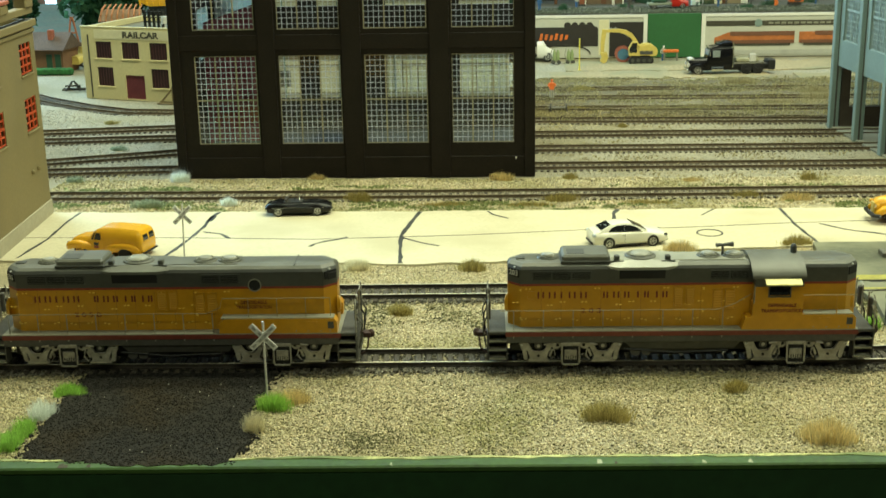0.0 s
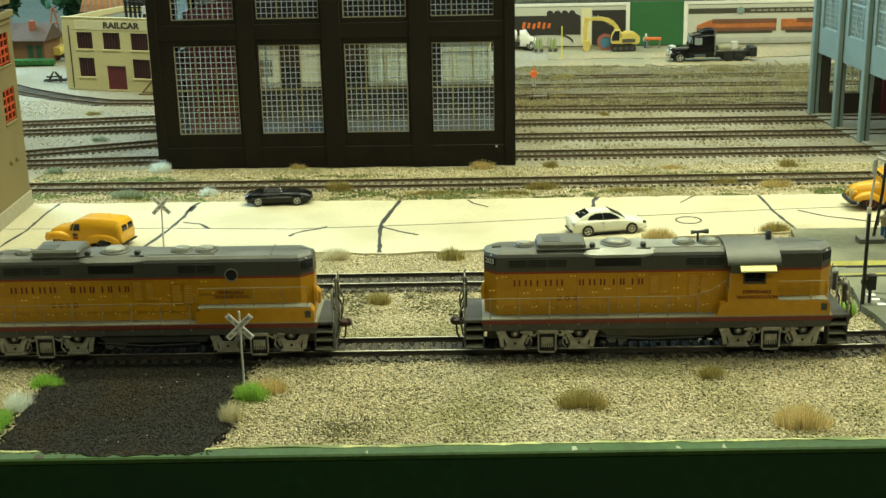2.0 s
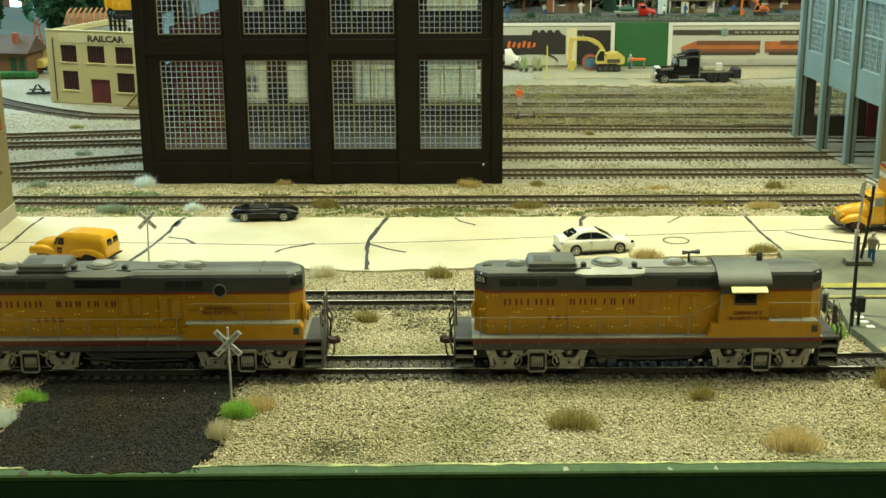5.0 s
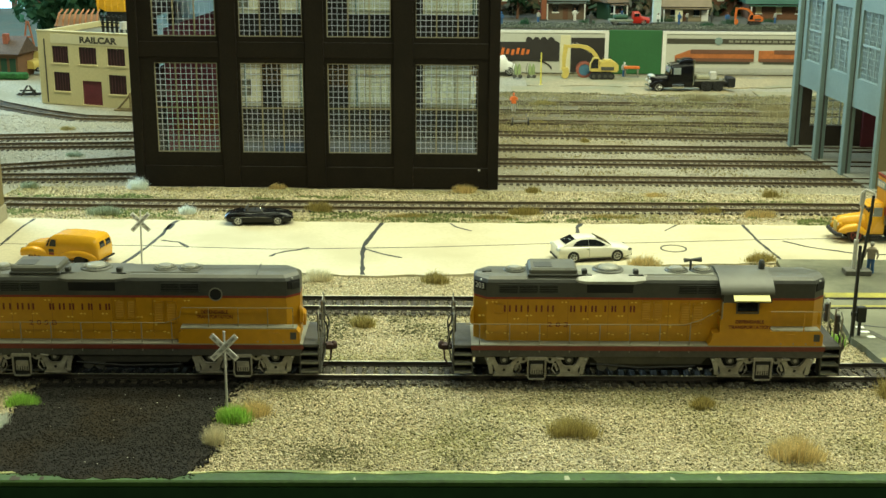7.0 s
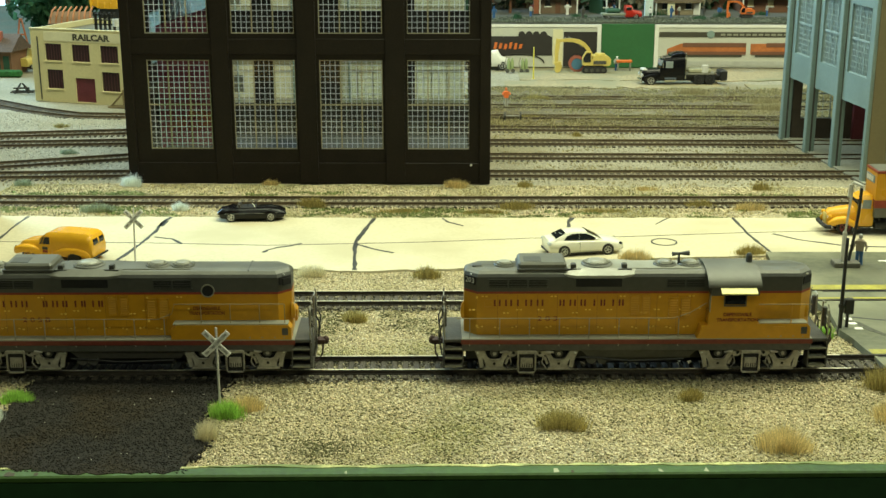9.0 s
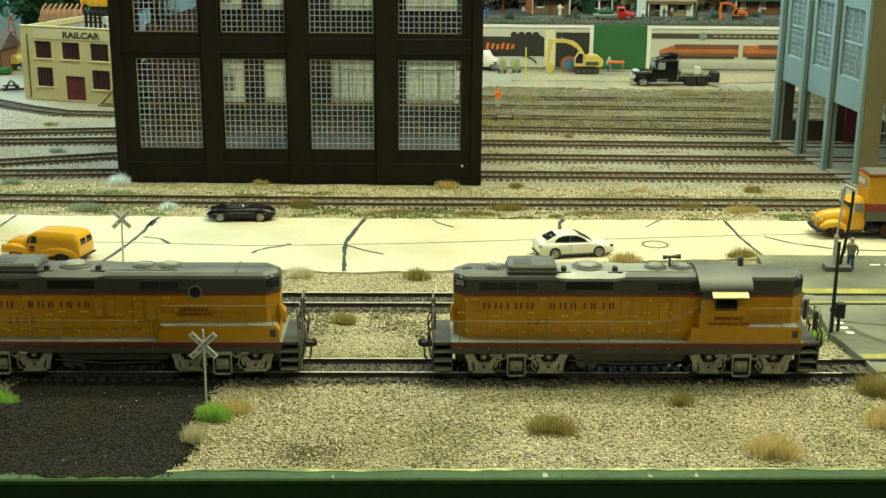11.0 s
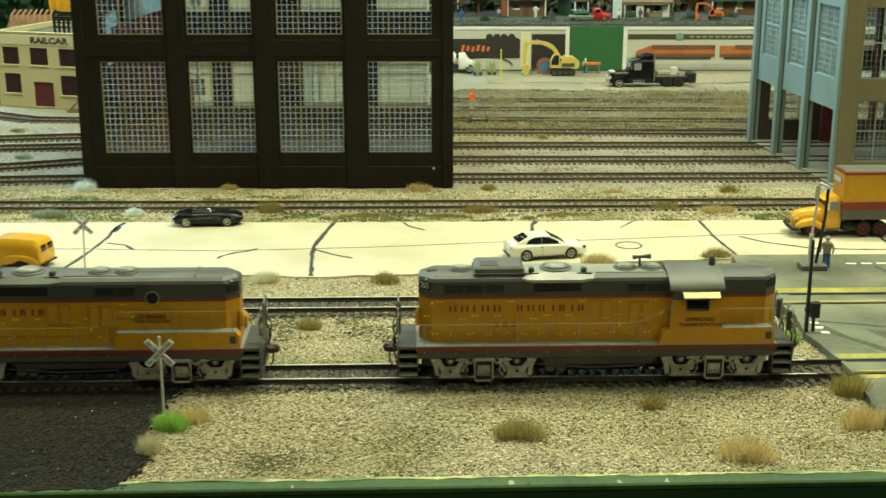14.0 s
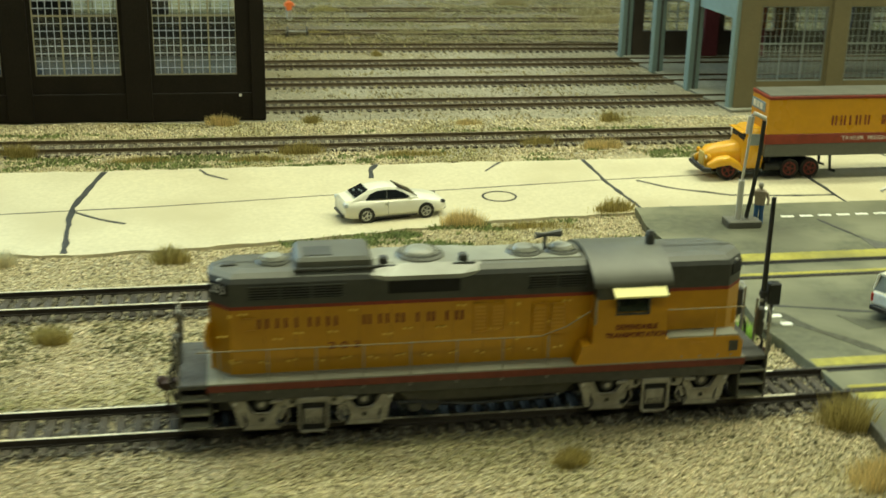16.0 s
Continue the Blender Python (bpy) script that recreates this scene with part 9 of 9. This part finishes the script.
# ---- the corner behind the cream building ----
def far_left():
    house_m = thing("cottage", at(-575, 1590, 8, -8), "small brown cottage with a red chimney and green doors", "house")
    part("house_body", Shape().box(-45, 27, -20, 20, -8, 24), mat("cottage_wood", (0.20, 0.10, 0.05), 0.8), house_m)
    part("roof", Shape().end([(-27, 22), (0, 42), (27, 22)], -50, 32), M_SHINGLE, house_m)
    part("chimney", Shape().box(4, 11, -12, -5, 28, 46, 0.6), M_BRICKRED, house_m)
    for x in (-30, 8, 20):
        part("door", Shape().box(x - 4, x + 4, -20.8, -19.8, -4, 16), M_HGREEN, house_m)
    solid("hedge", Shape().box(-640, -534, 1548, 1556, 0, 9, 2), mat("hedge_green", (0.025, 0.13, 0.03), 0.9, 0, 0.4, 300, 60, 1.0), "low green hedge before the cottage", "hedge")
    for k, (x, y, h) in enumerate([(-700, 1810, 120), (-562, 1745, 130), (-540, 1800, 150), (-480, 1820, 150), (-720, 1750, 130), (-430, 1850, 150),  (-380, 1800, 140)]):
        tree(x, y, -2, h, 950 + k, "tall dark green tree behind the cream building")
    hp = thing("headframe", at(-418, 1560, 0), "bright yellow machine on a black stand", "machine")
    part("stand", Shape().box(-12, 12, -8, 8, 0, 86), M_BLACK, hp)
    part("body", Shape().loft([ring(x, w, a, b, 0.5) for x, w, a, b in ((-24, 9, 90, 110), (-10, 12, 85, 124), (12, 12, 85, 122), (16, 9, 88, 106))]), M_VANYEL, hp, smooth=True)
    for q in range(5):
        part("rib", Shape().box(-22 + 8 * q, -20 + 8 * q, -12.8, -11, 86, 118, 0.3), M_VANYEL, hp)
    st = thing("lumber_stack", at(-500, 1655, 0, 0), "stack of orange-brown timber in a rack", "timber")
    for k in range(8):
        part("plank", Shape().tube([(-22 + k * 7.6, -16, 58), (-21.5 + k * 7.4, -13, 66), (-21 + k * 7.2, -6, 73), (-20 + k * 7, 6, 77)], 1.3, 6), mat("timber", (0.42, 0.17, 0.06), 0.8), st)
    part("rack", Shape().box(-26, 34, -13, 18, 0, 57), M_WOOD, st)
    part("skin", Shape().loft([[(-26, -14.6, 57), (34, -14.6, 57), (34, -12.6, 57), (-26, -12.6, 57)], [(-23, -5, 72), (31, -5, 72), (31, -3, 72), (-23, -3, 72)]]), mat("timber_pale", (0.30, 0.19, 0.11), 0.8), st)
    af = thing("timber_frame", at(-561, 1640, 30, 0), "orange timber frame on a stand behind the cottage", "frame")
    for q in (-1, 1):
        part("leg", Shape().tube([(q * 7, 0, 0), (q * 1, 0, 34)], 1.2, 6), mat("frame_rust", (0.34, 0.11, 0.05), 0.8), af)
    part("crossbar", Shape().box(-5, 5, -1, 1, 12, 14), mat("frame_rust", (0.34, 0.11, 0.05), 0.8), af)
    part("stand", Shape().box(-10, 10, -8, 8, -30, 0), M_WOOD, af)
    rk = thing("roof_rack", at(-384, 1412, 72, -17.5), "black slatted rack on the cream building's roof", "rack")
    for q in range(5):
        part("post", Shape().box(-12 + 6 * q - 0.5, -12 + 6 * q + 0.5, -2, 2, 2, 22), M_BLACK, rk)
    for z in (8, 13, 19):
        part("rail", Shape().box(-13, 13, -2.4, 2.4, z, z + 1.2), M_BLACK, rk)
    tr = thing("yellow_truck", at(-538, 1612, 4, 70), "small pale yellow truck behind the cream building", "truck")
    part("body", Shape().loft([ring(x, w, a, b, 0.4) for x, w, a, b in ((-24, 9, 4, 14), (-4, 9, 4, 15), (-2, 9, 4, 24), (8, 9, 4, 24), (11, 9, 4, 14), (24, 8, 4, 12))]), M_CATYEL, tr, smooth=True)
    wheels(tr, (-15, 15), 8.6, 4.5, 2.4)
    glow_m = glow("daylight", (0.55, 0.85, 1.0), 2.2)
    win = thing("window_1", at(-880, 2560, 0), "bright blue-white daylight window at the hall's far side", "window", kind="structure")
    part("glass", Shape().box(-60, -38, 0, 5, -90, 400), glow_m, win)
    part("glass", Shape().box(-24, -12, 0, 5, -60, 400), glow_m, win)
    part("window_frame", Shape().box(-80, 60, 5, 15, -80, 420), M_WOOD, win)
    solid("dark_curtain", Shape().box(-1600, 1600, 2620, 2640, -1100, 1200), M_HALL, "dark curtain behind the layout", "curtain", kind="structure")


far_left()


def sticks(name, m, bars, r, material, label, category):
    t = thing(name, m, label, category)
    for a, b in bars:
        part("timber", Shape().tube([a, b], r, 6), material, t)
    return t


DARKWOOD = mat("weathered_timber", (0.045, 0.038, 0.03), 0.9, 0, 0.3, 400, 60, 0.3)
sticks("trestle", at(-491, 1428, 0, 8), [((-8, -5, 0), (-1, 0, 11)), ((8, -5, 0), (1, 0, 11)), ((-8, 6, 0), (-1, 0, 11)), ((8, 6, 0), (1, 0, 11)), ((-13, -3, 1.2), (14, -3, 1.2)), ((-13, 5, 1.2), (14, 5, 1.2)), ((-9, -4, 6), (9, -4, 6))], 1.0, DARKWOOD, "dark timber trestle by the curved track", "trestle")
sticks("buffer_stop", at(-352, 1330, 0, -12), [((-9, 0, 1), (10, 0, 20)), ((9, -5, 0), (9, -5, 20)), ((9, 5, 0), (9, 5, 20)), ((-10, -5, 1), (13, -5, 1)), ((-10, 5, 1), (13, 5, 1)), ((9, -8, 17), (9, 8, 17))], 1.1, mat("stop_ochre", (0.22, 0.16, 0.07), 0.8), "ochre timber buffer stop by the cream building", "buffer stop")


# ---- rolling stock behind the engine house, seen through its windows ----
def wagon_car(x, y, w, z1, material, label, turn=0.0):
    c = thing("goods_wagon", at(x, y, 2.6, turn), label, "wagon", "wagons behind the engine house")
    part("body", Shape().box(-w / 2, w / 2, -15, 15, 10, z1, 0.5), material, c)
    part("roof", Shape().end([(-15.5, z1), (-8, z1 + 2.6), (8, z1 + 2.6), (15.5, z1)], -w / 2 - 0.5, w / 2 + 0.5), M_FRAMEGREY, c)
    for k in range(int(w / 9)):
        a = -w / 2 + 4.5 + 9 * k
        part("rib", Shape().box(a - 0.6, a + 0.6, -15.7, -15, 10, z1), material, c)
    part("door", Shape().box(-9, 9, -15.9, -15.2, 11, z1 - 2, 0.2), material, c)
    part("underframe", Shape().box(-w / 2 + 2, w / 2 - 2, -10, 10, 6, 10), M_BLACK, c)
    for a in (-w / 2 + 16, w / 2 - 16):
        part("bogie", Shape().box(a - 11, a + 11, -12, 12, 1.5, 6, 0.8), M_BLACK, c)


wagon_car(-243, 1186, 84, 50, M_MAROON, "maroon goods wagon behind the engine house", 2)


def workshop():
    """The tall cream workshop whose front is seen through the engine house."""
    w = thing("workshop", at(-106, 1242), "tall cream workshop with small dark windows behind the engine house", "building")
    cream = mat("pale_cream", (0.66, 0.62, 0.47), 0.7, 0, 0.10, 300, 14, 0.05, (0.54, 0.51, 0.385), stain=0.25)
    xs = [-98, -70]
    holes = [(x - 5.5, x + 5.5, z, z + 17) for x in xs for z in (31, 74, 118)]
    part("front_wall", wall_mesh("front_wall", wall_with_holes(-112, 128, 0, 172, holes, 0, 3), cream), None, w)
    for x in (-112, 125):
        part("side_wall", Shape().box(x, x + 3, 3, 95, 0, 172), cream, w)
    part("back_wall", Shape().box(-112, 128, 95, 98, 0, 172), cream, w)
    part("roof", Shape().box(-114, 130, -2, 100, 172, 175, 0.5), M_SHINGLE, w)
    for z in range(4, 168, 7):
        if not any(h - 2 < z < h + 19 for h in (31, 74, 118)):
            part("weather_board", Shape().box(-112.3, 128.3, -0.7, 0.0, z, z + 1.1), M_TANTRIM, w)
    for z in (24, 62, 106, 150):
        part("string_course", Shape().box(-112.6, 128.6, -0.9, 0, z, z + 1.6), M_TANTRIM, w)
    for x in (-112, -56, 0, 56):
        part("downpipe", Shape().tube([(x + 14, -1.2, 1), (x + 14, -1.2, 168)], 0.9, 8), M_GREYBLD, w)
    for a, c, z0, z1 in holes:
        q = part("window", Shape().box(a, c, 1.6, 2.2, z0, z1), mat("workshop_pane", (0.20, 0.19, 0.15), 0.3), w)
        part("glazing_bar", Shape().box(a, c, 1.0, 1.7, z0 + 8, z0 + 9).box((a + c) / 2 - 0.5, (a + c) / 2 + 0.5, 1.0, 1.6, z0, z1), cream, q)


workshop()
